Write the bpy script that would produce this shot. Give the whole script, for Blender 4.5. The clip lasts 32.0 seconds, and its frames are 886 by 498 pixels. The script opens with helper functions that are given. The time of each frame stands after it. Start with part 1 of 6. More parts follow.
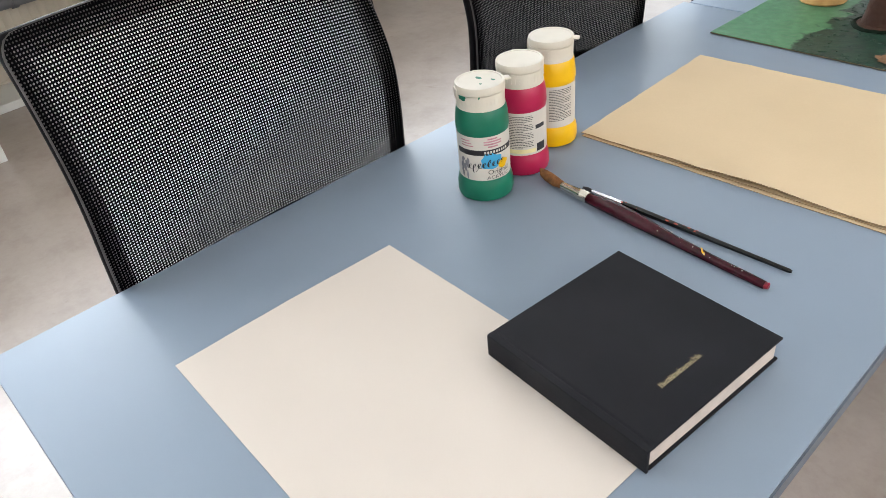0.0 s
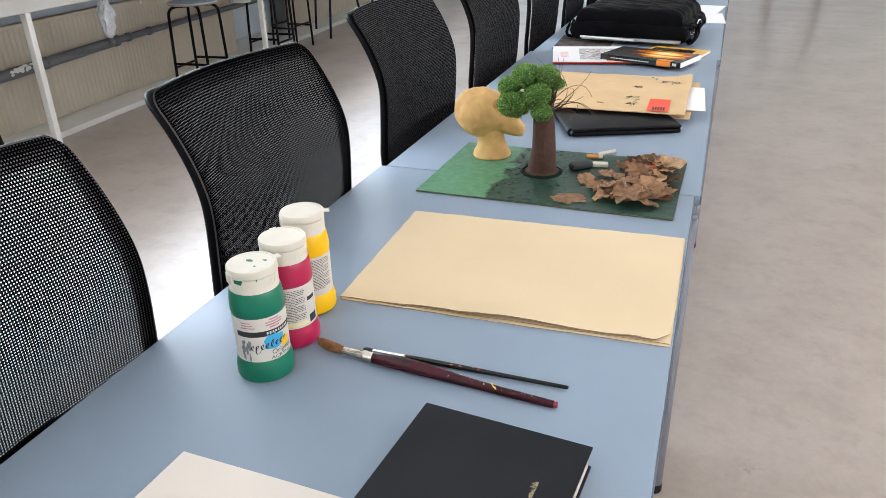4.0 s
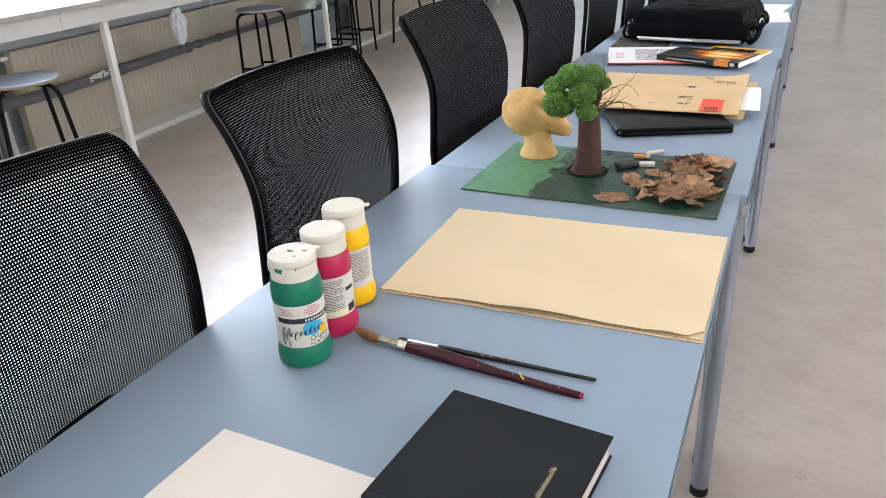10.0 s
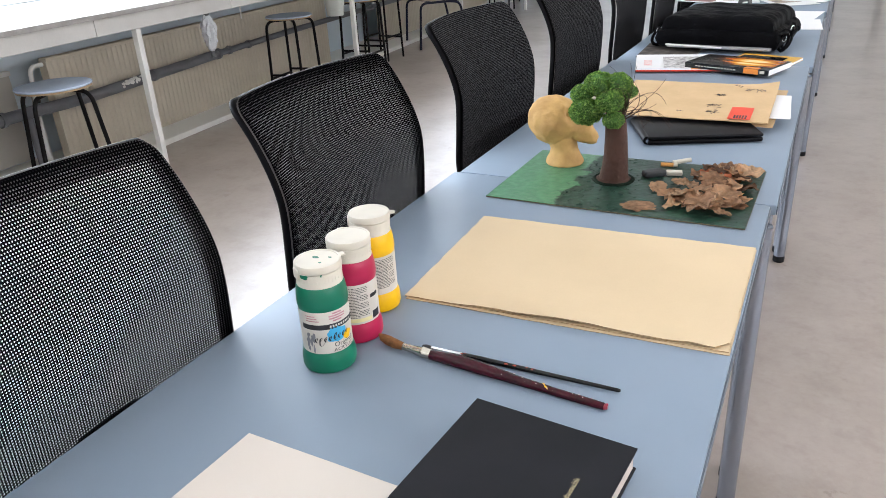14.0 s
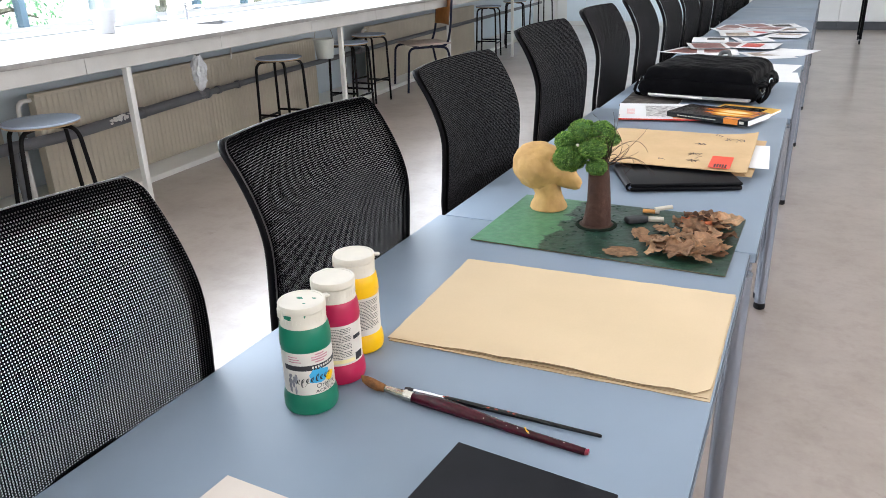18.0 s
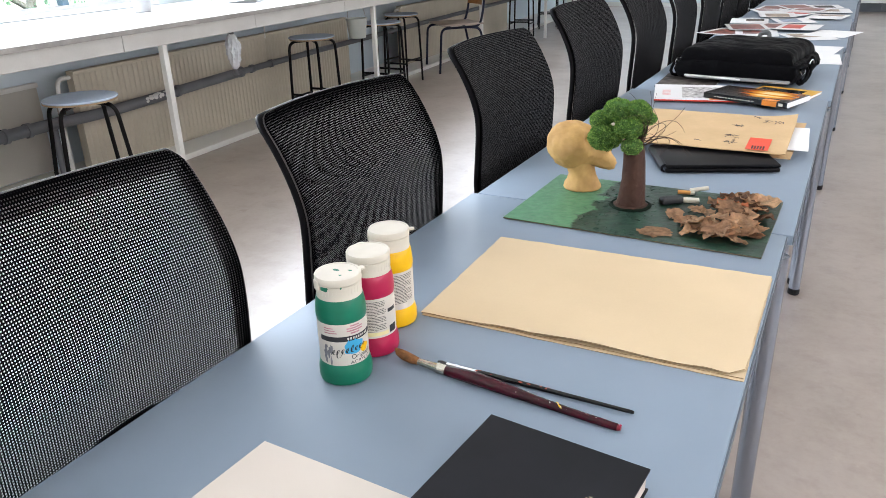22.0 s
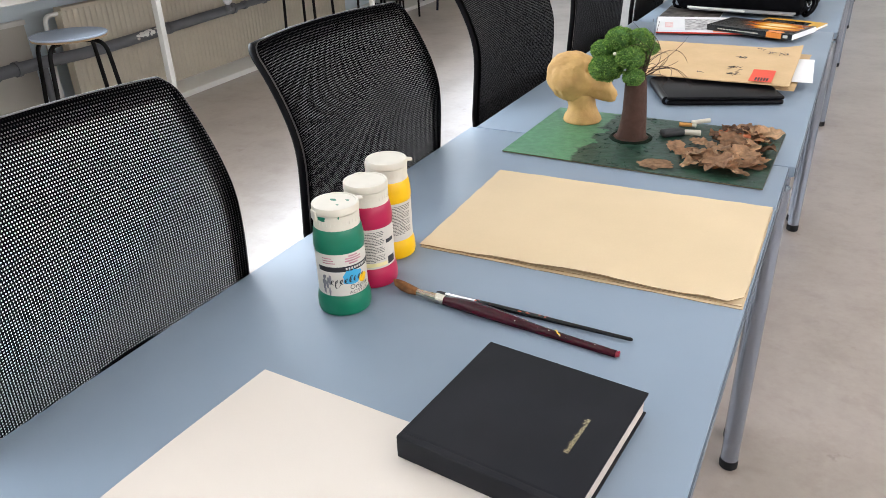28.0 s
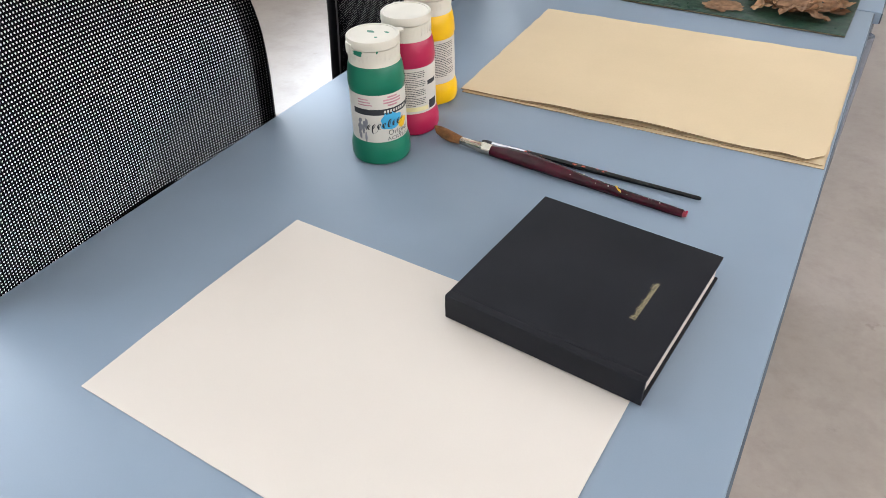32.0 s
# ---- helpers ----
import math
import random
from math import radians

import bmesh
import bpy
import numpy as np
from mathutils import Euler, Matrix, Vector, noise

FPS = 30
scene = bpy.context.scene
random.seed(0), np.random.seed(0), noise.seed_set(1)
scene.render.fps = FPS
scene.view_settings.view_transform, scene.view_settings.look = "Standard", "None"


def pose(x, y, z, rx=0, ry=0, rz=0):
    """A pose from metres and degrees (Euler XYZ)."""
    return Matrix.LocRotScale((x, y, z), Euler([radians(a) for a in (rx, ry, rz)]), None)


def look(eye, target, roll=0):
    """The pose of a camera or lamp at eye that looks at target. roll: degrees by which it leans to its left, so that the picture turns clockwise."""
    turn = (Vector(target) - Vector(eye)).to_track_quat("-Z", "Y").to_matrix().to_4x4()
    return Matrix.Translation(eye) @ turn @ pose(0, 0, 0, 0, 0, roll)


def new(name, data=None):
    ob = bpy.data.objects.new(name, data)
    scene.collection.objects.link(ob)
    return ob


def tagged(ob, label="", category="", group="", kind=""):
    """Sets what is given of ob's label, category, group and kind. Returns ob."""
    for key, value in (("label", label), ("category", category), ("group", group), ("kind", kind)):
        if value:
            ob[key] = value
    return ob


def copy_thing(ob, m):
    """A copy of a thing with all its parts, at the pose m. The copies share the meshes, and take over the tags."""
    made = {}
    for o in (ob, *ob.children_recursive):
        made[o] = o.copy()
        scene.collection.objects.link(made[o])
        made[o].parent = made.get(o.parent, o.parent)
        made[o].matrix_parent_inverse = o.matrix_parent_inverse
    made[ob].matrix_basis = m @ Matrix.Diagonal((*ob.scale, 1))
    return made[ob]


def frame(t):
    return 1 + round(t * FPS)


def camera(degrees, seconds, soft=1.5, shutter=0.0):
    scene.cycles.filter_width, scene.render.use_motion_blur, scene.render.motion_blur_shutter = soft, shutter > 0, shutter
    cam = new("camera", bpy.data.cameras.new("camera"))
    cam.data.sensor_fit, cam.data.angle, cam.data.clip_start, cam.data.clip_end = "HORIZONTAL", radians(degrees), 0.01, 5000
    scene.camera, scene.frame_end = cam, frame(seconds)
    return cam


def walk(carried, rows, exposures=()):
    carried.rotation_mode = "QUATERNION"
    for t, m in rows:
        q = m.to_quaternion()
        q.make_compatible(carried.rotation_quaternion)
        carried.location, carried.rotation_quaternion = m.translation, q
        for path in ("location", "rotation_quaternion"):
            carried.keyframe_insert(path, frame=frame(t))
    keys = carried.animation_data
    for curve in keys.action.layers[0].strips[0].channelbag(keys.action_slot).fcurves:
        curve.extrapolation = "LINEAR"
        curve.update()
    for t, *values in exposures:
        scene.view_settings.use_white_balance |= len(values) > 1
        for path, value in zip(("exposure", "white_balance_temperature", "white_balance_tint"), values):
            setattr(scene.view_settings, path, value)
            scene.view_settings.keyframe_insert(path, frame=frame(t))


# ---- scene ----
# Camera
cam = camera(61.8, 32.0, soft=0.7)
PATH = [
    (0, (0.136, -1.655, 1.373), (-1.109, -0.611, 0.206), -6.4),
    (0.5, (0.146, -1.657, 1.376), (-0.994, -0.481, 0.228), -4.7),
    (1, (0.135, -1.6, 1.383), (-0.955, -0.346, 0.27), -3.0),
    (1.5, (0.131, -1.535, 1.365), (-0.942, -0.216, 0.313), -1.9),
    (2, (0.125, -1.507, 1.373), (-0.922, -0.117, 0.387), -1.6),
    (2.5, (0.081, -1.557, 1.396), (-0.85, -0.048, 0.47), -1.8),
    (3, (0.016, -1.674, 1.402), (-0.754, -0.051, 0.524), -2.4),
    (3.5, (-0.007, -1.743, 1.409), (-0.631, -0.058, 0.531), -1.5),
    (5.5, (0.078, -1.756, 1.421), (-0.606, -0.068, 0.596), -2.1),
    (6, (0.073, -1.764, 1.418), (-0.643, -0.085, 0.599), -2.3),
    (6.5, (0.073, -1.768, 1.418), (-0.663, -0.096, 0.603), -2.5),
    (7, (0.071, -1.771, 1.42), (-0.677, -0.105, 0.605), -2.7),
    (7.5, (0.068, -1.77, 1.417), (-0.687, -0.107, 0.602), -2.8),
    (8, (0.069, -1.772, 1.418), (-0.692, -0.114, 0.598), -3.0),
    (8.5, (0.071, -1.772, 1.419), (-0.695, -0.118, 0.596), -3.1),
    (9, (0.069, -1.769, 1.415), (-0.705, -0.121, 0.586), -3.2),
    (9.5, (0.066, -1.768, 1.415), (-0.713, -0.129, 0.576), -3.2),
    (10, (0.064, -1.767, 1.413), (-0.722, -0.137, 0.563), -3.1),
    (10.5, (0.066, -1.767, 1.413), (-0.729, -0.144, 0.556), -3.2),
    (11, (0.063, -1.765, 1.412), (-0.741, -0.149, 0.552), -3.2),
    (11.5, (0.063, -1.765, 1.414), (-0.748, -0.152, 0.555), -3.3),
    (12, (0.065, -1.762, 1.413), (-0.753, -0.147, 0.561), -3.5),
    (12.5, (0.063, -1.761, 1.413), (-0.76, -0.146, 0.568), -3.5),
    (13, (0.065, -1.761, 1.414), (-0.767, -0.147, 0.576), -3.5),
    (13.5, (0.065, -1.765, 1.416), (-0.777, -0.154, 0.581), -3.4),
    (15.5, (0.063, -1.768, 1.417), (-0.798, -0.156, 0.606), -3.4),
    (16, (0.066, -1.768, 1.417), (-0.791, -0.145, 0.623), -3.2),
    (16.5, (0.068, -1.774, 1.417), (-0.78, -0.137, 0.643), -2.8),
    (17, (0.07, -1.776, 1.418), (-0.767, -0.125, 0.662), -2.4),
    (17.5, (0.07, -1.776, 1.422), (-0.758, -0.114, 0.679), -2.1),
    (18, (0.069, -1.774, 1.423), (-0.758, -0.106, 0.691), -1.9),
    (18.5, (0.066, -1.777, 1.422), (-0.767, -0.111, 0.694), -1.7),
    (19, (0.066, -1.782, 1.423), (-0.781, -0.124, 0.693), -1.8),
    (19.5, (0.063, -1.785, 1.42), (-0.796, -0.132, 0.693), -1.6),
    (20, (0.062, -1.788, 1.419), (-0.808, -0.142, 0.688), -1.7),
    (20.5, (0.063, -1.791, 1.419), (-0.814, -0.152, 0.681), -1.7),
    (21, (0.061, -1.79, 1.417), (-0.821, -0.158, 0.67), -1.6),
    (21.5, (0.06, -1.791, 1.414), (-0.824, -0.166, 0.654), -1.7),
    (22, (0.064, -1.789, 1.414), (-0.824, -0.172, 0.641), -1.9),
    (22.5, (0.066, -1.789, 1.414), (-0.824, -0.18, 0.629), -2.1),
    (23, (0.066, -1.788, 1.412), (-0.827, -0.185, 0.614), -2.3),
    (23.5, (0.064, -1.787, 1.409), (-0.83, -0.192, 0.599), -2.3),
    (24, (0.063, -1.785, 1.41), (-0.832, -0.198, 0.584), -2.3),
    (24.5, (0.063, -1.781, 1.405), (-0.832, -0.202, 0.565), -2.3),
    (25, (0.062, -1.779, 1.4), (-0.831, -0.205, 0.547), -2.3),
    (25.5, (0.066, -1.782, 1.402), (-0.821, -0.211, 0.541), -2.3),
    (27.5, (0.068, -1.795, 1.398), (-0.796, -0.229, 0.504), -2.2),
    (28, (0.062, -1.788, 1.39), (-0.795, -0.229, 0.477), -2.2),
    (28.5, (0.063, -1.78, 1.391), (-0.791, -0.232, 0.455), -2.0),
    (29, (0.06, -1.773, 1.391), (-0.792, -0.236, 0.436), -1.7),
    (29.5, (0.063, -1.77, 1.388), (-0.792, -0.247, 0.413), -1.6),
    (30, (0.064, -1.765, 1.383), (-0.789, -0.261, 0.377), -1.4),
    (30.5, (0.056, -1.752, 1.369), (-0.788, -0.275, 0.317), -1.4),
    (31, (0.038, -1.737, 1.353), (-0.785, -0.294, 0.241), -1.4),
    (31.5, (0.013, -1.741, 1.333), (-0.795, -0.338, 0.158), -1.7),
    (32, (-0.017, -1.737, 1.326), (-0.822, -0.383, 0.093), -1.7),
]
# The tables are planned in units of 0.872 m with the floor 0.11 below zero; NEAR turns that into metres.
# FAR does the same for the room round the tables, whose plan has its floor at zero.
DROP = 0.11
NEAR = Matrix.Diagonal((0.872, 0.872, 0.872, 1)) @ Matrix.Translation((0, 0, DROP))
UNSCALE = Matrix.Diagonal((1 / 0.872, 1 / 0.872, 1 / 0.872, 1))
WIDEN = 1 + DROP / 1.417
FAR = NEAR @ Matrix.Translation((0.065, -1.775, 1.417)) @ Matrix.Diagonal((WIDEN, WIDEN, WIDEN, 1)) @ Matrix.Translation((-0.065, 1.775, -1.417))
walk(cam, [(t, look(NEAR @ Vector(eye), NEAR @ Vector(target), roll)) for t, eye, target, roll in PATH],
     [(0, 1.03, 6950, 11), (1, 1.18, 6700, 11), (3, 1.25, 6700, 11), (6, 1.25, 6700, 11), (16, 1.25, 6630, 12), (20, 1.24, 6710, 12), (25, 1.24, 6710, 12), (30, 1.21, 6830, 11), (31, 1.15, 6830, 11), (32, 1.06, 6750, 11)])

# ---- light ----
world = bpy.data.worlds.new("sky")
scene.world = world
world.use_nodes = True
wn = world.node_tree
sky = wn.nodes.new("ShaderNodeTexSky")
sky.sky_type = "NISHITA"
sky.sun_disc = False
sky.sun_elevation = radians(48)
sky.sun_rotation = radians(120)
wn.nodes["Background"].inputs[1].default_value = 0.15
wn.links.new(sky.outputs[0], wn.nodes["Background"].inputs[0])
sun_data = bpy.data.lights.new("sun", "SUN")
sun_data.energy, sun_data.angle, sun_data.color = 5.0, radians(0.5), (1.0, 0.95, 0.87)
sun = new("sun", sun_data)
sun.matrix_world = look((6, -3, 10), (0, 0.2, 2.9))

H = 0.75          # table height
TW = 0.815        # table depth
TL = 1.65         # table length

# The window side of the room is turned slightly against the row of tables.
TURN = math.atan(0.07)
ROOM = Matrix.Translation((-3.60, 0.6, 0)) @ Matrix.Rotation(TURN, 4, "Z")


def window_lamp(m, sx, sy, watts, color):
    d = bpy.data.lights.new("window_or_added_light", "AREA")
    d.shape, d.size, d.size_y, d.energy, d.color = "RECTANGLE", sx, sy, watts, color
    ob = new("window_or_added_light", d)
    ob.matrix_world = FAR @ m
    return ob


# daylight entering through each window opening on the left
LEFT_WINDOWS = [(-5.2, 2.1), (-2.7, 2.1), (-0.2, 2.1), (2.3, 2.1), (4.8, 2.1), (7.3, 2.1), (9.8, 2.1)]
for ly, w in LEFT_WINDOWS:
    window_lamp(ROOM @ Matrix.Translation((-1.0, ly + w / 2, 2.17)) @ pose(0, 0, 0, 0, -90, 0), 2.10, w - 0.1, 47 if ly < 4 else 25, (0.80, 0.885, 1.0))
# assumed windows out of view; their upturned lamps are added to brighten the room
ADDED_WINDOWS = [(-4.6, 2.2), (-1.8, 2.2), (1.0, 2.2), (3.8, 2.2), (6.6, 2.2), (9.4, 2.2)]
for y, w in ADDED_WINDOWS:
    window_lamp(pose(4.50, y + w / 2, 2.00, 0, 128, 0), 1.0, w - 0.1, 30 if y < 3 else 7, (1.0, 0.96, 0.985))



# ---- materials ----
def mat(name, color, rough=0.5, metal=0.0, vary=0.12, scale=8.0, bump=0.0, fine=120.0, spec=0.5, tint=None, coat=0.0, bdist=0.002):
    """Principled surface with a broad and a fine variation in colour, roughness and relief."""
    m = bpy.data.materials.new(name)
    m.use_nodes = True
    nt = m.node_tree
    N, L = nt.nodes, nt.links
    b = N["Principled BSDF"]
    b.inputs["Metallic"].default_value = metal
    b.inputs["Specular IOR Level"].default_value = spec
    b.inputs["Coat Weight"].default_value = coat
    tc = N.new("ShaderNodeTexCoord")
    n1 = N.new("ShaderNodeTexNoise")
    n1.inputs["Scale"].default_value, n1.inputs["Detail"].default_value = scale, 5
    n2 = N.new("ShaderNodeTexNoise")
    n2.inputs["Scale"].default_value, n2.inputs["Detail"].default_value = fine, 3
    L.new(tc.outputs["Object"], n1.inputs["Vector"])
    L.new(tc.outputs["Object"], n2.inputs["Vector"])
    c2 = tint or tuple(c * (1 - 2 * vary) for c in color)
    mix = N.new("ShaderNodeMix")
    mix.data_type = "RGBA"
    mix.inputs["A"].default_value = (*color, 1)
    mix.inputs["B"].default_value = (*c2, 1)
    ramp = N.new("ShaderNodeMapRange")
    ramp.inputs["From Min"].default_value, ramp.inputs["From Max"].default_value = 0.35, 0.7
    L.new(n1.outputs["Fac"], ramp.inputs["Value"])
    L.new(ramp.outputs["Result"], mix.inputs["Factor"])
    grey = N.new("ShaderNodeMapRange")
    grey.inputs["To Min"].default_value, grey.inputs["To Max"].default_value = 1 - vary, 1 + vary
    L.new(n2.outputs["Fac"], grey.inputs["Value"])
    mul = N.new("ShaderNodeVectorMath")
    mul.operation = "SCALE"
    L.new(mix.outputs["Result"], mul.inputs[0])
    L.new(grey.outputs["Result"], mul.inputs["Scale"])
    L.new(mul.outputs["Vector"], b.inputs["Base Color"])
    rr = N.new("ShaderNodeMapRange")
    rr.inputs["To Min"].default_value, rr.inputs["To Max"].default_value = max(0.03, rough * 0.8), min(1, rough * 1.2)
    L.new(n1.outputs["Fac"], rr.inputs["Value"])
    L.new(rr.outputs["Result"], b.inputs["Roughness"])
    if bump:
        bp = N.new("ShaderNodeBump")
        bp.inputs["Strength"].default_value, bp.inputs["Distance"].default_value = bump, bdist
        L.new(n2.outputs["Fac"], bp.inputs["Height"])
        L.new(bp.outputs["Normal"], b.inputs["Normal"])
    return m


M_LAMINATE = mat("blue_grey_laminate", (0.232, 0.293, 0.368), 0.46, vary=0.03, scale=3, bump=0.08, fine=600, bdist=0.0004, spec=0.28)
M_EDGE = mat("dark_edge_band", (0.10, 0.125, 0.16), 0.45, vary=0.08)
M_STEEL = mat("grey_painted_steel", (0.25, 0.275, 0.325), 0.18, metal=0.8, vary=0.02, scale=3)
M_RUBBER = mat("black_rubber", (0.010, 0.010, 0.011), 0.7, vary=0.1, spec=0.2)
M_BLACKPLASTIC = mat("black_plastic", (0.0022, 0.0022, 0.0030), 0.42, vary=0.1, bump=0.1, spec=0.10)
M_FABRIC = mat("black_textile", (0.0036, 0.0036, 0.0046), 0.9, vary=0.25, bump=0.4, fine=900, spec=0.03)
M_HEM = mat("dark_grey_hem_cloth", (0.12, 0.115, 0.117), 0.9, vary=0.15, fine=600, spec=0.05)
M_HEMFADE = mat("mid_grey_hem_fade", (0.42, 0.41, 0.41), 0.9, vary=0.15, fine=600, spec=0.05)
M_FLOOR = mat("warm_grey_linoleum", (0.395, 0.332, 0.292), 0.32, vary=0.045, scale=2.2, bump=0.012, fine=26, tint=(0.345, 0.288, 0.247), spec=1.0, coat=0.6)
M_FLOOR.node_tree.nodes["Principled BSDF"].inputs["Coat Roughness"].default_value = 0.26


def scuffs(m, size, lo, hi, dark, stretch=(1, 1, 1)):
    """Adds worn smears over the colour of a material."""
    N, L = m.node_tree.nodes, m.node_tree.links
    b = N["Principled BSDF"]
    src = b.inputs["Base Color"].links[0].from_socket
    tc, mp, nz, mr, mx = (N.new("ShaderNode" + k) for k in ("TexCoord", "Mapping", "TexNoise", "MapRange", "Mix"))
    mp.inputs["Scale"].default_value = stretch
    nz.inputs["Scale"].default_value, nz.inputs["Detail"].default_value, nz.inputs["Roughness"].default_value = size, 8, 0.68
    nz.inputs["Distortion"].default_value = 0.15
    mr.inputs["From Min"].default_value, mr.inputs["From Max"].default_value = lo, hi
    mx.data_type, mx.blend_type = "RGBA", "MULTIPLY"
    mx.inputs["B"].default_value = (*dark, 1)
    L.new(tc.outputs["Object"], mp.inputs[0]), L.new(mp.outputs[0], nz.inputs["Vector"])
    L.new(nz.outputs["Fac"], mr.inputs["Value"]), L.new(mr.outputs["Result"], mx.inputs["Factor"])
    L.new(src, mx.inputs["A"]), L.new(mx.outputs["Result"], b.inputs["Base Color"])


scuffs(M_FLOOR, 1.3, 0.46, 0.74, (0.77, 0.74, 0.71))
scuffs(M_FLOOR, 7.0, 0.50, 0.66, (0.87, 0.85, 0.835))
scuffs(M_FLOOR, 19.0, 0.47, 0.62, (0.955, 0.95, 0.945))
scuffs(M_FLOOR, 48.0, 0.50, 0.62, (0.965, 0.96, 0.955))
scuffs(M_FLOOR, 27.0, 0.62, 0.68, (1.06, 1.06, 1.06))
scuffs(M_FLOOR, 6.0, 0.645, 0.69, (0.80, 0.77, 0.76))
M_WALL = mat("white_wall_paint", (0.74, 0.74, 0.72), 0.8, vary=0.03, scale=2, bump=0.1)
M_WALLBLUE = mat("pale_blue_wall_paint", (0.70, 0.79, 0.85), 0.75, vary=0.03, scale=2, bump=0.1)
M_CEIL = mat("white_ceiling_paint", (0.80, 0.80, 0.78), 0.9, vary=0.02, scale=2)
M_WHITE = mat("white_lacquer", (0.78, 0.77, 0.74), 0.35, vary=0.03, scale=3, bump=0.04)
M_APRON = mat("off_white_apron_paint", (0.52, 0.51, 0.49), 0.5, vary=0.05, scale=5, bump=0.05)
M_BENCHEDGE = mat("worn_grey_edge", (0.33, 0.315, 0.30), 0.6, vary=0.12, scale=12)
M_RADIATOR = mat("cream_radiator_enamel", (0.57, 0.51, 0.41), 0.4, vary=0.06, scale=4)
M_PIPE = mat("grey_drain_pipe", (0.155, 0.16, 0.175), 0.55, vary=0.08, scale=5)
M_CHROME = mat("chrome", (0.75, 0.76, 0.78), 0.14, metal=1.0, vary=0.03)
M_SINK = mat("brushed_sink_steel", (0.45, 0.46, 0.48), 0.32, metal=1.0, vary=0.05)
M_STOOLSEAT = mat("pale_stool_laminate", (0.58, 0.69, 0.86), 0.20, vary=0.05)
M_STOOLEDGE = mat("plywood_edge", (0.50, 0.36, 0.22), 0.6, vary=0.1)
M_DARKTUBE = mat("dark_lacquered_tube", (0.005, 0.004, 0.004), 0.4, vary=0.1, spec=0.15)
M_BLUETUBE = mat("navy_lacquered_tube", (0.012, 0.014, 0.036), 0.35, vary=0.1, spec=0.2)
M_WOOD = mat("orange_beech_ply", (0.55, 0.29, 0.11), 0.45, vary=0.12, scale=14)
M_PAPER = mat("cream_drawing_paper", (0.665, 0.60, 0.54), 0.75, vary=0.015, scale=4, bump=0.12, fine=500, bdist=0.0005)
M_PRINTPAPER = mat("white_print_paper", (0.82, 0.82, 0.83), 0.6, vary=0.02)
M_BOOKCLOTH = mat("black_book_cloth", (0.0145, 0.015, 0.0185), 0.62, vary=0.10, scale=9, bump=0.2, fine=900, bdist=0.0005, spec=0.12)
M_PAGES = mat("cream_page_block", (0.55, 0.48, 0.43), 0.8, vary=0.08, scale=60)
M_GOLD = mat("gold_foil", (0.85, 0.72, 0.42), 0.35, metal=0.6, vary=0.1)
M_CARD = mat("buff_grey_board", (0.63, 0.487, 0.312), 0.75, vary=0.03, scale=5, bump=0.15, fine=300, bdist=0.0006)
# darker than the sheet faces, to draw the shaded gaps between the sheets
M_CARDEDGE = mat("board_edge", (0.42, 0.28, 0.15), 0.85, vary=0.15, scale=40)
M_CLAY = mat("ochre_clay", (0.60, 0.365, 0.13), 0.72, vary=0.10, scale=17, bump=0.6, fine=55, bdist=0.004, tint=(0.43, 0.245, 0.085))
M_TRUNK = mat("brown_painted_clay", (0.066, 0.031, 0.022), 0.6, vary=0.15, scale=20, spec=0.2, bump=0.7, fine=70, bdist=0.004)
M_TWIG = mat("dark_twig", (0.06, 0.028, 0.018), 0.7, vary=0.2)
M_RUBBERBLACK = mat("black_eraser", (0.02, 0.022, 0.026), 0.6, vary=0.15)
M_LEATHER = mat("black_nylon", (0.004, 0.004, 0.005), 0.5, vary=0.2, scale=14, bump=0.6, fine=45, bdist=0.005, spec=0.03)
M_LAPTOP = mat("matt_black_shell", (0.005, 0.005, 0.0065), 0.36, vary=0.1, spec=0.09)
M_KRAFT = mat("kraft_paper", (0.60, 0.41, 0.22), 0.7, vary=0.05, scale=7, bump=0.15, fine=90)
M_REDLABEL = mat("red_label", (0.78, 0.07, 0.03), 0.5, vary=0.04)
M_INK = mat("dark_ink", (0.02, 0.02, 0.025), 0.6, vary=0.05)
M_CAP = mat("white_cap_plastic", (0.60, 0.555, 0.47), 0.36, vary=0.04, scale=30)
M_GREENPAINT = mat("green_acrylic", (0.004, 0.155, 0.09), 0.34, vary=0.06, scale=15, spec=0.35)
M_REDPAINT = mat("crimson_acrylic", (0.42, 0.012, 0.065), 0.34, vary=0.06, scale=15, spec=0.35)
M_YELLOWPAINT = mat("yellow_acrylic", (0.82, 0.47, 0.004), 0.34, vary=0.06, scale=15, spec=0.35)
M_LABEL = mat("white_label", (0.60, 0.56, 0.50), 0.4, vary=0.03)
M_LABELBLUE = mat("label_blue", (0.04, 0.36, 0.62), 0.4, vary=0.05)
M_LABELGREY = mat("label_grey_print", (0.22, 0.22, 0.25), 0.5, vary=0.2, scale=90)
M_LABELPINK = mat("label_pink_print", (0.55, 0.25, 0.30), 0.5, vary=0.2, scale=90)
M_MAROON = mat("maroon_lacquer", (0.050, 0.003, 0.010), 0.10, vary=0.25, scale=25, spec=0.3)
M_FERRULE = mat("tarnished_ferrule", (0.60, 0.55, 0.47), 0.24, metal=1.0, vary=0.2, scale=40)
M_BRISTLE = mat("brown_bristle", (0.26, 0.105, 0.030), 0.8, vary=0.3, scale=60, bump=0.5, fine=300)
M_CABINET = mat("white_cabinet", (0.76, 0.76, 0.75), 0.4, vary=0.02)
M_PLINTH = mat("dark_plinth", (0.07, 0.075, 0.085), 0.5, vary=0.08)


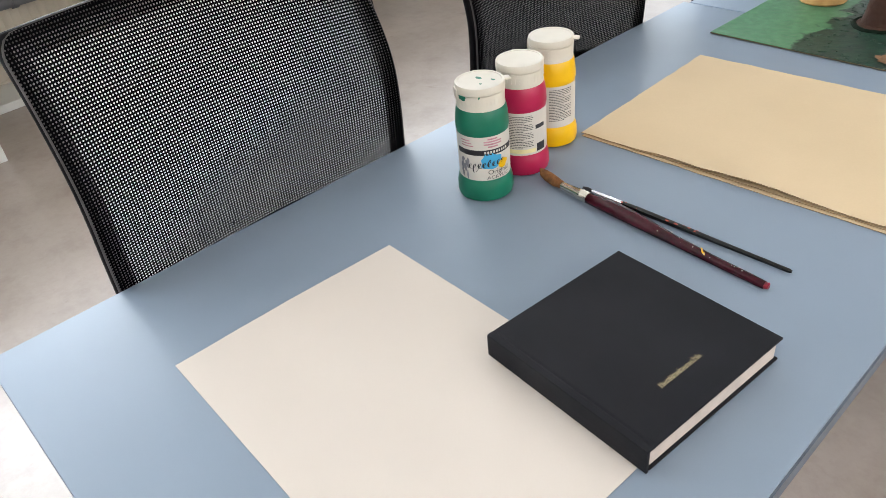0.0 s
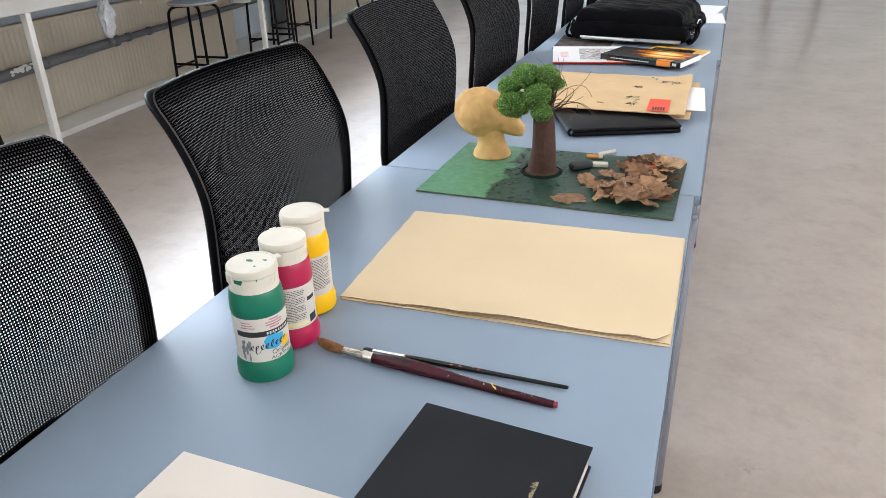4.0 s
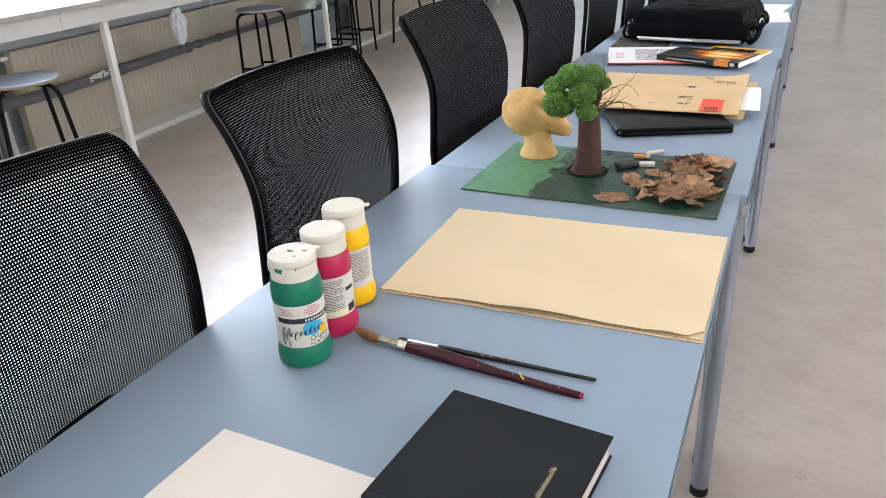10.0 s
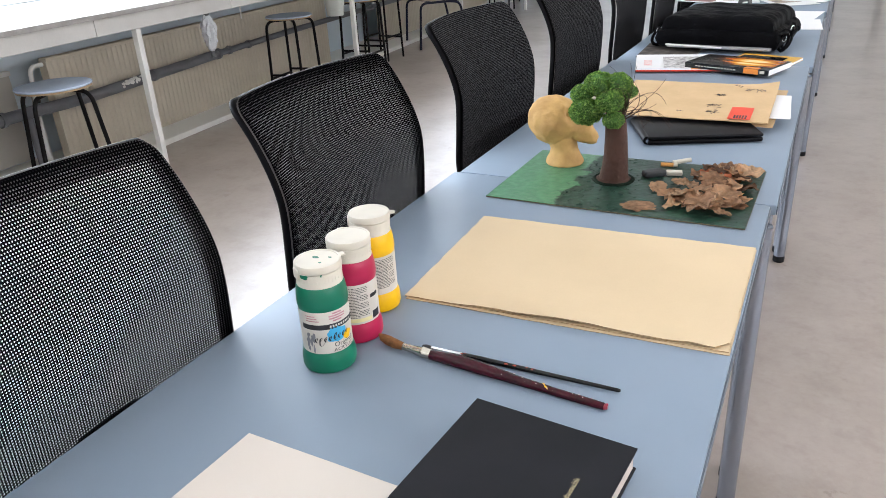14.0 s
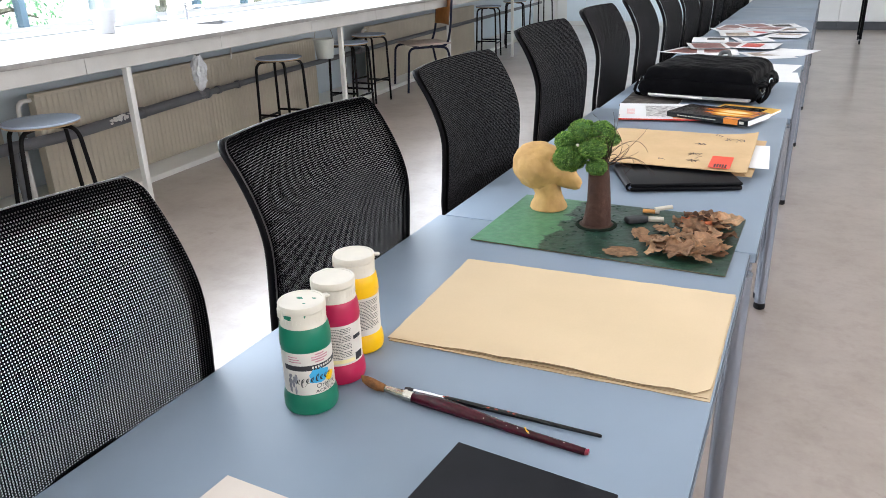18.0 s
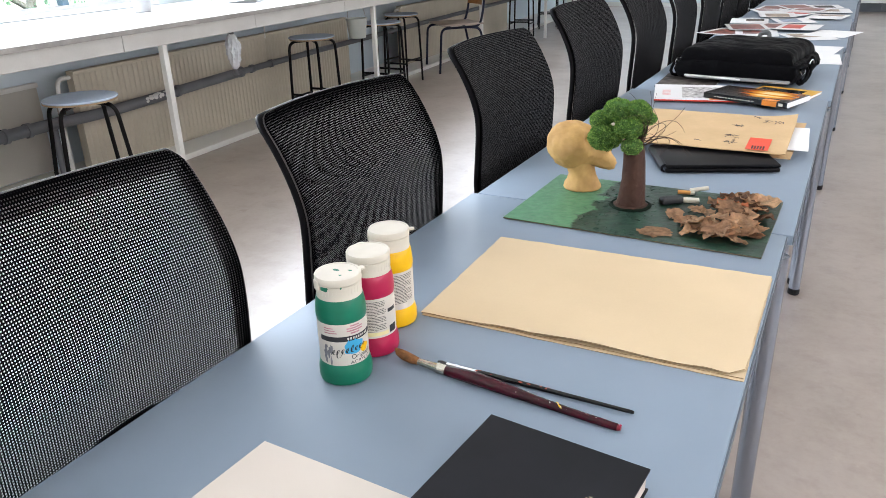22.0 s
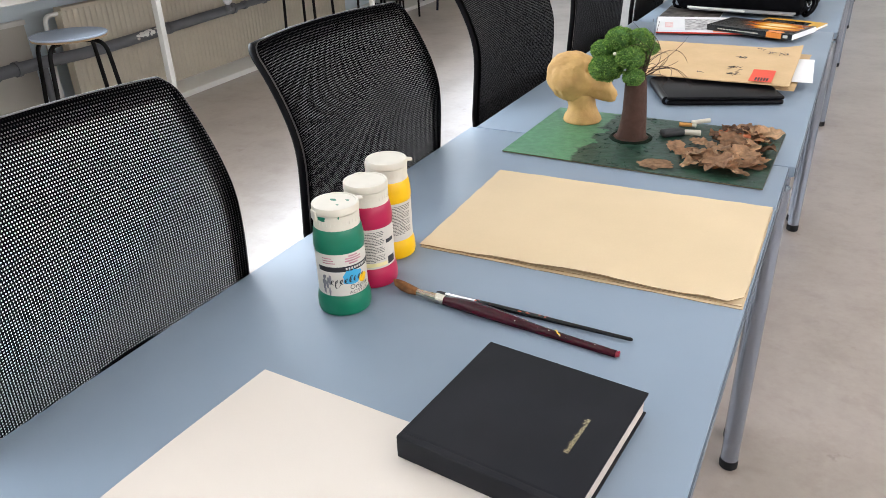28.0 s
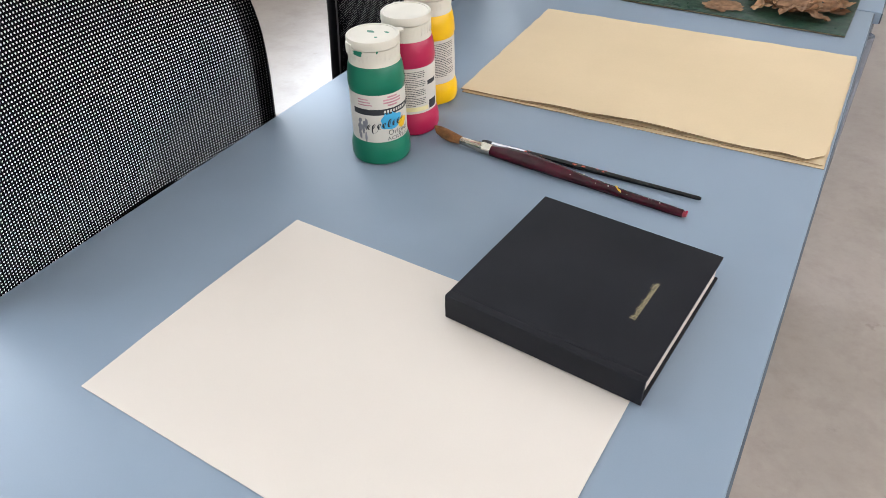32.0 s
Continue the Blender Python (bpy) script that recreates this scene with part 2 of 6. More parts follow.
# ---- building helpers ----
def box(bm, x0, x1, y0, y1, z0, z1, m=None):
    vs = [bm.verts.new((x, y, z)) for x in (x0, x1) for y in (y0, y1) for z in (z0, z1)]
    for f in ((0, 1, 3, 2), (4, 6, 7, 5), (0, 4, 5, 1), (2, 3, 7, 6), (0, 2, 6, 4), (1, 5, 7, 3)):
        bm.faces.new([vs[i] for i in f])
    if m is not None:
        bmesh.ops.transform(bm, matrix=m, verts=vs)
    return bm


def rbox(x0, x1, y0, y1, z0, z1, r=0.003, seg=2):
    bm = box(bmesh.new(), x0, x1, y0, y1, z0, z1)
    bmesh.ops.recalc_face_normals(bm, faces=bm.faces)
    bmesh.ops.bevel(bm, geom=list(bm.edges), offset=r, segments=seg, profile=0.5, affect="EDGES")
    return bm


def tube(bm, pts, r, n=10, cap=True):
    """A round bar through points; r is one radius or one for each point."""
    pts = [Vector(p) for p in pts]
    rs = r if isinstance(r, (list, tuple)) else [r] * len(pts)
    rings, side = [], None
    for i, p in enumerate(pts):
        d = (pts[min(i + 1, len(pts) - 1)] - pts[max(i - 1, 0)]).normalized()
        if side is None:
            side = d.orthogonal().normalized()
        side = (side - d * side.dot(d)).normalized()
        up = d.cross(side)
        rings.append([bm.verts.new(p + rs[i] * (math.cos(2 * math.pi * k / n) * side + math.sin(2 * math.pi * k / n) * up)) for k in range(n)])
    for a, b in zip(rings, rings[1:]):
        for k in range(n):
            bm.faces.new((a[k], a[(k + 1) % n], b[(k + 1) % n], b[k]))
    if cap:
        bm.faces.new(rings[0][::-1])
        bm.faces.new(rings[-1])
    return bm


def bend(pts, r=0.05, n=5):
    """Rounds the corners of a run of points."""
    pts = [Vector(p) for p in pts]
    out = [pts[0]]
    for a, b, c in zip(pts, pts[1:], pts[2:]):
        u, v = (a - b), (c - b)
        k = min(r, u.length * 0.45, v.length * 0.45)
        p, q = b + u.normalized() * k, b + v.normalized() * k
        for i in range(n + 1):
            t = i / n
            out.append((1 - t) ** 2 * p + 2 * t * (1 - t) * b + t * t * q)
    return out + [pts[-1]]


def lathe(bm, profile, n=32, c=(0, 0, 0)):
    """Turns (radius, height) pairs round the upright axis through c."""
    rings = [[bm.verts.new((c[0] + r * math.cos(2 * math.pi * k / n), c[1] + r * math.sin(2 * math.pi * k / n), c[2] + z)) for k in range(n)] for r, z in profile]
    for a, b in zip(rings, rings[1:]):
        for k in range(n):
            bm.faces.new((a[k], a[(k + 1) % n], b[(k + 1) % n], b[k]))
    if profile[0][0] > 1e-5:
        bm.faces.new(rings[0][::-1])
    if profile[-1][0] > 1e-5:
        bm.faces.new(rings[-1])
    return bm


BASE = FAR


def part(name, bm, material, parent=None, label="", smooth=False, m=None):
    """Links a bmesh as one mesh object, under a thing or a part."""
    bmesh.ops.recalc_face_normals(bm, faces=bm.faces)
    me = bpy.data.meshes.new(name)
    bm.to_mesh(me)
    bm.free()
    me.materials.append(material)
    if smooth:
        me.shade_smooth()
        me.set_sharp_from_angle(angle=radians(40))
    ob = new(name, me)
    ob.parent = parent
    ob.matrix_basis = (Matrix() if parent else BASE) @ (m or Matrix())
    if label:
        ob["label"] = label
    return ob


def thing(name, m, label, category, group=""):
    ob = new(name)
    ob.empty_display_size = 0.05
    ob.matrix_basis = BASE @ m
    return tagged(ob, label, category, group)


def structure(name, bm, material, label="", smooth=False, category=""):
    ob = part(name, bm, material, smooth=smooth)
    return tagged(ob, label, category, kind="structure")


def letters(body, size, align="LEFT"):
    """The outline of a word as flat vertices and faces."""
    cu = bpy.data.curves.new("word", "FONT")
    cu.body, cu.size, cu.align_x = body, size, align
    ob = bpy.data.objects.new("word", cu)
    scene.collection.objects.link(ob)
    me = bpy.data.meshes.new_from_object(ob.evaluated_get(bpy.context.evaluated_depsgraph_get()))
    bm = bmesh.new()
    bm.from_mesh(me)
    bpy.data.objects.remove(ob)
    bpy.data.curves.remove(cu)
    bpy.data.meshes.remove(me)
    return bm


# ---- the room ----
X1, Y0, Y1, ZC = 4.4, -4.5, 14.3, 3.5
structure("floor", box(bmesh.new(), -7.0, X1 + 0.1, Y0 - 0.3, Y1 + 0.3, -0.12, 0.0), M_FLOOR, "worn warm-grey linoleum floor with a soft shine")
structure("ceiling", box(bmesh.new(), -7.0, X1 + 0.2, Y0 - 0.3, Y1 + 0.3, ZC, ZC + 0.15), M_CEIL, "plain white ceiling")


def window_wall(name, m, y0, y1, z0, z1, openings, sill, top, thick, material, label):
    """A wall along local y with its inner face at x = 0, pierced by window openings."""
    bm = bmesh.new()
    box(bm, -thick, 0, y0, y1, z0, sill)
    box(bm, -thick, 0, y0, y1, top, z1)
    ys = [y0] + [v for a, w in openings for v in (a, a + w)] + [y1]
    for a, b in zip(ys[::2], ys[1::2]):
        box(bm, -thick, 0, a, b, sill, top)
    bmesh.ops.transform(bm, matrix=m, verts=bm.verts)
    return structure(name, bm, material, label)


WALL = ROOM @ Matrix.Translation((-0.95, 0, 0))
window_wall("wall_west", WALL, -6.0, 14.2, 0, ZC, LEFT_WINDOWS, 1.02, 3.30, 0.28, M_WALLBLUE, "pale blue wall pierced by a row of wide windows")
# unseen east side, its openings added round the lamps
RW = pose(X1, 0, 0) @ Matrix.Rotation(math.pi, 4, "Z")
window_wall("wall_east", RW, -Y1, -Y0, 0, ZC, [(-y - w, w) for y, w in ADDED_WINDOWS][::-1], 1.0, 2.6, 0.28, M_WALL, "white wall out of view, with windows added for light")
structure("wall_north", box(bmesh.new(), -7.0, X1, Y1, Y1 + 0.2, 0, ZC), M_WALL, "plain white end wall behind the cabinets")
structure("wall_south", box(bmesh.new(), -7.0, X1, Y0 - 0.2, Y0, 0, ZC), M_WALL, "plain white end wall")

M_FRAME = mat("white_window_frame", (0.82, 0.84, 0.87), 0.4, vary=0.03)
M_MULLION = mat("blue_grey_casement", (0.16, 0.27, 0.36), 0.4, vary=0.05)
M_GLASS = bpy.data.materials.new("window_glass")
M_GLASS.use_nodes = True
_g = M_GLASS.node_tree
_gt, _gg, _gm = _g.nodes.new("ShaderNodeBsdfTransparent"), _g.nodes.new("ShaderNodeBsdfGlossy"), _g.nodes.new("ShaderNodeMixShader")
_gg.inputs["Roughness"].default_value = 0.02
_gm.inputs[0].default_value = 0.06
_gt.inputs[0].default_value = (0.95, 0.98, 0.97, 1)
_g.links.new(_gt.outputs[0], _gm.inputs[1]), _g.links.new(_gg.outputs[0], _gm.inputs[2])
_g.links.new(_gm.outputs[0], _g.nodes["Material Output"].inputs[0])


def window(name, m, w, sill, top, label):
    """A window in local y from 0 to w: outer frame, two mullions and three panes."""
    t = thing(name, m, label, "window")
    t["kind"] = "structure"
    f = bmesh.new()
    for a, b, c, d in ((0, w, sill, sill + 0.05), (0, w, top - 0.05, top), (0, 0.05, sill + 0.05, top - 0.05), (w - 0.05, w, sill + 0.05, top - 0.05)):
        box(f, -0.20, -0.13, a, b, c, d)
    part("window_frame", f, M_FRAME, t)
    for k in (1, 2):
        part("mullion", rbox(-0.195, -0.135, w * k / 3 - 0.025, w * k / 3 + 0.025, sill + 0.05, top - 0.05), M_MULLION, t, "blue-grey mullion")
    for k in range(3):
        p = part("pane", box(bmesh.new(), -0.168, -0.162, w * k / 3 + 0.026 + (0.025 if k == 0 else 0), w * (k + 1) / 3 - 0.026 - (0.025 if k == 2 else 0), sill + 0.051, top - 0.051), M_GLASS, t, "clear glass pane")
        p.visible_shadow = False
    part("window_sill", rbox(-0.13, 0.03, 0.0, w, sill, sill + 0.025), M_FRAME, t)
    return t


for n, (ly, w) in enumerate(LEFT_WINDOWS):
    window(f"window_{n + 1}", WALL @ Matrix.Translation((0, ly, 0)), w, 1.02, 3.30, "wide white-framed window with blue-grey mullions")
for n, (y, w) in enumerate(ADDED_WINDOWS):
    window(f"window_{n + 8}", RW @ Matrix.Translation((0, -y - w, 0)), w, 1.0, 2.6, "unseen white-framed window added for light from the right")

# ---- the row of tables ----
BASE = NEAR


def table(m, label):
    t = thing("table", m, label, "table", "row of tables")
    part("tabletop", rbox(-TW, 0, 0.002, TL - 0.002, H - 0.026, H, 0.003), M_LAMINATE, t, "blue-grey laminate top", True)
    e = bmesh.new()
    for a, b, c, d in ((-TW - 0.0025, -TW, 0.004, TL - 0.004), (0, 0.0025, 0.004, TL - 0.004)):
        box(e, a, b, c, d, H - 0.024, H - 0.003)
    part("edge_band", e, M_EDGE, t, "dark edge band")
    for a, b, c, d in ((-TW + 0.06, -TW + 0.085, 0.2, TL - 0.16), (-0.075, -0.05, 0.2, TL - 0.16), (-TW + 0.085, -0.075, 0.2, 0.225), (-TW + 0.085, -0.075, TL - 0.2, TL - 0.175)):
        part("apron", rbox(a, b, c, d, H - 0.075, H - 0.026, 0.002), M_STEEL, t)
    for x, y in ((-0.008, TL - 0.068), (-TW + 0.008, TL - 0.068), (-0.030, 0.052), (-TW + 0.030, 0.052)):
        leg = part("leg", lathe(bmesh.new(), [(0.0235, 0.03 - DROP), (0.0235, H - 0.026)], 28, (x, y, 0)), M_STEEL, t, "round grey steel leg", True)
        part("foot", lathe(bmesh.new(), [(0.021, -DROP), (0.0245, 0.004 - DROP), (0.0245, 0.026 - DROP), (0.0238, 0.030 - DROP)], 28, (x, y, 0)), M_RUBBER, leg, "black rubber foot", True)
    return t


TABLES = 8
first_table = None
for k in range(TABLES):
    x = (0, 0.014, 0.026, 0.036, 0.048, 0.055, 0.062, 0.07)[k]
    m = pose(x, (k - 1) * 1.635 - (0.015 if k == 0 else 0), 0)
    if k == 0:
        table(m, "rectangular table with a blue-grey laminate top on steel legs")
    elif first_table is None:
        first_table = table(m, "rectangular table with a blue-grey laminate top on steel legs")
    else:
        copy_thing(first_table, BASE @ m @ UNSCALE)

# ---- mesh-backed chairs ----
def woven_dots(tree, radius):
    """1 inside the round opening of each cell of a woven cloth, 0 on its threads."""
    n, l = tree.nodes, tree.links
    sep = n.new("ShaderNodeSeparateXYZ")
    l.new(n.new("ShaderNodeUVMap").outputs[0], sep.inputs[0])
    total = n.new("ShaderNodeMath")
    for i, (axis, pitch) in enumerate((("X", 0.0048), ("Y", 0.0046))):
        last = sep.outputs[axis]
        for op, value in (("MULTIPLY", 1 / pitch), ("FRACT", 0), ("SUBTRACT", 0.5), ("POWER", 2)):
            k = n.new("ShaderNodeMath")
            k.operation = op
            k.inputs[1].default_value = value
            l.new(last, k.inputs[0])
            last = k.outputs[0]
        l.new(last, total.inputs[i])
    inside = n.new("ShaderNodeMath")
    inside.operation = "LESS_THAN"
    inside.inputs[1].default_value = radius ** 2
    l.new(total.outputs[0], inside.inputs[0])
    return inside.outputs[0]


M_MESH = bpy.data.materials.new("black_mesh_fabric")
M_MESH.use_nodes = True
_n = M_MESH.node_tree.nodes
_l = M_MESH.node_tree.links
_b = _n["Principled BSDF"]
_b.inputs["Base Color"].default_value = (0.0016, 0.0016, 0.0022, 1)
_b.inputs["Roughness"].default_value = 0.9
_b.inputs["Specular IOR Level"].default_value = 0.02
_h = woven_dots(M_MESH.node_tree, 0.285)
_tr = _n.new("ShaderNodeBsdfTransparent")
_mx = _n.new("ShaderNodeMixShader")
_l.new(_h, _mx.inputs[0])
_l.new(_b.outputs[0], _mx.inputs[1])
_l.new(_tr.outputs[0], _mx.inputs[2])
_l.new(_mx.outputs[0], _n["Material Output"].inputs[0])

# darkened copy of the mesh: dim openings at a slant are put into colour
M_SHADEDMESH = bpy.data.materials.new("shaded_black_mesh")
M_SHADEDMESH.use_nodes = True
_wb = M_SHADEDMESH.node_tree.nodes["Principled BSDF"]
_wb.inputs["Roughness"].default_value, _wb.inputs["Specular IOR Level"].default_value = 0.8, 0.04
_wm = M_SHADEDMESH.node_tree.nodes.new("ShaderNodeMix")
_wm.data_type = "RGBA"
_wm.inputs["A"].default_value, _wm.inputs["B"].default_value = (0.0028, 0.0028, 0.0038, 1), (0.075, 0.075, 0.080, 1)
M_SHADEDMESH.node_tree.links.new(woven_dots(M_SHADEDMESH.node_tree, 0.26), _wm.inputs["Factor"])
M_SHADEDMESH.node_tree.links.new(_wm.outputs["Result"], _wb.inputs["Base Color"])

def spacer_cloth(name, tone):
    """Fluffy cloth that passes part of the light through."""
    m = bpy.data.materials.new(name)
    m.use_nodes = True
    n, l = m.node_tree.nodes, m.node_tree.links
    glow, face, gap = n.new("ShaderNodeBsdfTranslucent"), n.new("ShaderNodeBsdfDiffuse"), n.new("ShaderNodeBsdfTransparent")
    cloth, both = n.new("ShaderNodeMixShader"), n.new("ShaderNodeMixShader")
    glow.inputs[0].default_value, face.inputs[0].default_value = (tone, tone * 0.97, tone * 0.96, 1), (tone * 0.95, tone * 0.92, tone * 0.92, 1)
    cloth.inputs[0].default_value, both.inputs[0].default_value = 0.5, 0.15
    l.new(glow.outputs[0], cloth.inputs[1]), l.new(face.outputs[0], cloth.inputs[2])
    l.new(cloth.outputs[0], both.inputs[1]), l.new(gap.outputs[0], both.inputs[2])
    l.new(both.outputs[0], n["Material Output"].inputs[0])
    return m


M_SPACER = spacer_cloth("pale_spacer_cloth", 0.82)
# same cloth; the second chair's shade is put into its tone
M_SHADEDSPACER = spacer_cloth("shaded_spacer_cloth", 0.40)
BACK_Z0, BACK_Z1 = 0.50, 1.10


def back_x(z):
    """How far the backrest stands towards the table at a height."""
    k = min(1.0, max(0.0, (1.02 - z) / 0.2))
    belly = 0.009 * k * k * (3 - 2 * k)
    if z > 0.88:
        return belly - 0.10 * ((z - 0.88) / 0.22) ** 1.875
    return belly - 0.03 * ((0.88 - z) / 0.38) ** 1.5


def back_half(z):
    h = 0.28 - 0.006 * max(0, (z - 0.80) / 0.3) - 0.05 * max(0, (0.7 - z) / 0.2)
    r = 0.032
    if z > BACK_Z1 - r:
        h -= r - math.sqrt(max(0, r * r - (z - BACK_Z1 + r) ** 2))
    if z < BACK_Z0 + r:
        h -= r - math.sqrt(max(0, r * r - (BACK_Z0 + r - z) ** 2))
    return h


def back_point(u, z, dx=0.0):
    """u runs from -1 to 1 across the backrest."""
    crown = 0.001 * (1 - u * u) if z > 1.0 else 0.0
    lift = crown * ((z - 1.0) / 0.1) if z > 1.0 else 0.0
    return Vector((back_x(z) - 0.04 * (1 - u * u) + dx, u * back_half(z), z + lift))


def ease(t):
    """Spreads steps so that they crowd towards both ends."""
    return 0.5 - 0.5 * math.cos(math.pi * t) if t in (0, 1) else 0.35 * t + 0.65 * (0.5 - 0.5 * math.cos(math.pi * t))


def back_sheet(u0, u1, z0, z1, nu, nz, dx=0.0):
    bm = bmesh.new()
    uv = bm.loops.layers.uv.new("UVMap")
    grid = [[bm.verts.new(back_point(u0 + (u1 - u0) * i / nu, z0 + (z1 - z0) * ease(j / nz), dx)) for i in range(nu + 1)] for j in range(nz + 1)]
    for j in range(nz):
        for i in range(nu):
            f = bm.faces.new((grid[j][i], grid[j][i + 1], grid[j + 1][i + 1], grid[j + 1][i]))
            for lp in f.loops:
                lp[uv].uv = (lp.vert.co.y, lp.vert.co.z + 0.6 * abs(lp.vert.co.x) * 0)
    return bm


def office_chair(m, label, cloth=None, lining=None):
    """cloth: an opaque, darkened copy of the open mesh; lining: a shaded copy of the spacer cloth behind the mesh."""
    t = thing("office_chair", m, label, "chair", "chairs along the tables")
    part("backrest_mesh", back_sheet(-0.99, 0.99, BACK_Z0 + 0.006, BACK_Z1 - 0.001, 22, 48, 0.0080), cloth or M_MESH, t, "black mesh with its shade put into the colour" if cloth else "open black mesh", True)
    if not cloth:
        part("inner_mesh", back_sheet(-0.985, 0.985, BACK_Z0 + 0.008, BACK_Z1 - 0.002, 22, 48, 0.0071), M_MESH, t, "inner side of the open mesh", True)
        part("inner_layer", back_sheet(-0.965, 0.965, BACK_Z0 + 0.02, BACK_Z1 - 0.010, 20, 26, 0.0028), lining or M_SPACER, t, "spacer cloth behind the mesh, in a shaded tone" if lining else "pale light-passing spacer cloth behind the mesh", True)
    lum = bmesh.new()
    cols = [[lum.verts.new(back_point(-0.8 + 1.6 * i / 20, 0.52 + (0.717 - 0.06 * (abs(i - 11) / 10) ** 2 - 0.52) * j / 6, 0.0040)) for i in range(21)] for j in range(7)]
    for j in range(6):
        for i in range(20):
            lum.faces.new((cols[j][i], cols[j][i + 1], cols[j + 1][i + 1], cols[j + 1][i]))
    bmesh.ops.solidify(lum, geom=list(lum.faces), thickness=0.0012)
    part("lumbar_panel", lum, M_BLACKPLASTIC, t, "black lower back panel", True)
    # border strips behind the edge of the mesh, graded to fade its dots outwards
    for name, mt, strips, dx in (("border", M_FABRIC if cloth else M_HEM, ((-1.0, -0.95, BACK_Z0 + 0.01, BACK_Z1 - 0.001, 3, 40), (0.95, 1.0, BACK_Z0 + 0.01, BACK_Z1 - 0.001, 3, 40), (-0.95, 0.95, BACK_Z1 - 0.017, BACK_Z1, 18, 4)), 0.0052), ("border_fade", M_FABRIC if cloth else M_HEMFADE, ((-0.95, -0.895, BACK_Z0 + 0.01, BACK_Z1 - 0.017, 3, 40), (0.895, 0.95, BACK_Z0 + 0.01, BACK_Z1 - 0.017, 3, 40), (-0.895, 0.895, BACK_Z1 - 0.034, BACK_Z1 - 0.017, 18, 4)), 0.0050)):
        hem = bmesh.new()
        for u0, u1, z0, z1, nu, nz in strips:
            s = back_sheet(u0, u1, z0, z1, nu, nz, dx)
            me = bpy.data.meshes.new("hem")
            s.to_mesh(me)
            s.free()
            hem.from_mesh(me)
            bpy.data.meshes.remove(me)
        part(name, hem, mt, t, "dark border cloth over the frame" if name == "border" else "inner strip graded between mesh and border", True)
    zs = [BACK_Z0 + (BACK_Z1 - BACK_Z0) * ease(k / 60) for k in range(61)]
    ring = [back_point(0.967, z - 0.0105, -0.0070) for z in zs] + [back_point(u / 10, BACK_Z1 - 0.0105, -0.0070) for u in range(8, -9, -2)] + [back_point(-0.967, z - 0.0105, -0.0070) for z in zs[::-1]]
    part("back_frame", tube(bmesh.new(), ring, 0.0100, 12), M_BLACKPLASTIC, t, "black plastic back frame", True)
    part("lower_rail", tube(bmesh.new(), [back_point(u / 10, BACK_Z0 + 0.002) for u in range(-8, 9, 2)], 0.012, 8), M_BLACKPLASTIC, t, "", True)
    seat = rbox(-0.02, 0.44, -0.24, 0.24, 0.43, 0.49, 0.025, 4)
    part("seat", seat, M_FABRIC, t, "black padded seat", True)
    part("spine_bar", tube(bmesh.new(), bend([(-0.085, 0, 0.53), (-0.09, 0, 0.41), (0.2, 0, 0.41)], 0.06), 0.02, 10), M_BLACKPLASTIC, t, "", True)
    part("column", lathe(bmesh.new(), [(0.03, 0.10 - DROP), (0.03, 0.40)], 16, (0.2, 0, 0)), M_BLACKPLASTIC, t, "", True)
    for k in range(5):
        a = 2 * math.pi * k / 5
        foot = part("base_arm", tube(bmesh.new(), [(0.2, 0, 0.10 - DROP), (0.2 + 0.27 * math.cos(a), 0.27 * math.sin(a), 0.065 - DROP)], [0.024, 0.016], 8), M_BLACKPLASTIC, t, "", True)
        part("castor", tube(bmesh.new(), [(0.2 + 0.27 * math.cos(a) - 0.02 * math.sin(a), 0.27 * math.sin(a) + 0.02 * math.cos(a), 0.027 - DROP), (0.2 + 0.27 * math.cos(a) + 0.02 * math.sin(a), 0.27 * math.sin(a) - 0.02 * math.cos(a), 0.027 - DROP)], 0.027, 12), M_RUBBER, foot, "black castor", True)
    return t


# x, y, yaw, height of the raised gas column, breadth of the back
CHAIRS = [(-0.834, -1.185, 1.4, 1.0, 1.0), (-0.861, -0.405, -1.4, 1.0, 1.0), (-0.884, 0.485, -1.9, 1.012, 1.03), (-0.881, 1.36, -1.5, 1.03, 1.08), (-0.882, 2.27, -1, 1.038, 1.08), (-0.882, 3.18, 0, 1.038, 1.08)]
CHAIRS += [(-0.880 + 0.002 * k, 4.08 + 0.89 * k, (-1, -2, -1, 0)[k % 4], 1.038, 1.08) for k in range(8)]
first_chair = shaded_chair = None
for k, (x, y, yaw, tall, broad) in enumerate(CHAIRS):
    m = pose(x, y, DROP * (tall - 1), 0, 0, yaw) @ Matrix.Diagonal((1, broad, tall, 1))
    if first_chair is None:
        first_chair = office_chair(m, "black office chair with a see-through mesh back, pushed under the table")
    elif k > 1 and shaded_chair is None:
        shaded_chair = office_chair(m, "black office chair with a darkened opaque copy of the mesh back, pushed under the table", M_SHADEDMESH)
    elif k > 1:
        copy_thing(shaded_chair, BASE @ m @ UNSCALE)
    else:
        office_chair(m, "black office chair with a see-through mesh back in a shaded tone, pushed under the table", None, M_SHADEDSPACER)

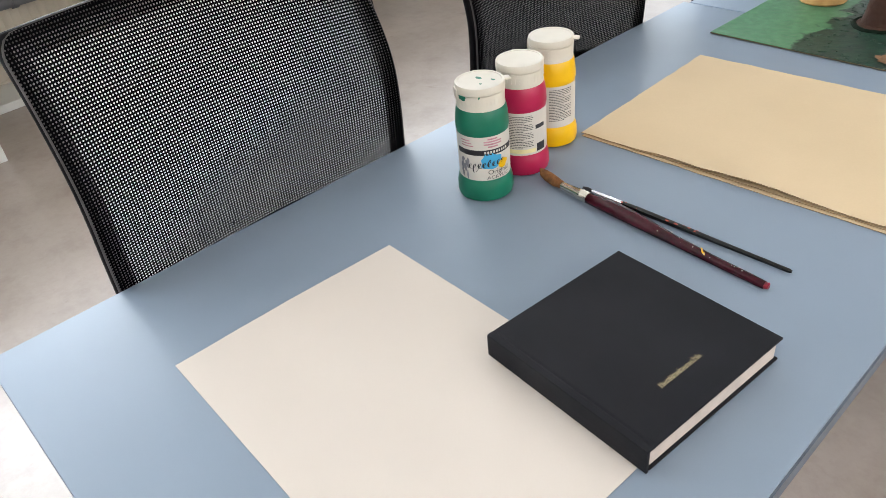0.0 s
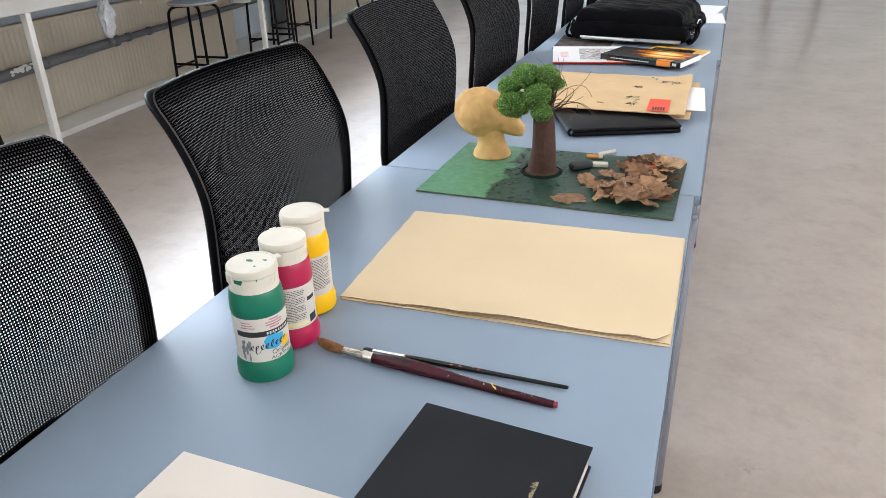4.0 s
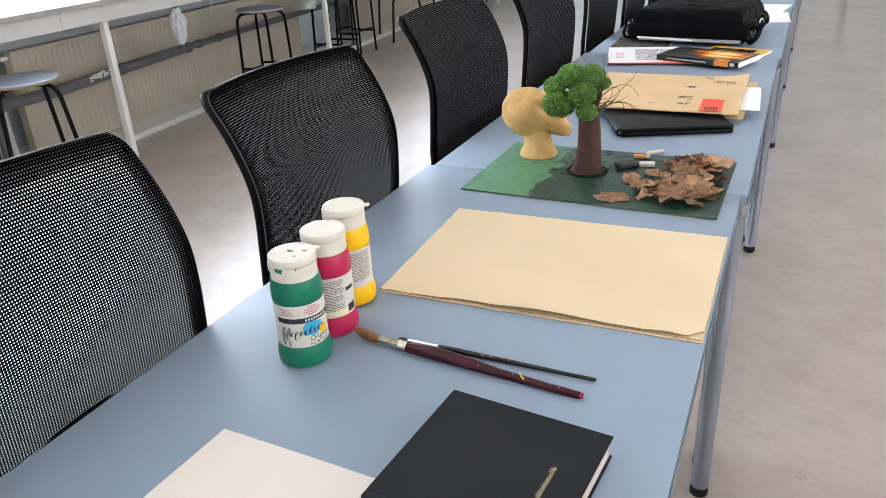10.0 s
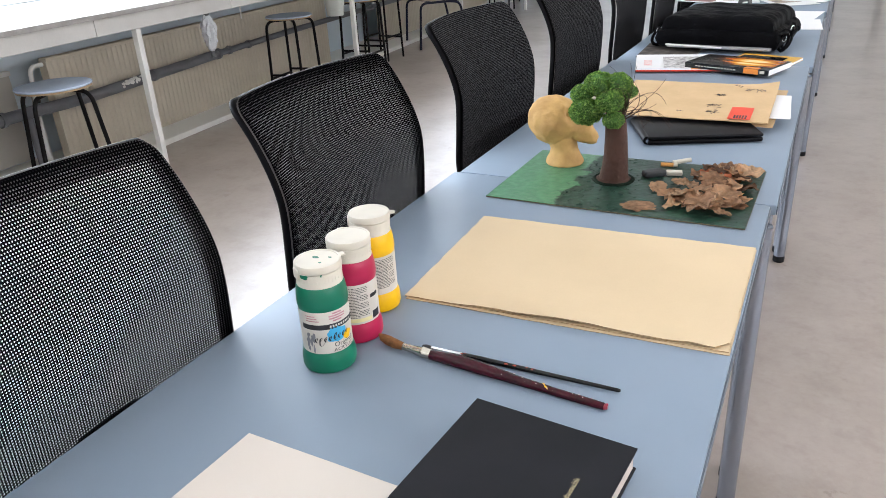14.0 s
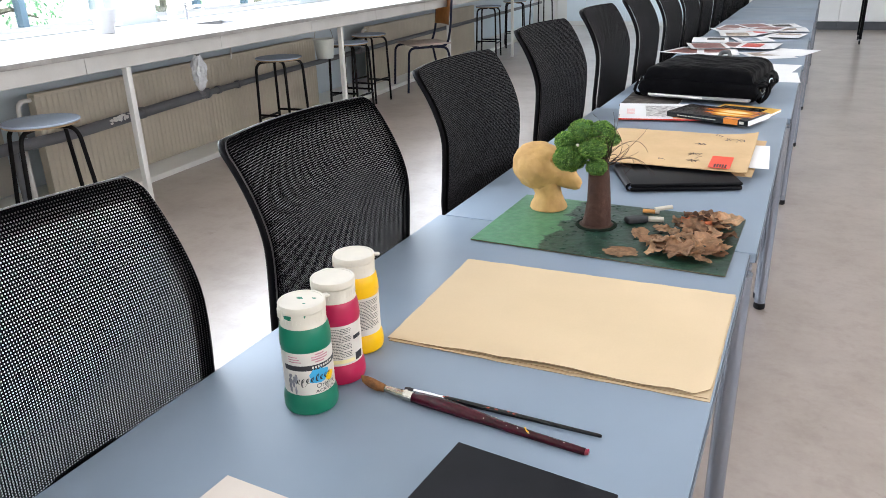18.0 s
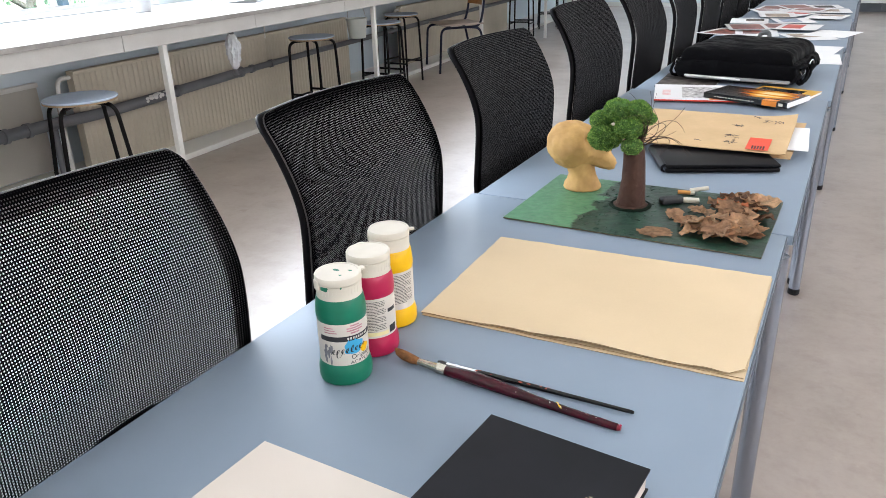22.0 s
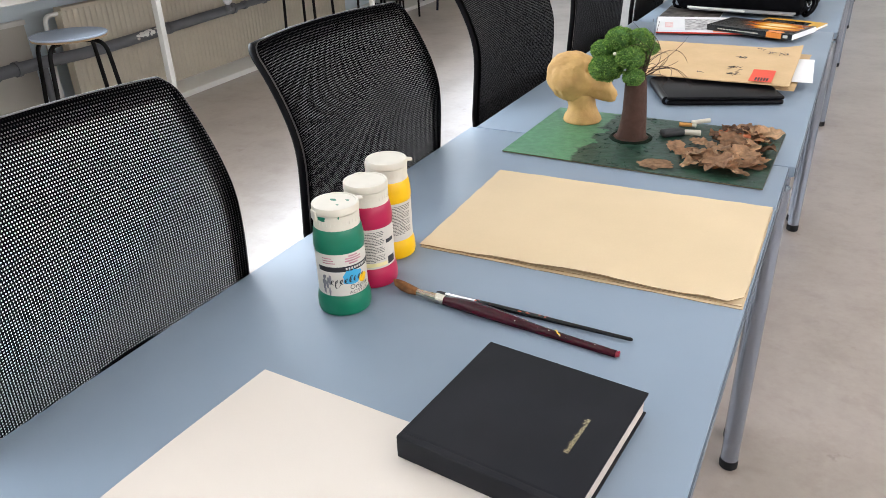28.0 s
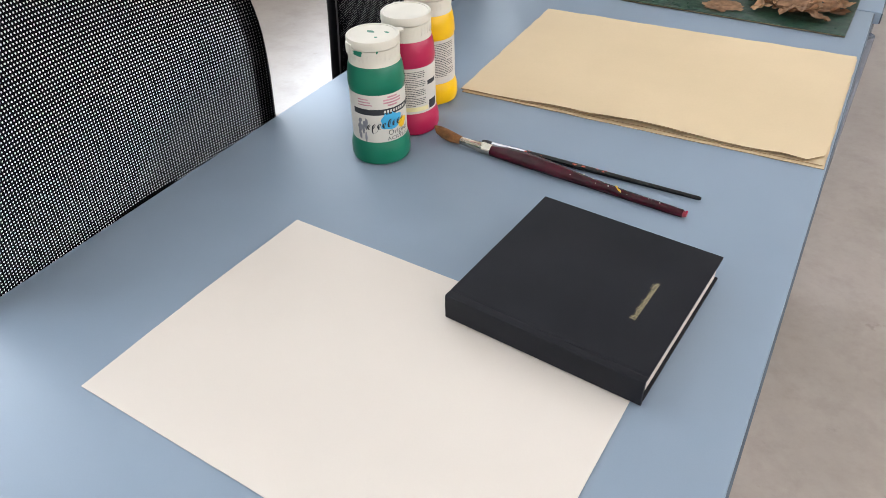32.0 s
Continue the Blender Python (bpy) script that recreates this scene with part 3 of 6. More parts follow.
# ---- bench under the windows ----
def bench():
    t = thing("workbench", ROOM, "long white workbench below the windows, with a worn grey front edge", "workbench")
    L0, L1 = -5.2, 12.8
    cuts = [(2.36, 3.01), (7.86, 8.51)]
    top = bmesh.new()
    ys = [L0] + [v for c in cuts for v in c] + [L1]
    for a, b in zip(ys[::2], ys[1::2]):
        box(top, -1.27, -0.006, a, b, 0.957, 0.985)
    for a, b in cuts:
        box(top, -0.41, -0.006, a, b, 0.957, 0.985)
        box(top, -1.27, -0.87, a, b, 0.957, 0.985)
    part("worktop", top, M_WHITE, t, "glossy white worktop")
    part("front_edge", rbox(-0.0055, 0.004, L0, L1, 0.955, 0.9835, 0.002), M_BENCHEDGE, t, "chipped grey front edge")
    y = 0.627 - 5 * 1.237
    while y < L1 - 0.1:
        part("apron", rbox(-0.035, -0.012, max(y, L0), min(y + 1.234, L1), 0.862, 0.956, 0.002), M_APRON, t, "off-white apron board")
        y += 1.237
    for ly in (-4.5, -1.75, 0.98, 3.68, 6.45, 9.25, 12.2):
        part("leg", rbox(-0.085, -0.045, ly - 0.02, ly + 0.02, -DROP, 0.861, 0.003), M_WHITE, t, "square white leg")
    part("back_rail", rbox(-1.265, -1.24, L0, L1, 0.86, 0.955, 0.002), M_WALLBLUE, t, "pale blue rail under the worktop")
    return t


bench()


def sink(ly, label):
    t = thing("sink", ROOM @ pose(-0.64, ly, 0.985), label, "sink", "sinks in the workbench")
    b = bmesh.new()
    loops = []
    for hx, hy, z in ((0.25, 0.345, 0.003), (0.225, 0.32, 0.004), (0.20, 0.29, -0.01), (0.18, 0.27, -0.13), (0.06, 0.08, -0.14)):
        loops.append([b.verts.new((sx * hx, sy * hy, z)) for sx, sy in ((-1, -1), (1, -1), (1, 1), (-1, 1))])
    for p, q in zip(loops, loops[1:]):
        for k in range(4):
            b.faces.new((p[k], p[(k + 1) % 4], q[(k + 1) % 4], q[k]))
    b.faces.new(loops[-1])
    part("basin", b, M_SINK, t, "brushed steel basin")
    part("drain", lathe(bmesh.new(), [(0.03, -0.139), (0.035, -0.136), (0.02, -0.137)], 16), M_CHROME, t, "", True)
    return t


sink(2.68, "steel sink let into the white workbench")
sink(8.18, "steel sink let into the white workbench")


def tap(ly):
    t = thing("tap", ROOM @ pose(-1.01, ly, 0.985), "chrome swivel tap standing behind the sink", "tap", "taps")
    part("base", lathe(bmesh.new(), [(0.026, 0), (0.026, 0.01), (0.018, 0.016), (0.018, 0.11), (0.021, 0.115), (0.021, 0.145), (0.0, 0.15)], 18), M_CHROME, t, "", True)
    part("spout", tube(bmesh.new(), bend([(0, 0, 0.10), (0.12, 0, 0.125), (0.19, 0, 0.12), (0.195, 0, 0.09)], 0.02), 0.011, 10), M_CHROME, t, "", True)
    part("lever", tube(bmesh.new(), [(0, 0, 0.148), (0.03, 0.01, 0.165), (0.09, 0.02, 0.172)], [0.008, 0.008, 0.006], 8), M_CHROME, t, "", True)


tap(2.72)
tap(8.22)

# drain trap below the sink, wrapped in plastic
M_WRAP = mat("crumpled_white_plastic", (0.85, 0.88, 0.93), 0.25, vary=0.05, scale=30, bump=0.8, fine=90, bdist=0.006)
trap = thing("drain_trap", ROOM @ pose(-0.36, 2.0, 0), "white drain trap wrapped in crumpled plastic under the sink", "drain trap")
b = bmesh.new()
bmesh.ops.create_icosphere(b, subdivisions=4, radius=1.0)
for v in b.verts:
    k = 1 + 0.28 * noise.noise(v.co * 2.6) + 0.26 * noise.noise(v.co * 6.0)
    v.co = Vector((v.co.x * 0.05 * k, v.co.y * 0.055 * k * (1.1 if v.co.z > 0 else 0.9), 0.67 + v.co.z * 0.125 * (1 + 0.1 * k)))
part("wrapping", b, M_WRAP, trap, "crumpled plastic wrapping", True)
part("pipe_stub", lathe(bmesh.new(), [(0.02, 0.78), (0.02, 0.845)], 12), M_PIPE, trap, "", True)
part("outlet", tube(bmesh.new(), bend([(0, 0.0, 0.56), (-0.02, 0.02, 0.50), (-0.15, 0.20, 0.468)], 0.03), 0.018, 10), M_PIPE, trap, "", True)


BASE = FAR


def radiator(ly0, ly1, label):
    t = thing("radiator", ROOM @ pose(0, ly0, 0), label, "radiator", "radiators under the bench")
    w = ly1 - ly0
    n = int(w / 0.045)
    pitch = w / n
    b = bmesh.new()
    rows = []
    for i in range(n * 4 + 1):
        ph = (i % 4)
        x = -0.61 + (0.0, 0.006, 0.0085, 0.006)[ph]
        y = i * pitch / 4
        rows.append([b.verts.new((x, y, z)) for z in (0.058, 0.69)])
    for p, q in zip(rows, rows[1:]):
        b.faces.new((p[0], q[0], q[1], p[1]))
    part("front_panel", b, M_RADIATOR, t, "ribbed cream front panel", True)
    part("back_panel", rbox(-0.665, -0.645, 0.01, w - 0.01, 0.058, 0.69, 0.004), M_RADIATOR, t)
    part("top_cover", rbox(-0.668, -0.60, -0.003, w + 0.003, 0.69, 0.712, 0.004), M_RADIATOR, t, "dusty cream top grille")
    part("bottom_rail", rbox(-0.668, -0.602, -0.003, w + 0.003, 0.043, 0.058, 0.003), M_RADIATOR, t)
    for y in (0.0, w):
        part("side_cover", rbox(-0.668, -0.605, y - 0.006, y + 0.006, 0.058, 0.69, 0.002), M_RADIATOR, t)
    part("supply_pipe", tube(bmesh.new(), bend([(-0.64, 0.0, 0.675), (-0.64, -0.10, 0.675), (-0.64, -0.115, 0.46)], 0.05), 0.014, 10), M_WHITE, t, "white painted supply pipe", True)
    part("valve", lathe(bmesh.new(), [(0.0, 0.455), (0.024, 0.46), (0.024, 0.505), (0.017, 0.515), (0.0, 0.515)], 14, (-0.64, -0.115, 0)), M_CHROME, t, "", True)
    for y in (0.3, w / 2, w - 0.3):
        part("wall_bracket", rbox(-0.94, -0.666, y - 0.015, y + 0.015, 0.58, 0.61, 0.002), M_RADIATOR, t)


radiator(0.735, 4.08, "long ribbed cream radiator below the workbench")
radiator(5.30, 8.95, "long ribbed cream radiator below the workbench")
radiator(-4.6, -0.95, "long ribbed cream radiator below the workbench")
tagged(part("baseboard", rbox(-0.948, -0.335, -5.5, 13.0, 0.0, 0.042, 0.004), M_WHITE, m=ROOM), "low white boxed ledge along the foot of the wall", "ledge", kind="structure")
tagged(part("trim", rbox(-0.948, -0.925, -0.90, 0.70, 0.05, 0.605, 0.002), mat("beige_wall_paint", (0.56, 0.525, 0.47), 0.75, vary=0.04, scale=3), m=ROOM), "beige lower wall beside the radiator", "wall", kind="structure")
tagged(part("trim", rbox(-0.948, -0.905, -0.90, 0.70, 0.605, 0.635, 0.003), M_WHITE, m=ROOM), "white rail on top of the beige lower wall", "rail", kind="structure")
for y, r, mt in ((0.60, 0.022, M_PIPE), (0.665, 0.020, M_WHITE)):
    riser = thing("riser_pipe", ROOM, "upright heating pipe beside the radiator" if mt is M_WHITE else "upright grey pipe beside the radiator", "pipe", "upright pipes")
    part("pipe", tube(bmesh.new(), [(-0.72, y, 0.042), (-0.72, y, 0.42)], r, 12), mt, riser, "", True)
dp = thing("drain_pipe", ROOM, "thick grey drain pipe running in front of the radiators", "pipe")
DRAIN = [(-5.2, 0.43), (-2.0, 0.438), (0.1, 0.446), (0.45, 0.446), (0.72, 0.436), (0.95, 0.434), (1.32, 0.443), (1.56, 0.451), (2.243, 0.468)]
part("pipe", tube(bmesh.new(), [(-0.52, y, z) for y, z in DRAIN], 0.036, 16), M_PIPE, dp, "", True)
part("narrow_pipe", tube(bmesh.new(), [(-0.52, 2.243, 0.469), (-0.52, 3.42, 0.483), (-0.52, 12.8, 0.52)], 0.025, 14), M_PIPE, dp, "", True)
for y, z, r in ((-1.3, 0.442, 0.044), (0.12, 0.446, 0.044), (0.27, 0.446, 0.044), (1.514, 0.450, 0.042), (2.243, 0.468, 0.042), (2.391, 0.471, 0.033), (2.654, 0.474, 0.033), (4.9, 0.489, 0.032), (8.8, 0.505, 0.032)):
    part("collar", tube(bmesh.new(), [(-0.52, y - 0.014, z), (-0.52, y + 0.014, z)], r, 16), M_PIPE, dp, "dark pipe collar", True)
for y, z in ((-3.0, 0.436), (0.95, 0.434), (3.3, 0.482), (6.0, 0.493), (8.0, 0.501)):
    part("bracket", rbox(-0.602, -0.54, y - 0.012, y + 0.012, z - 0.01, z + 0.01, 0.002), M_PIPE, dp)
b = bmesh.new()
for i in range(14):
    a = random.uniform(-0.1, 1.1)
    bmesh.ops.create_icosphere(b, subdivisions=1, radius=1.0, matrix=Matrix.Translation((-0.52 + 0.0355 * math.cos(a), 1.29 + random.gauss(0, 0.05), 0.4425 + 0.0355 * math.sin(a))) @ Matrix.Rotation(-a, 4, "Y") @ Matrix.Diagonal((0.004, random.uniform(0.012, 0.032), random.uniform(0.008, 0.016), 1)))
tagged(part("flaking_paint", b, M_WHITE, dp, "flaking white paint patch"), kind="stuff")
nip = thing("pipe_run", ROOM, "thin white heating pipe along the wall", "pipe")
part("pipe", tube(bmesh.new(), [(-0.90, -5.2, 0.78), (-0.90, 12.9, 0.76)], 0.014, 10), M_WHITE, nip, "", True)


# ---- stools and school chair along the bench ----
def stool(m, label, h=0.70, f=0.215):
    t = thing("stool", m, label, "stool", "stools along the bench")
    part("seat", lathe(bmesh.new(), [(0.0, h - 0.010), (0.180, h - 0.010), (0.189, h - 0.006), (0.191, h - 0.001), (0.186, h + 0.003), (0.0, h + 0.003)], 40), M_STOOLSEAT, t, "pale blue laminate seat")
    part("seat_edge", lathe(bmesh.new(), [(0.176, h - 0.019), (0.185, h - 0.018), (0.187, h - 0.0085), (0.178, h - 0.0105)], 40), M_STOOLEDGE, t, "plywood edge", True)
    for k in range(4):
        a = math.pi / 4 + k * math.pi / 2
        c, s = math.cos(a), math.sin(a)
        part("leg", tube(bmesh.new(), bend([(0.03 * c, 0.03 * s, h - 0.031), (0.192 * c, 0.192 * s, h - 0.031), (f * c, f * s, 0.0)], 0.07, 7), 0.0115, 10), M_DARKTUBE, t, "dark lacquered tube leg", True)
    r = 0.192 + (f - 0.192) * 0.66
    for k in range(4):
        a, b2 = math.pi / 4 + k * math.pi / 2, math.pi / 4 + (k + 1) * math.pi / 2
        z = 0.21 if k % 2 else 0.24
        part("footrest", tube(bmesh.new(), [(r * math.cos(a), r * math.sin(a), z), (r * math.cos(b2), r * math.sin(b2), z)], 0.010, 8), M_DARKTUBE, t, "", True)
    return t


stool(pose(-3.512, 0.770, 0, 0, 0, -24.4), "round stool with a pale blue seat and dark tube legs", 0.696, 0.272)
stool(pose(-3.90, 3.286, 0, 0, 0, 5.0), "round stool with a pale blue seat and dark tube legs")
stool(pose(-3.932, 4.408, 0, 0, 0, 1.8), "round pale-seated stool with dark tube legs beside another stool")
stool(pose(-4.158, 5.156, 0, 0, 0, 86.3) @ Matrix.Diagonal((0.95, 0.95, 1, 1)), "round pale-seated stool with dark tube legs beside another stool")
for y, yaw in ((8.95, 8), (10.2, 25), (11.4, 50)):
    stool(pose(-4.36 - 0.05 * (yaw == 25), y, 0, 0, 0, yaw), "tall round stool with a pale seat and dark legs", 0.735)


def school_chair(m):
    t = thing("school_chair", m, "school chair with an orange plywood back and navy tube frame", "chair")
    s = rbox(-0.24, 0.24, -0.22, 0.24, 0.475, 0.49, 0.006)
    part("seat", s, mat("worn_pink_ply", (0.52, 0.42, 0.36), 0.5, vary=0.1, scale=12), t, "worn pale plywood seat", True)
    b = bmesh.new()
    grid = [[b.verts.new((u * 0.2, 0.235 + 0.03 * (z - 0.68) / 0.24 - 0.03 * (1 - u * u) * -1 + d, z)) for u in (-1, -0.5, 0, 0.5, 1) for d in (0,)] for z in (0.66, 0.74, 0.84, 0.92)]
    for j in range(3):
        for i in range(4):
            b.faces.new((grid[j][i], grid[j][i + 1], grid[j + 1][i + 1], grid[j + 1][i]))
    bmesh.ops.solidify(b, geom=list(b.faces), thickness=0.010)
    part("backrest", b, M_WOOD, t, "orange plywood backrest", True)
    for sx in (-1, 1):
        part("side_frame", tube(bmesh.new(), bend([(sx * 0.225, -0.27, 0.0), (sx * 0.225, -0.24, 0.455), (sx * 0.225, 0.20, 0.455), (sx * 0.215, 0.245, 0.62), (sx * 0.205, 0.275, 0.95)], 0.07, 6), 0.0125, 10), M_BLUETUBE, t, "navy lacquered tube", True)
        part("rear_leg", tube(bmesh.new(), bend([(sx * 0.225, 0.05, 0.455), (sx * 0.225, 0.20, 0.44), (sx * 0.235, 0.30, 0.0)], 0.06, 5), 0.0125, 10), M_BLUETUBE, t, "navy lacquered tube", True)
    part("cross_rail", tube(bmesh.new(), [(-0.225, -0.12, 0.455), (0.225, -0.12, 0.455)], 0.011, 8), M_BLUETUBE, t, "", True)


school_chair(pose(-3.99, 6.06, 0, 0, 0, -42) @ Matrix.Diagonal((1.05, 1.05, 1.08, 1)))

# white waste bucket hanging under the bench
BASE = NEAR
bk = thing("hanging_bucket", ROOM @ pose(-0.32, 3.80, 0.55), "pale plastic bucket hanging under the workbench", "bucket")
part("pail", lathe(bmesh.new(), [(0.075, 0.0), (0.08, 0.004), (0.100, 0.175), (0.108, 0.178), (0.108, 0.185), (0.098, 0.185), (0.076, 0.012), (0.0, 0.012)], 28), mat("pale_bucket_plastic", (0.66, 0.70, 0.66), 0.4, vary=0.05), bk, "", True)
part("bail", tube(bmesh.new(), [(0.1 * math.cos(a), 0, 0.18 + 0.15 * math.sin(a)) for a in [math.pi * k / 14 for k in range(15)]], 0.003, 6), M_CHROME, bk, "wire bail", True)

# loose ends of cable under the bench
for ly, z, drop, bendy in ((1.92, 0.862, 0.096, 0.05), (2.73, 0.862, 0.19, -0.01), (2.25, 0.862, 0.11, 0.03)):
    cb = thing("cable_end", ROOM @ pose(-0.60, ly, z), "short loose cable end hanging under the workbench", "cable", "loose cables")
    part("cable", tube(bmesh.new(), [(0, 0, 0.095), (0, 0.004, 0.0), (0.0, bendy * 0.5, -drop * 0.6), (0, bendy, -drop)], 0.006, 8), M_WHITE, cb, "", True)

# ---- things on the sill ----
M_POT = mat("pale_glazed_pot", (0.44, 0.45, 0.48), 0.4, vary=0.06)
pot = thing("flower_pot", ROOM @ pose(-0.86, 1.66, 0.985), "pale glazed pot standing at the back of the workbench", "pot")
part("pot_body", lathe(bmesh.new(), [(0.055, 0.0), (0.06, 0.004), (0.064, 0.05), (0.085, 0.12), (0.105, 0.17), (0.10, 0.17), (0.075, 0.11), (0.0, 0.09)], 28), M_POT, pot, "", True)
b2 = thing("soap_bottle", ROOM @ pose(-1.02, 2.56, 0.985), "white plastic bottle beside the tap", "bottle")
part("bottle_body", lathe(bmesh.new(), [(0.036, 0), (0.04, 0.006), (0.04, 0.10), (0.03, 0.13), (0.013, 0.14), (0.013, 0.16)], 20), M_WHITE, b2, "", True)
part("pump", tube(bmesh.new(), bend([(0, 0, 0.16), (0, 0, 0.185), (0.05, 0, 0.185)], 0.01), 0.006, 8), M_WHITE, b2, "", True)
BASE = FAR
sc = thing("scissors", WALL @ pose(-0.12, 2.36, 1.108), "pair of dark scissors standing by the window", "scissors")
for sx in (-1, 1):
    part("blade", tube(bmesh.new(), [(0.0, sx * 0.004, 0.0), (0, sx * 0.002, 0.07), (0.0, -sx * 0.018, 0.11)], [0.002, 0.005, 0.004], 6), M_DARKTUBE, sc, "", True)
    part("handle", tube(bmesh.new(), [(0, -sx * 0.018 + 0.014 * math.cos(a), 0.128 + 0.02 * math.sin(a)) for a in [2 * math.pi * k / 12 for k in range(13)]], 0.0035, 6, False), M_DARKTUBE, sc, "", True)

# ---- far end of the room ----
def cabinet(x, w):
    t = thing("cabinet", pose(x, Y1 - 0.60, 0), "white base cabinet on a dark plinth against the end wall", "cabinet", "cabinets at the end wall")
    part("body", rbox(0.002, w - 0.002, 0.02, 0.60, 0.145, 0.9, 0.002), M_CABINET, t)
    part("door", rbox(0.004, w - 0.004, 0.0, 0.019, 0.15, 0.895, 0.002), M_CABINET, t, "plain white door")
    part("plinth", rbox(0.001, w - 0.001, 0.03, 0.58, 0.0, 0.144, 0.001), M_PLINTH, t, "dark grey plinth")


x = 0.0
for k, w in enumerate((0.42, 0.95, 0.95, 0.95)):
    cabinet(x, w)
    x += w
ct = thing("countertop", pose(0, Y1 - 0.62, 0.9), "white countertop lying on the cabinets", "countertop")
part("slab", rbox(-0.01, 3.28, 0.0, 0.62, 0.0, 0.03, 0.003), M_WHITE, ct)
st = thing("rolling_stand", pose(0.70, 11.75, 0), "black rolling stand on chrome castors", "stand")
for px, py in ((0.0, -0.32), (0.0, 0.32), (0.7, -0.32), (0.7, 0.32)):
    leg = part("post", rbox(px - 0.022, px + 0.022, py - 0.022, py + 0.022, 0.075, 1.25, 0.003), M_BLACKPLASTIC, st, "black square post")
    w = part("castor_wheel", tube(bmesh.new(), [(px - 0.012, py, 0.034), (px + 0.012, py, 0.034)], 0.034, 16), M_RUBBER, leg, "black castor wheel", True)
    part("castor_fork", rbox(px - 0.018, px + 0.018, py - 0.014, py + 0.02, 0.05, 0.0745, 0.003), M_CHROME, leg, "chrome castor fork")
part("shelf", rbox(-0.02, 0.72, -0.34, 0.34, 1.25, 1.28, 0.003), M_BLACKPLASTIC, st)
ph = thing("wall_panel", pose(-4.75, Y1 - 0.03, 0), "pale blue panelled section of the end wall", "panel")
ph["kind"] = "structure"
for k in range(8):
    part("panel", rbox(k * 0.42, k * 0.42 + 0.413, 0.0, 0.025, 0.08, 2.4, 0.003), M_WALLBLUE, ph)

# ---- on the near table ----
BASE = NEAR
sheet = thing("paper_sheet", pose(-0.3567, -1.3215, H, 0, 0, -2.2), "large blank cream drawing paper sheet lying under the book", "paper")
b = bmesh.new()
NX, NY = 26, 18
hx, hy = 0.2455, 0.1695
lay = []
for z in (0.0, 0.0012):
    lay.append([[b.verts.new((-hx + 2 * hx * i / NX, -hy + 2 * hy * j / NY, z + 0.0008 + 0.0009 * max(0, noise.noise(Vector((i * 0.3, j * 0.3, 2)))) + (0.0025 * max(0, 1 - i / 2.5) * max(0, 1 - abs(j - 9) / 9)))) for i in range(NX + 1)] for j in range(NY + 1)])
for g in lay:
    for j in range(NY):
        for i in range(NX):
            b.faces.new((g[j][i], g[j][i + 1], g[j + 1][i + 1], g[j + 1][i]))
lo, hi = lay
for i in range(NX):
    b.faces.new((lo[0][i], lo[0][i + 1], hi[0][i + 1], hi[0][i]))
    b.faces.new((lo[NY][i], lo[NY][i + 1], hi[NY][i + 1], hi[NY][i]))
for j in range(NY):
    b.faces.new((lo[j][0], lo[j + 1][0], hi[j + 1][0], hi[j][0]))
    b.faces.new((lo[j][NX], lo[j + 1][NX], hi[j + 1][NX], hi[j][NX]))
part("sheet", b, M_PAPER, sheet, "", True)

# book: spine towards -y
bk = thing("book", pose(-0.2015, -1.111, H + 0.0035, 0, 0, -5.0), "thick square black cloth-bound book with small gold lettering", "book")
bw, bd, bt = 0.1155, 0.1145, 0.0335
part("back_cover", rbox(-bw, bw, -bd + 0.006, bd, 0.0, 0.003, 0.0012), M_BOOKCLOTH, bk, "", True)
fc = bmesh.new()
prof = [(-bd + 0.004, 0.0), (-bd + 0.0078, -0.0002), (-bd + 0.0105, -0.0012), (-bd + 0.0132, -0.0002), (bd, 0.0)]
up = [[fc.verts.new((sx * bw, y, bt + dz)) for y, dz in prof] for sx in (-1, 1)]
dn = [[fc.verts.new((sx * bw, y, bt - 0.003 + (dz if dz < -0.0008 else 0))) for y, dz in prof] for sx in (-1, 1)]
for k in range(4):
    fc.faces.new((up[0][k], up[1][k], up[1][k + 1], up[0][k + 1]))
    fc.faces.new((dn[0][k], dn[1][k], dn[1][k + 1], dn[0][k + 1]))
    for s in (0, 1):
        fc.faces.new((up[s][k], up[s][k + 1], dn[s][k + 1], dn[s][k]))
fc.faces.new((up[0][0], up[1][0], dn[1][0], dn[0][0]))
fc.faces.new((up[0][4], up[1][4], dn[1][4], dn[0][4]))
cover = part("front_cover", fc, M_BOOKCLOTH, bk)
sp = bmesh.new()
prof = [(-bd + 0.004, 0.0), (-bd + 0.0006, 0.0004), (-bd - 0.0002, 0.002), (-bd - 0.0006, bt * 0.5), (-bd - 0.0002, bt - 0.002), (-bd + 0.0006, bt - 0.0004), (-bd + 0.004, bt)]
rw = [[sp.verts.new((sx * bw, y, z)) for y, z in prof] for sx in (-1, 1)]
inn = [[sp.verts.new((sx * bw, -bd + 0.006 if 0 < k < 6 else y, min(max(z, 0.003), bt - 0.003))) for k, (y, z) in enumerate(prof)] for sx in (-1, 1)]
for k in range(6):
    sp.faces.new((rw[0][k], rw[1][k], rw[1][k + 1], rw[0][k + 1]))
sp.faces.new(rw[0]), sp.faces.new(rw[1])
for s in inn:
    for v in s:
        sp.verts.remove(v)
part("spine", sp, M_BOOKCLOTH, bk, "slightly worn cloth spine")
pg = box(bmesh.new(), -bw + 0.0035, bw - 0.0035, -bd + 0.0062, bd - 0.004, 0.0031, bt - 0.0045)
part("page_block", pg, M_PAGES, bk, "cream page block")
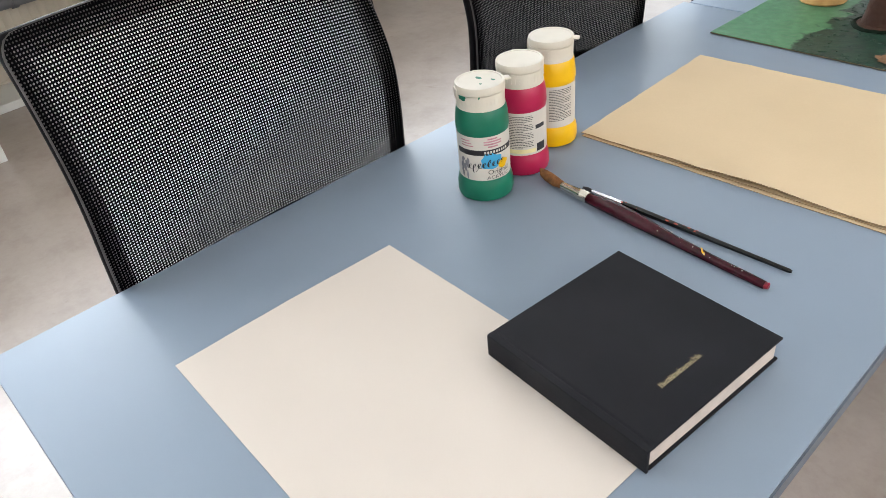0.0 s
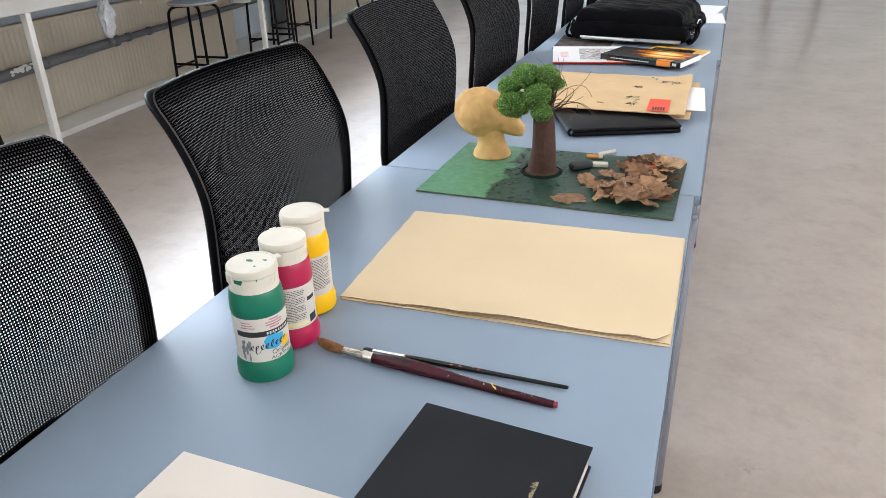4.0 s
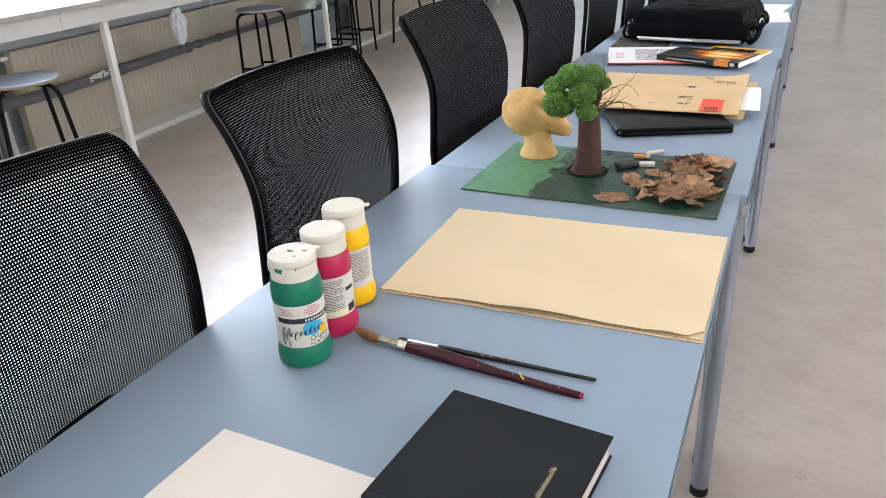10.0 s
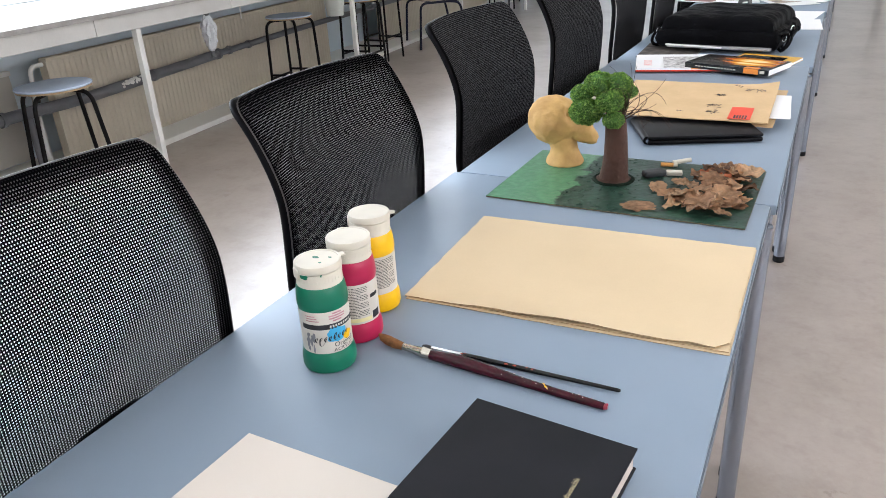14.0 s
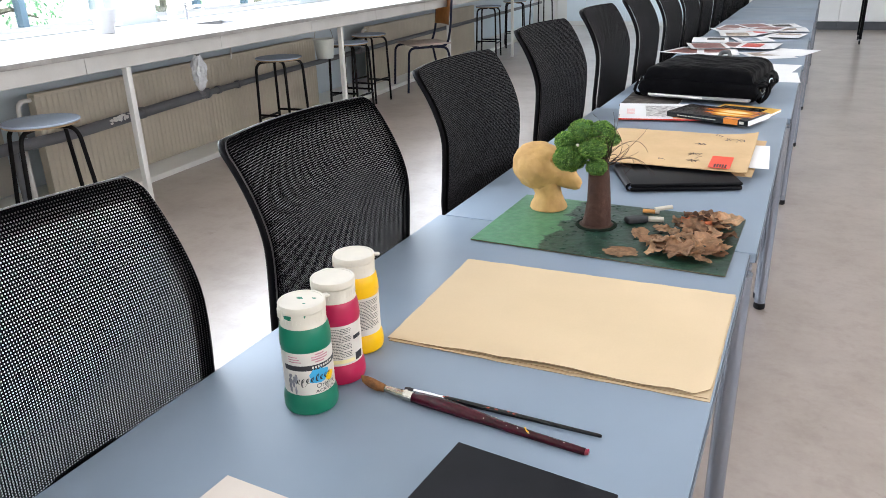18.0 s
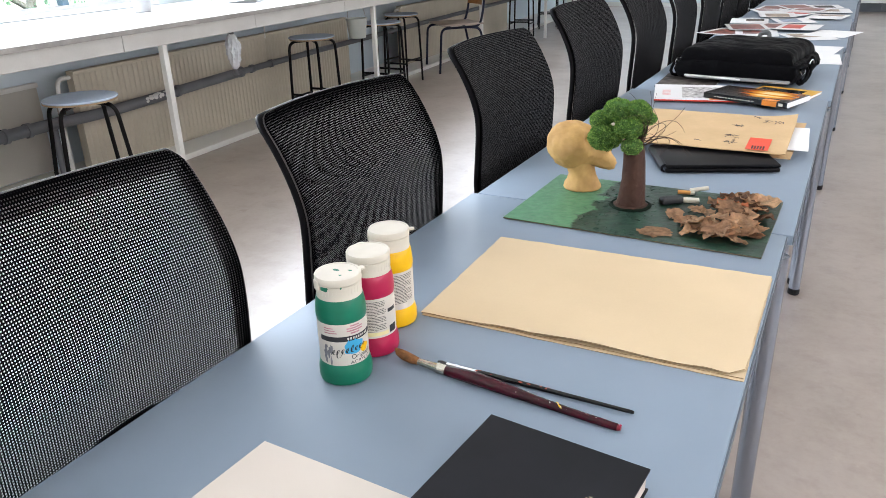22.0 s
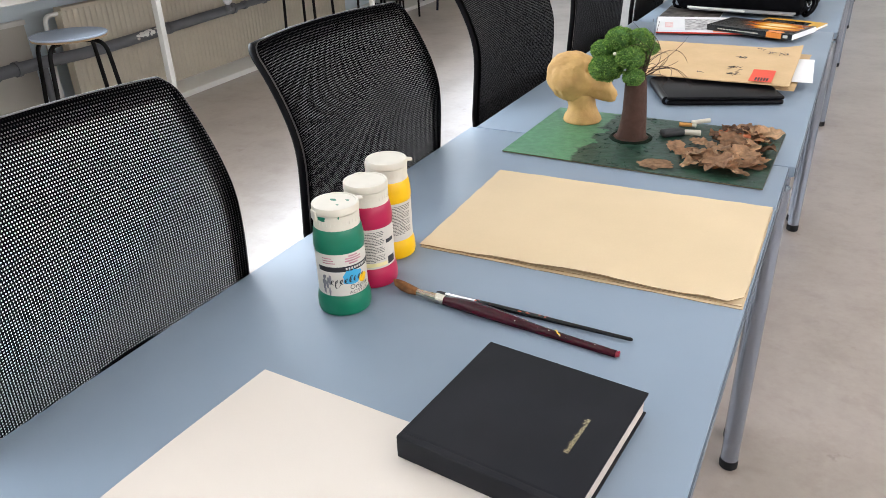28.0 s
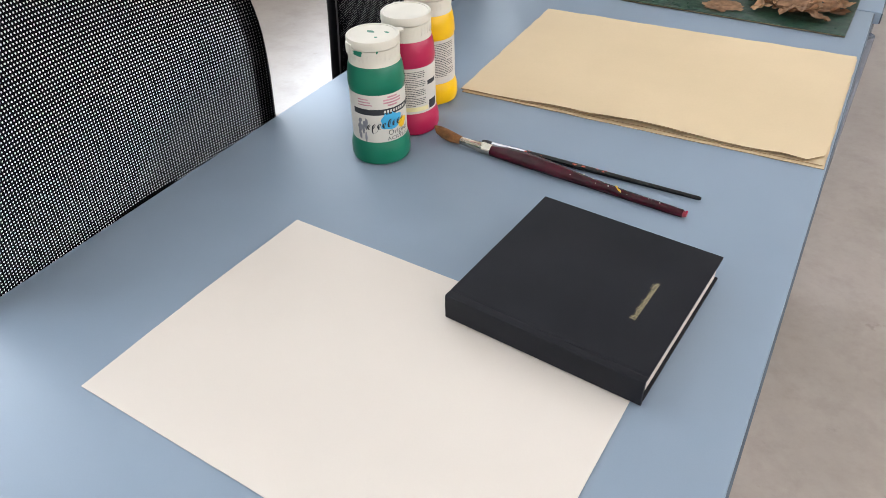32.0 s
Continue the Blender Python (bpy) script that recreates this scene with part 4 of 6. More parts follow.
# gold lettering as small plain strokes
g = bmesh.new()
yy = -0.038
random.seed(4)
for tall in (1, 0, 0, 1, 0, 0, 2, 0, 0, 0, 3, 2, 2):
    x_height, w = (0.0042, 0.0066, 0.0072, 0.0012)[tall], 0.0012 if tall == 3 else random.uniform(0.0036, 0.0050)
    for q in ((0.0,) if tall == 3 else (0.0, 0.85)):
        h = x_height if q == 0 or tall == 1 else 0.0042
        box(g, 0.073 - h, 0.073, yy + w * q, yy + w * q + 0.0006, bt + 0.0001, bt + 0.0004)
        box(g, 0.0724, 0.073, yy + w * q - 0.0005, yy + w * q + 0.0012, bt + 0.0001, bt + 0.0004)
    if tall != 3:
        for z_, th_ in ((0.0724 - 0.0042 * random.choice((0.95, 0.5)), 0.0006),):
            box(g, z_, z_ + th_, yy + 0.0007, yy + w * 0.85, bt + 0.0001, bt + 0.0004)
    yy += w + 0.0012
tagged(part("gold_strokes", g, M_GOLD, cover, "gold stamped lettering"), kind="stuff")

# paint bottles
def on_label(bm, r, turn, z):
    """Wraps a flat drawing (x along, y up) round a cylinder."""
    for v in bm.verts:
        a = turn + v.co.x / r
        v.co = Vector(((r + v.co.z) * math.cos(a), (r + v.co.z) * math.sin(a), z + v.co.y))
    return bm


def flat(bm, x0, x1, y0, y1, n=1, z=0.0):
    for k in range(n):
        a, c = x0 + (x1 - x0) * k / n, x0 + (x1 - x0) * (k + 1) / n
        bm.faces.new([bm.verts.new(p) for p in ((a, y0, z), (c, y0, z), (c, y1, z), (a, y1, z))])
    return bm


def blob(bm, cx, cy, rx, ry, seed, n=28, z=0.0):
    """An uneven splash made of rings, so that it bends with the surface it lies on."""
    mid = bm.verts.new((cx, cy, z))
    last = None
    steps = max(1, int(max(rx, ry) / 0.003))
    for q in range(1, steps + 1):
        ring = []
        for k in range(n):
            a = 2 * math.pi * k / n
            g = (1 + 0.45 * noise.noise(Vector((math.cos(a) * 1.3 + seed, math.sin(a) * 1.3, seed)))) * q / steps
            ring.append(bm.verts.new((cx + rx * g * math.cos(a), cy + ry * g * math.sin(a), z)))
        for k in range(n):
            if last is None:
                bm.faces.new((mid, ring[k], ring[(k + 1) % n]))
            else:
                bm.faces.new((last[k], ring[k], ring[(k + 1) % n], last[(k + 1) % n]))
        last = ring
    return bm


def paint_bottle(x, y, paint, face, label, style, tab):
    """face, tab: the way the label and the thumb tab look, in degrees."""
    t = thing("paint_bottle", pose(x, y, H + 0.0004), label, "paint bottle", "paint bottles")
    body = [(0.036, 0.0), (0.0425, 0.002), (0.0440, 0.008), (0.0438, 0.022), (0.0420, 0.031), (0.0400, 0.036), (0.0397, 0.112), (0.0408, 0.1155), (0.0409, 0.122), (0.0400, 0.134), (0.0382, 0.146), (0.0365, 0.150), (0.033, 0.151)]
    part("bottle_body", lathe(bmesh.new(), body, 48), paint, t, "", True)
    a0 = radians(face)
    R = 0.0402
    lb = bmesh.new()
    flat(lb, -R * 2.95, R * 2.95, 0.0, 0.074, 64)
    tag = part("label", on_label(lb, R, a0, 0.037), M_LABEL, t, "printed white paper label", True)
    R += 0.0002
    rng = random.Random(style)
    if style == 1:
        part("black_band", on_label(flat(bmesh.new(), -0.046, 0.056, 0.0435, 0.0525, 24), R, a0, 0.037), M_INK, tag, "black band")
        part("blue_splash", on_label(blob(bmesh.new(), 0.014, 0.032, 0.021, 0.0125, 7.4), R, a0, 0.037), M_LABELBLUE, tag, "blue paint splash")
        part("yellow_splash", on_label(blob(bmesh.new(), 0.033, 0.024, 0.008, 0.008, 5.7), R + 0.0001, a0, 0.037), M_YELLOWPAINT, tag, "yellow paint splash")
        sw = bmesh.new()
        for k in range(16):
            cx, cy = -0.031 + rng.uniform(-0.007, 0.007), 0.022 + rng.uniform(-0.014, 0.014)
            blob(sw, cx, cy, rng.uniform(0.001, 0.003), rng.uniform(0.003, 0.009), k * 1.7, 10, 0.0001 + k * 0.00001)
        part("grey_strokes", on_label(sw, R, a0, 0.037), M_LABELGREY, tag, "smudged grey brush strokes")
        # looping dark stroke in place of the trade name
        pts = []
        for k in range(281):
            u = k / 280
            th = u * 2 * math.pi * 7.5
            tall_ = 1.0 + (0.9 if 0.48 < u < 0.60 else 0.0)
            deep_ = 1.0 + (1.5 if 0.17 < u < 0.30 else 0.0)
            yv = math.sin(th)
            yv *= 0.0044 * (tall_ if yv > 0 else deep_)
            pts.append((-0.024 + 0.056 * u + 0.0030 * math.cos(th) + 0.35 * yv, 0.0245 + 0.0052 * u + yv, 0.0006 + 0.0007 * max(0.0, -math.cos(th + 0.3))))
        st_ = bmesh.new()
        for (xa, ya, wa), (xb, yb, wb) in zip(pts, pts[1:]):
            st_.faces.new([st_.verts.new(p) for p in ((xa - wa, ya - wa * 0.5, 0.0004), (xb - wb, yb - wb * 0.5, 0.0004), (xb + wb, yb + wb * 0.5, 0.0004), (xa + wa, ya + wa * 0.5, 0.0004))])
        part("dark_script_stroke", on_label(st_, R, a0, 0.037), M_INK, tag, "looping dark stroke")
        wl = bmesh.new()
        for k in range(9):
            flat(wl, 0.002 + k * 0.0046, 0.0048 + k * 0.0046, 0.0464, 0.0502, 1, 0.0003)
        part("white_bars", on_label(wl, R, a0, 0.037), M_LABEL, tag, "small white bars")
        for body_, sz, px, py in (("Original", 0.0115, 0.006, 0.0105), ("ACRYLIC", 0.0078, 0.004, 0.0022)):
            w_ = letters(body_, sz)
            for v in w_.verts:
                v.co = Vector((v.co.x * (1.25 if body_ == "ACRYLIC" else 1.0) + px, v.co.y + py, 0.0003))
            part("word", on_label(w_, R, a0, 0.037), M_INK, tag, "dark printed word")
        tx = bmesh.new()
        for k in range(4):
            flat(tx, 0.008 - (0.006 if k in (1, 2) else 0), 0.024 + (0.007 if k in (1, 2) else 0), 0.056 + k * 0.0042, 0.0585 + k * 0.0042, 4, 0.0001)
        for k in range(3):
            flat(tx, -0.036, -0.014 - 0.003 * k, 0.058 + k * 0.0042, 0.0597 + k * 0.0042, 4, 0.0001)
        part("small_print", on_label(tx, R, a0, 0.037), M_LABELPINK, tag, "pinkish small print")
    else:
        tx = bmesh.new()
        for k in range(20):
            px = -0.020
            while px < (0.020 if k % 5 else 0.004):
                w_ = rng.uniform(0.001, 0.005)
                flat(tx, px, min(px + w_, 0.022), 0.0125 + k * 0.0029, 0.0136 + k * 0.0029, 1, 0.0001)
                px += w_ + 0.0007
        part("small_print", on_label(tx, R, a0, 0.037), M_INK, tag, "dense dark small print")
        bc = bmesh.new()
        px = 0
        for k in range(16):
            w_ = rng.choice((0.0004, 0.0008, 0.0012))
            flat(bc, -0.036, -0.025, 0.020 + px, 0.020 + px + w_, 1, 0.0001)
            px += w_ + 0.0008
        part("bar_code", on_label(bc, R, a0, 0.037), M_INK, tag, "black striped block")
        if style == 2:
            part("black_block", on_label(flat(bmesh.new(), 0.026, 0.045, 0.044, 0.051, 8, 0.0001), R, a0, 0.037), M_INK, tag, "black block")
            part("black_block", on_label(flat(bmesh.new(), 0.028, 0.046, 0.004, 0.018, 8, 0.0001), R, a0, 0.037), M_INK, tag, "black block")
            part("yellow_strip", on_label(flat(bmesh.new(), -0.022, 0.026, 0.004, 0.011, 12, 0.0001), R, a0, 0.037), mat("pale_yellow_print", (0.78, 0.70, 0.36), 0.5), tag, "pale yellow strip")
    ca = radians(tab)
    cap = part("cap", lathe(bmesh.new(), [(0.0352, 0.1475), (0.0366, 0.1485), (0.0368, 0.1520), (0.0362, 0.1535), (0.0368, 0.1715), (0.0366, 0.1728), (0.0345, 0.1730), (0.0345, 0.1738), (0.0372, 0.1740), (0.0374, 0.1752), (0.0371, 0.1842), (0.0362, 0.1856), (0.0330, 0.1858), (0.0322, 0.1850), (0.0, 0.1850)], 48), M_CAP, t, "white flip-top cap", True)
    tab_ = rbox(0.0345, 0.0465, -0.006, 0.006, 0.1795, 0.1828, 0.0012)
    bmesh.ops.transform(tab_, matrix=Matrix.Rotation(ca, 4, "Z"), verts=tab_.verts)
    part("thumb_tab", tab_, M_CAP, cap, "", True)
    if style != 2:
        hg = rbox(-0.0386, -0.0355, -0.008, 0.008, 0.164, 0.180, 0.001)
        bmesh.ops.transform(hg, matrix=Matrix.Rotation(ca, 4, "Z"), verts=hg.verts)
        part("hinge", hg, M_CAP, cap, "", True)
    ribs = bmesh.new()
    for k in range(26):
        a = ca + radians(50 + k * 10)
        box(ribs, 0.0355, 0.0368, -0.0007, 0.0007, 0.158, 0.1715, Matrix.Rotation(a, 4, "Z"))
    part("grip_ribs", ribs, M_CAP, cap)
    if style == 1:
        sp_ = bmesh.new()
        blob(sp_, -0.006, 0.004, 0.006, 0.0035, 2.2, 16, 0.1853)
        blob(sp_, 0.016, 0.012, 0.004, 0.0022, 4.2, 16, 0.1853)
        blob(sp_, 0.012, -0.010, 0.003, 0.002, 6.2, 16, 0.1853)
        part("paint_spots", sp_, M_GREENPAINT, cap, "dried green paint spots")
        dr = bmesh.new()
        blob(dr, -0.012, 0.013, 0.008, 0.004, 3.3, 16)
        blob(dr, 0.016, 0.016, 0.0012, 0.003, 5.3, 12)
        part("paint_drip", on_label(dr, 0.0370, a0 - 0.45, 0.157), M_GREENPAINT, cap, "dark green drip")
    return t


paint_bottle(-0.595, -0.937, M_GREENPAINT, -47, "green acrylic paint bottle with a paint-spotted white cap", 1, 60)
paint_bottle(-0.600, -0.843, M_REDPAINT, -52, "crimson acrylic paint bottle with a white cap", 2, 140)
paint_bottle(-0.623, -0.740, M_YELLOWPAINT, -27, "yellow acrylic paint bottle with a white cap", 3, 32)


# brushes
def along(a, b, k):
    return Vector(a).lerp(Vector(b), k)


br = thing("paint_brush", pose(0, 0, H), "large maroon round brush with brown bristles and paint specks", "brush")
A, B = Vector((-0.545, -0.864, 0)), Vector((-0.143, -0.899, 0))
D = (B - A).normalized()
Ln = (B - A).length


def bp(d, z, s=0.0):
    p = A + D * d + Vector((-D.y, D.x, 0)) * s
    return (p.x, p.y, z)


part("bristles", tube(bmesh.new(), [bp(0.0, 0.019, 0.002), bp(0.008, 0.016), bp(0.02, 0.0125), bp(0.035, 0.010), bp(0.05, 0.0095)], [0.0015, 0.0065, 0.0085, 0.0082, 0.0062], 14), M_BRISTLE, br, "brown bristle tuft", True)
part("ferrule", tube(bmesh.new(), [bp(0.048, 0.0095), bp(0.07, 0.0092), bp(0.085, 0.009), bp(0.09, 0.009), bp(0.093, 0.009), bp(0.105, 0.009)], [0.0058, 0.0068, 0.0080, 0.0096, 0.0088, 0.0090], 18), M_FERRULE, br, "dull metal ferrule", True)
hs = [(0.104, 0.0086), (0.13, 0.0104), (0.16, 0.0112), (0.20, 0.0104), (0.26, 0.0076), (0.32, 0.0064), (0.38, 0.0060), (0.398, 0.0056), (Ln, 0.0030)]
part("handle", tube(bmesh.new(), [bp(d, max(r, 0.0062) + 0.0002) for d, r in hs], [r for d, r in hs], 20), M_MAROON, br, "glossy maroon handle", True)
sp_ = bmesh.new()
for k in range(26):
    d = random.uniform(0.13, 0.39)
    r = 0.0102 - (d - 0.16) * 0.02 if d > 0.16 else 0.0099
    a = random.uniform(0.9, 2.4)
    s = random.uniform(0.0004, 0.0012)
    c = Vector(bp(d, 0, 0)) + Vector((-D.y, D.x, 0)) * (r * math.cos(a)) + Vector((0, 0, max(r, 0.0062) + r * math.sin(a)))
    bmesh.ops.create_icosphere(sp_, subdivisions=1, radius=s, matrix=Matrix.Translation(c))
tagged(part("paint_specks", sp_, M_LABEL, br, "pale dried paint specks"), kind="stuff")
part("painted_tip", tube(bmesh.new(), [bp(Ln - 0.007, 0.0064), bp(Ln - 0.003, 0.0064), bp(Ln + 0.0006, 0.0064)], [0.0056, 0.0049, 0.0031], 14), mat("pink_red_paint", (0.26, 0.012, 0.03), 0.3, vary=0.3, scale=200), br, "pinkish red painted tip", True)
ysp = tube(bmesh.new(), [bp(0.300 + 0.0016 * k, 0.0068 + 0.0066 * math.cos(-0.7 + k * 0.2), 0.0066 * math.sin(0.7 - k * 0.2) + 0.0008 * math.sin(k * 1.1)) for k in range(9)], [0.0006, 0.0013, 0.0016, 0.0012, 0.0010, 0.0012, 0.0016, 0.0014, 0.0006], 8)
part("yellow_drip", ysp, M_YELLOWPAINT, br, "yellow paint drip", True)
rd = bmesh.new()
for k in range(14):
    d = random.uniform(0.355, Ln)
    a = random.uniform(0.8, 2.4)
    bmesh.ops.create_icosphere(rd, subdivisions=1, radius=random.uniform(0.0008, 0.002), matrix=Matrix.Translation(Vector(bp(d, 0.006 + 0.005 * math.sin(a), 0.0048 * math.cos(a)))))
tagged(part("red_specks", rd, M_REDPAINT, br, "crimson paint specks"), kind="stuff")
ln_ = bmesh.new()
for k in range(12):
    box(ln_, -0.0013, 0.0013, -0.0004, 0.0004, 0, 0.0003, Matrix.Translation(Vector(bp(0.205 + k * 0.0042, 0.0105, -0.0072 + k * 0.00015))) @ Matrix.Rotation(math.atan2(D.y, D.x), 4, "Z") @ Matrix.Rotation(0.7, 4, "X"))
tagged(part("silver_bars", ln_, M_FERRULE, br, "tiny silver print bars"), kind="stuff")

tb = thing("paint_brush", pose(0, 0, H), "thin black paint brush with a silver ferrule and red paint stains", "brush")
A2, B2 = Vector((-0.469, -0.849, 0)), Vector((-0.136, -0.851, 0))
part("bristles", tube(bmesh.new(), [along(A2, B2, 0) + Vector((0, 0, 0.005)), along(A2, B2, 0.02) + Vector((0, 0, 0.005)), along(A2, B2, 0.05) + Vector((0, 0, 0.005))], [0.0025, 0.004, 0.0032], 10), M_INK, tb, "stiff dark bristles", True)
part("ferrule", tube(bmesh.new(), [along(A2, B2, k) + Vector((0, 0, 0.005)) for k in (0.045, 0.1, 0.22)], [0.003, 0.0034, 0.004], 12), M_CHROME, tb, "silver ferrule", True)
part("handle", tube(bmesh.new(), [along(A2, B2, k) + Vector((0, 0, 0.005)) for k in (0.22, 0.3, 0.4, 0.7, 0.99, 1.0)], [0.0041, 0.0047, 0.0046, 0.0036, 0.0030, 0.002], 12), mat("glossy_black_lacquer", (0.006, 0.006, 0.007), 0.12, vary=0.2, scale=30, spec=0.4), tb, "black lacquered handle", True)
rs_ = bmesh.new()
for k in range(16):
    q = random.choice((random.uniform(0.22, 0.34), random.uniform(0.40, 0.6)))
    bmesh.ops.create_icosphere(rs_, subdivisions=1, radius=random.uniform(0.0012, 0.0024), matrix=Matrix.Translation(along(A2, B2, q) + Vector((0, random.uniform(-0.002, 0.002), 0.0082))) @ Matrix.Diagonal((2.0, 1, 0.5, 1)))
tagged(part("red_stains", rs_, mat("brick_red_paint", (0.40, 0.05, 0.02), 0.5), tb, "brick-red paint stains", True), kind="stuff")


# grey-board sheets
def board_sheet(corners, z, th, name, label, curl=0.0, seed=0.0, rough_=0.0016, chip=0.0):
    """A stiff sheet between four corners (near left, near right, far right, far left), its near edge lifting by curl."""
    nl, nr, fr, fl = [Vector((*c, 0)) for c in corners]
    n, mrows = 40, 16
    b = bmesh.new()
    lay = []
    for top in (0, 1):
        g = []
        for j in range(mrows + 1):
            v = j / mrows
            row = []
            for i in range(n + 1):
                u = i / n
                p = nl.lerp(nr, u).lerp(fl.lerp(fr, u), v)
                if j in (0, mrows):
                    p.y += rough_ * noise.noise(Vector((u * 14 + seed, v * 3, 1)))
                if i in (0, n):
                    p.x += rough_ * noise.noise(Vector((v * 14 + seed, u * 3, 5)))
                p.x -= chip * max(0, 1 - v * 15) * u ** 16
                lift = 0.30 * min(1, u * 4) + 0.7 * math.exp(-((u - 0.55) / 0.16) ** 2) + 0.35 * math.exp(-((u - 0.93) / 0.07) ** 2) + 0.25 * math.exp(-((u - 0.3) / 0.06) ** 2)
                h = curl * lift * max(0, 1 - v * 6) ** 2 + 0.0008 * noise.noise(Vector((u * 3 + seed, v * 3, 9)))
                row.append(b.verts.new((p.x, p.y, z + h + 0.001 + top * th)))
            g.append(row)
        lay.append(g)
    for g in lay:
        for j in range(mrows):
            for i in range(n):
                b.faces.new((g[j][i], g[j][i + 1], g[j + 1][i + 1], g[j + 1][i]))
    lo, hi = lay
    for i in range(n):
        for j in (0, mrows):
            b.faces.new((lo[j][i], lo[j][i + 1], hi[j][i + 1], hi[j][i])).material_index = 1
    for j in range(mrows):
        for i in (0, n):
            b.faces.new((lo[j][i], lo[j + 1][i], hi[j + 1][i], hi[j][i])).material_index = 1
    t = thing(name, pose(0, 0, 0), label, "cardboard", "stacked board sheets")
    part("sheet", b, M_CARD, t, "", True).data.materials.append(M_CARDEDGE)
    return t


board_sheet([(-0.582, -0.706), (-0.003, -0.690), (-0.004, -0.268), (-0.598, -0.292)], H - 0.0006, 0.0010, "card_sheet", "buff card sheet at the bottom of the stack", 0.0, 1.0)
board_sheet([(-0.584, -0.699), (-0.005, -0.684), (-0.006, -0.266), (-0.600, -0.288)], H + 0.0009, 0.0010, "card_sheet", "buff card sheet in the middle of the stack", 0.001, 4.0)
board_sheet([(-0.586, -0.702), (-0.005, -0.684), (-0.006, -0.264), (-0.602, -0.286)], H + 0.0025, 0.0010, "card_sheet", "buff card sheet with a curling edge on top of the stack", 0.0085, 8.0, 0.003, 0.022)

# ---- painted board with the sculptures ----
M_BOARD = bpy.data.materials.new("painted_green_board")
M_BOARD.use_nodes = True
N_, L_ = M_BOARD.node_tree.nodes, M_BOARD.node_tree.links
bs = N_["Principled BSDF"]
tc_ = N_.new("ShaderNodeTexCoord")
sx_ = N_.new("ShaderNodeSeparateXYZ")
L_.new(tc_.outputs["Object"], sx_.inputs[0])
nz_ = N_.new("ShaderNodeTexNoise")
nz_.inputs["Scale"].default_value, nz_.inputs["Detail"].default_value = 22, 6
L_.new(tc_.outputs["Object"], nz_.inputs["Vector"])
ad_ = N_.new("ShaderNodeMath")
ad_.operation = "MULTIPLY_ADD"
ad_.inputs[1].default_value = 0.16
L_.new(nz_.outputs["Fac"], ad_.inputs[0])
L_.new(sx_.outputs["X"], ad_.inputs[2])
mr_ = N_.new("ShaderNodeMapRange")
mr_.inputs["From Min"].default_value, mr_.inputs["From Max"].default_value = -0.058, -0.045
L_.new(ad_.outputs[0], mr_.inputs["Value"])
n3_ = N_.new("ShaderNodeTexNoise")
n3_.inputs["Scale"].default_value, n3_.inputs["Detail"].default_value = 60, 6
L_.new(tc_.outputs["Object"], n3_.inputs["Vector"])


def two(c1, c2):
    r = N_.new("ShaderNodeValToRGB")
    r.color_ramp.elements[0].position, r.color_ramp.elements[1].position = 0.35, 0.7
    r.color_ramp.elements[0].color, r.color_ramp.elements[1].color = (*c1, 1), (*c2, 1)
    L_.new(n3_.outputs["Fac"], r.inputs[0])
    return r


lg_, dg_ = two((0.055, 0.185, 0.095), (0.085, 0.25, 0.13)), two((0.004, 0.024, 0.016), (0.012, 0.058, 0.034))
mg_ = N_.new("ShaderNodeMix")
mg_.data_type = "RGBA"
L_.new(mr_.outputs["Result"], mg_.inputs["Factor"])
L_.new(lg_.outputs[0], mg_.inputs["A"])
L_.new(dg_.outputs[0], mg_.inputs["B"])
L_.new(mg_.outputs["Result"], bs.inputs["Base Color"])
bs.inputs["Roughness"].default_value = 0.42
bu_ = N_.new("ShaderNodeBump")
bu_.inputs["Strength"].default_value, bu_.inputs["Distance"].default_value = 0.6, 0.003
L_.new(n3_.outputs["Fac"], bu_.inputs["Height"])
L_.new(bu_.outputs["Normal"], bs.inputs["Normal"])

BX, BY = -0.3385, 0.0360
bd_ = thing("painted_board", pose(BX - 0.002, BY, H + 0.0006, 0, 0, -1.1), "wooden board painted light and dark green", "board")
part("panel", rbox(-0.3075, 0.3075, -0.2015, 0.2015, 0.0, 0.0045, 0.001), M_BOARD, bd_)
rim = bmesh.new()
for a, b2, c, d in ((-0.3077, 0.3077, -0.2019, -0.2016), (0.3076, 0.3079, -0.2, 0.2)):
    box(rim, a, b2, c, d, 0.0008, 0.0032)
part("raw_edge", rim, mat("dark_board_edge", (0.16, 0.12, 0.07), 0.8, vary=0.2, scale=40), bd_, "raw brown board edge")
ridge = bmesh.new()
random.seed(11)
for k in range(170):
    u = random.random()
    yy_ = -0.19 + 0.38 * random.random()
    xx_ = -0.12 + random.gauss(0.05, 0.05) if u < 0.6 else random.uniform(-0.1, 0.29)
    if xx_ < -0.13 or xx_ > 0.295:
        continue
    bmesh.ops.create_icosphere(ridge, subdivisions=1, radius=1, matrix=Matrix.Translation((xx_, yy_, 0.0046)) @ Matrix.Rotation(random.uniform(0, 3), 4, "Z") @ Matrix.Diagonal((random.uniform(0.003, 0.012), random.uniform(0.0015, 0.004), random.uniform(0.001, 0.003), 1)))
tagged(part("paint_ridge", ridge, M_BOARD, bd_, "thick ridges of dark green paint", True), kind="stuff")
BZ = H + 0.0052

# clay head: skull, snout-like face turned to the tree, neck with flared foot
hd = bmesh.new()
bmesh.ops.create_icosphere(hd, subdivisions=5, radius=1.0)


def lobe(d, c, w):
    return math.exp(-((d - Vector(c).normalized()).length / w) ** 2)


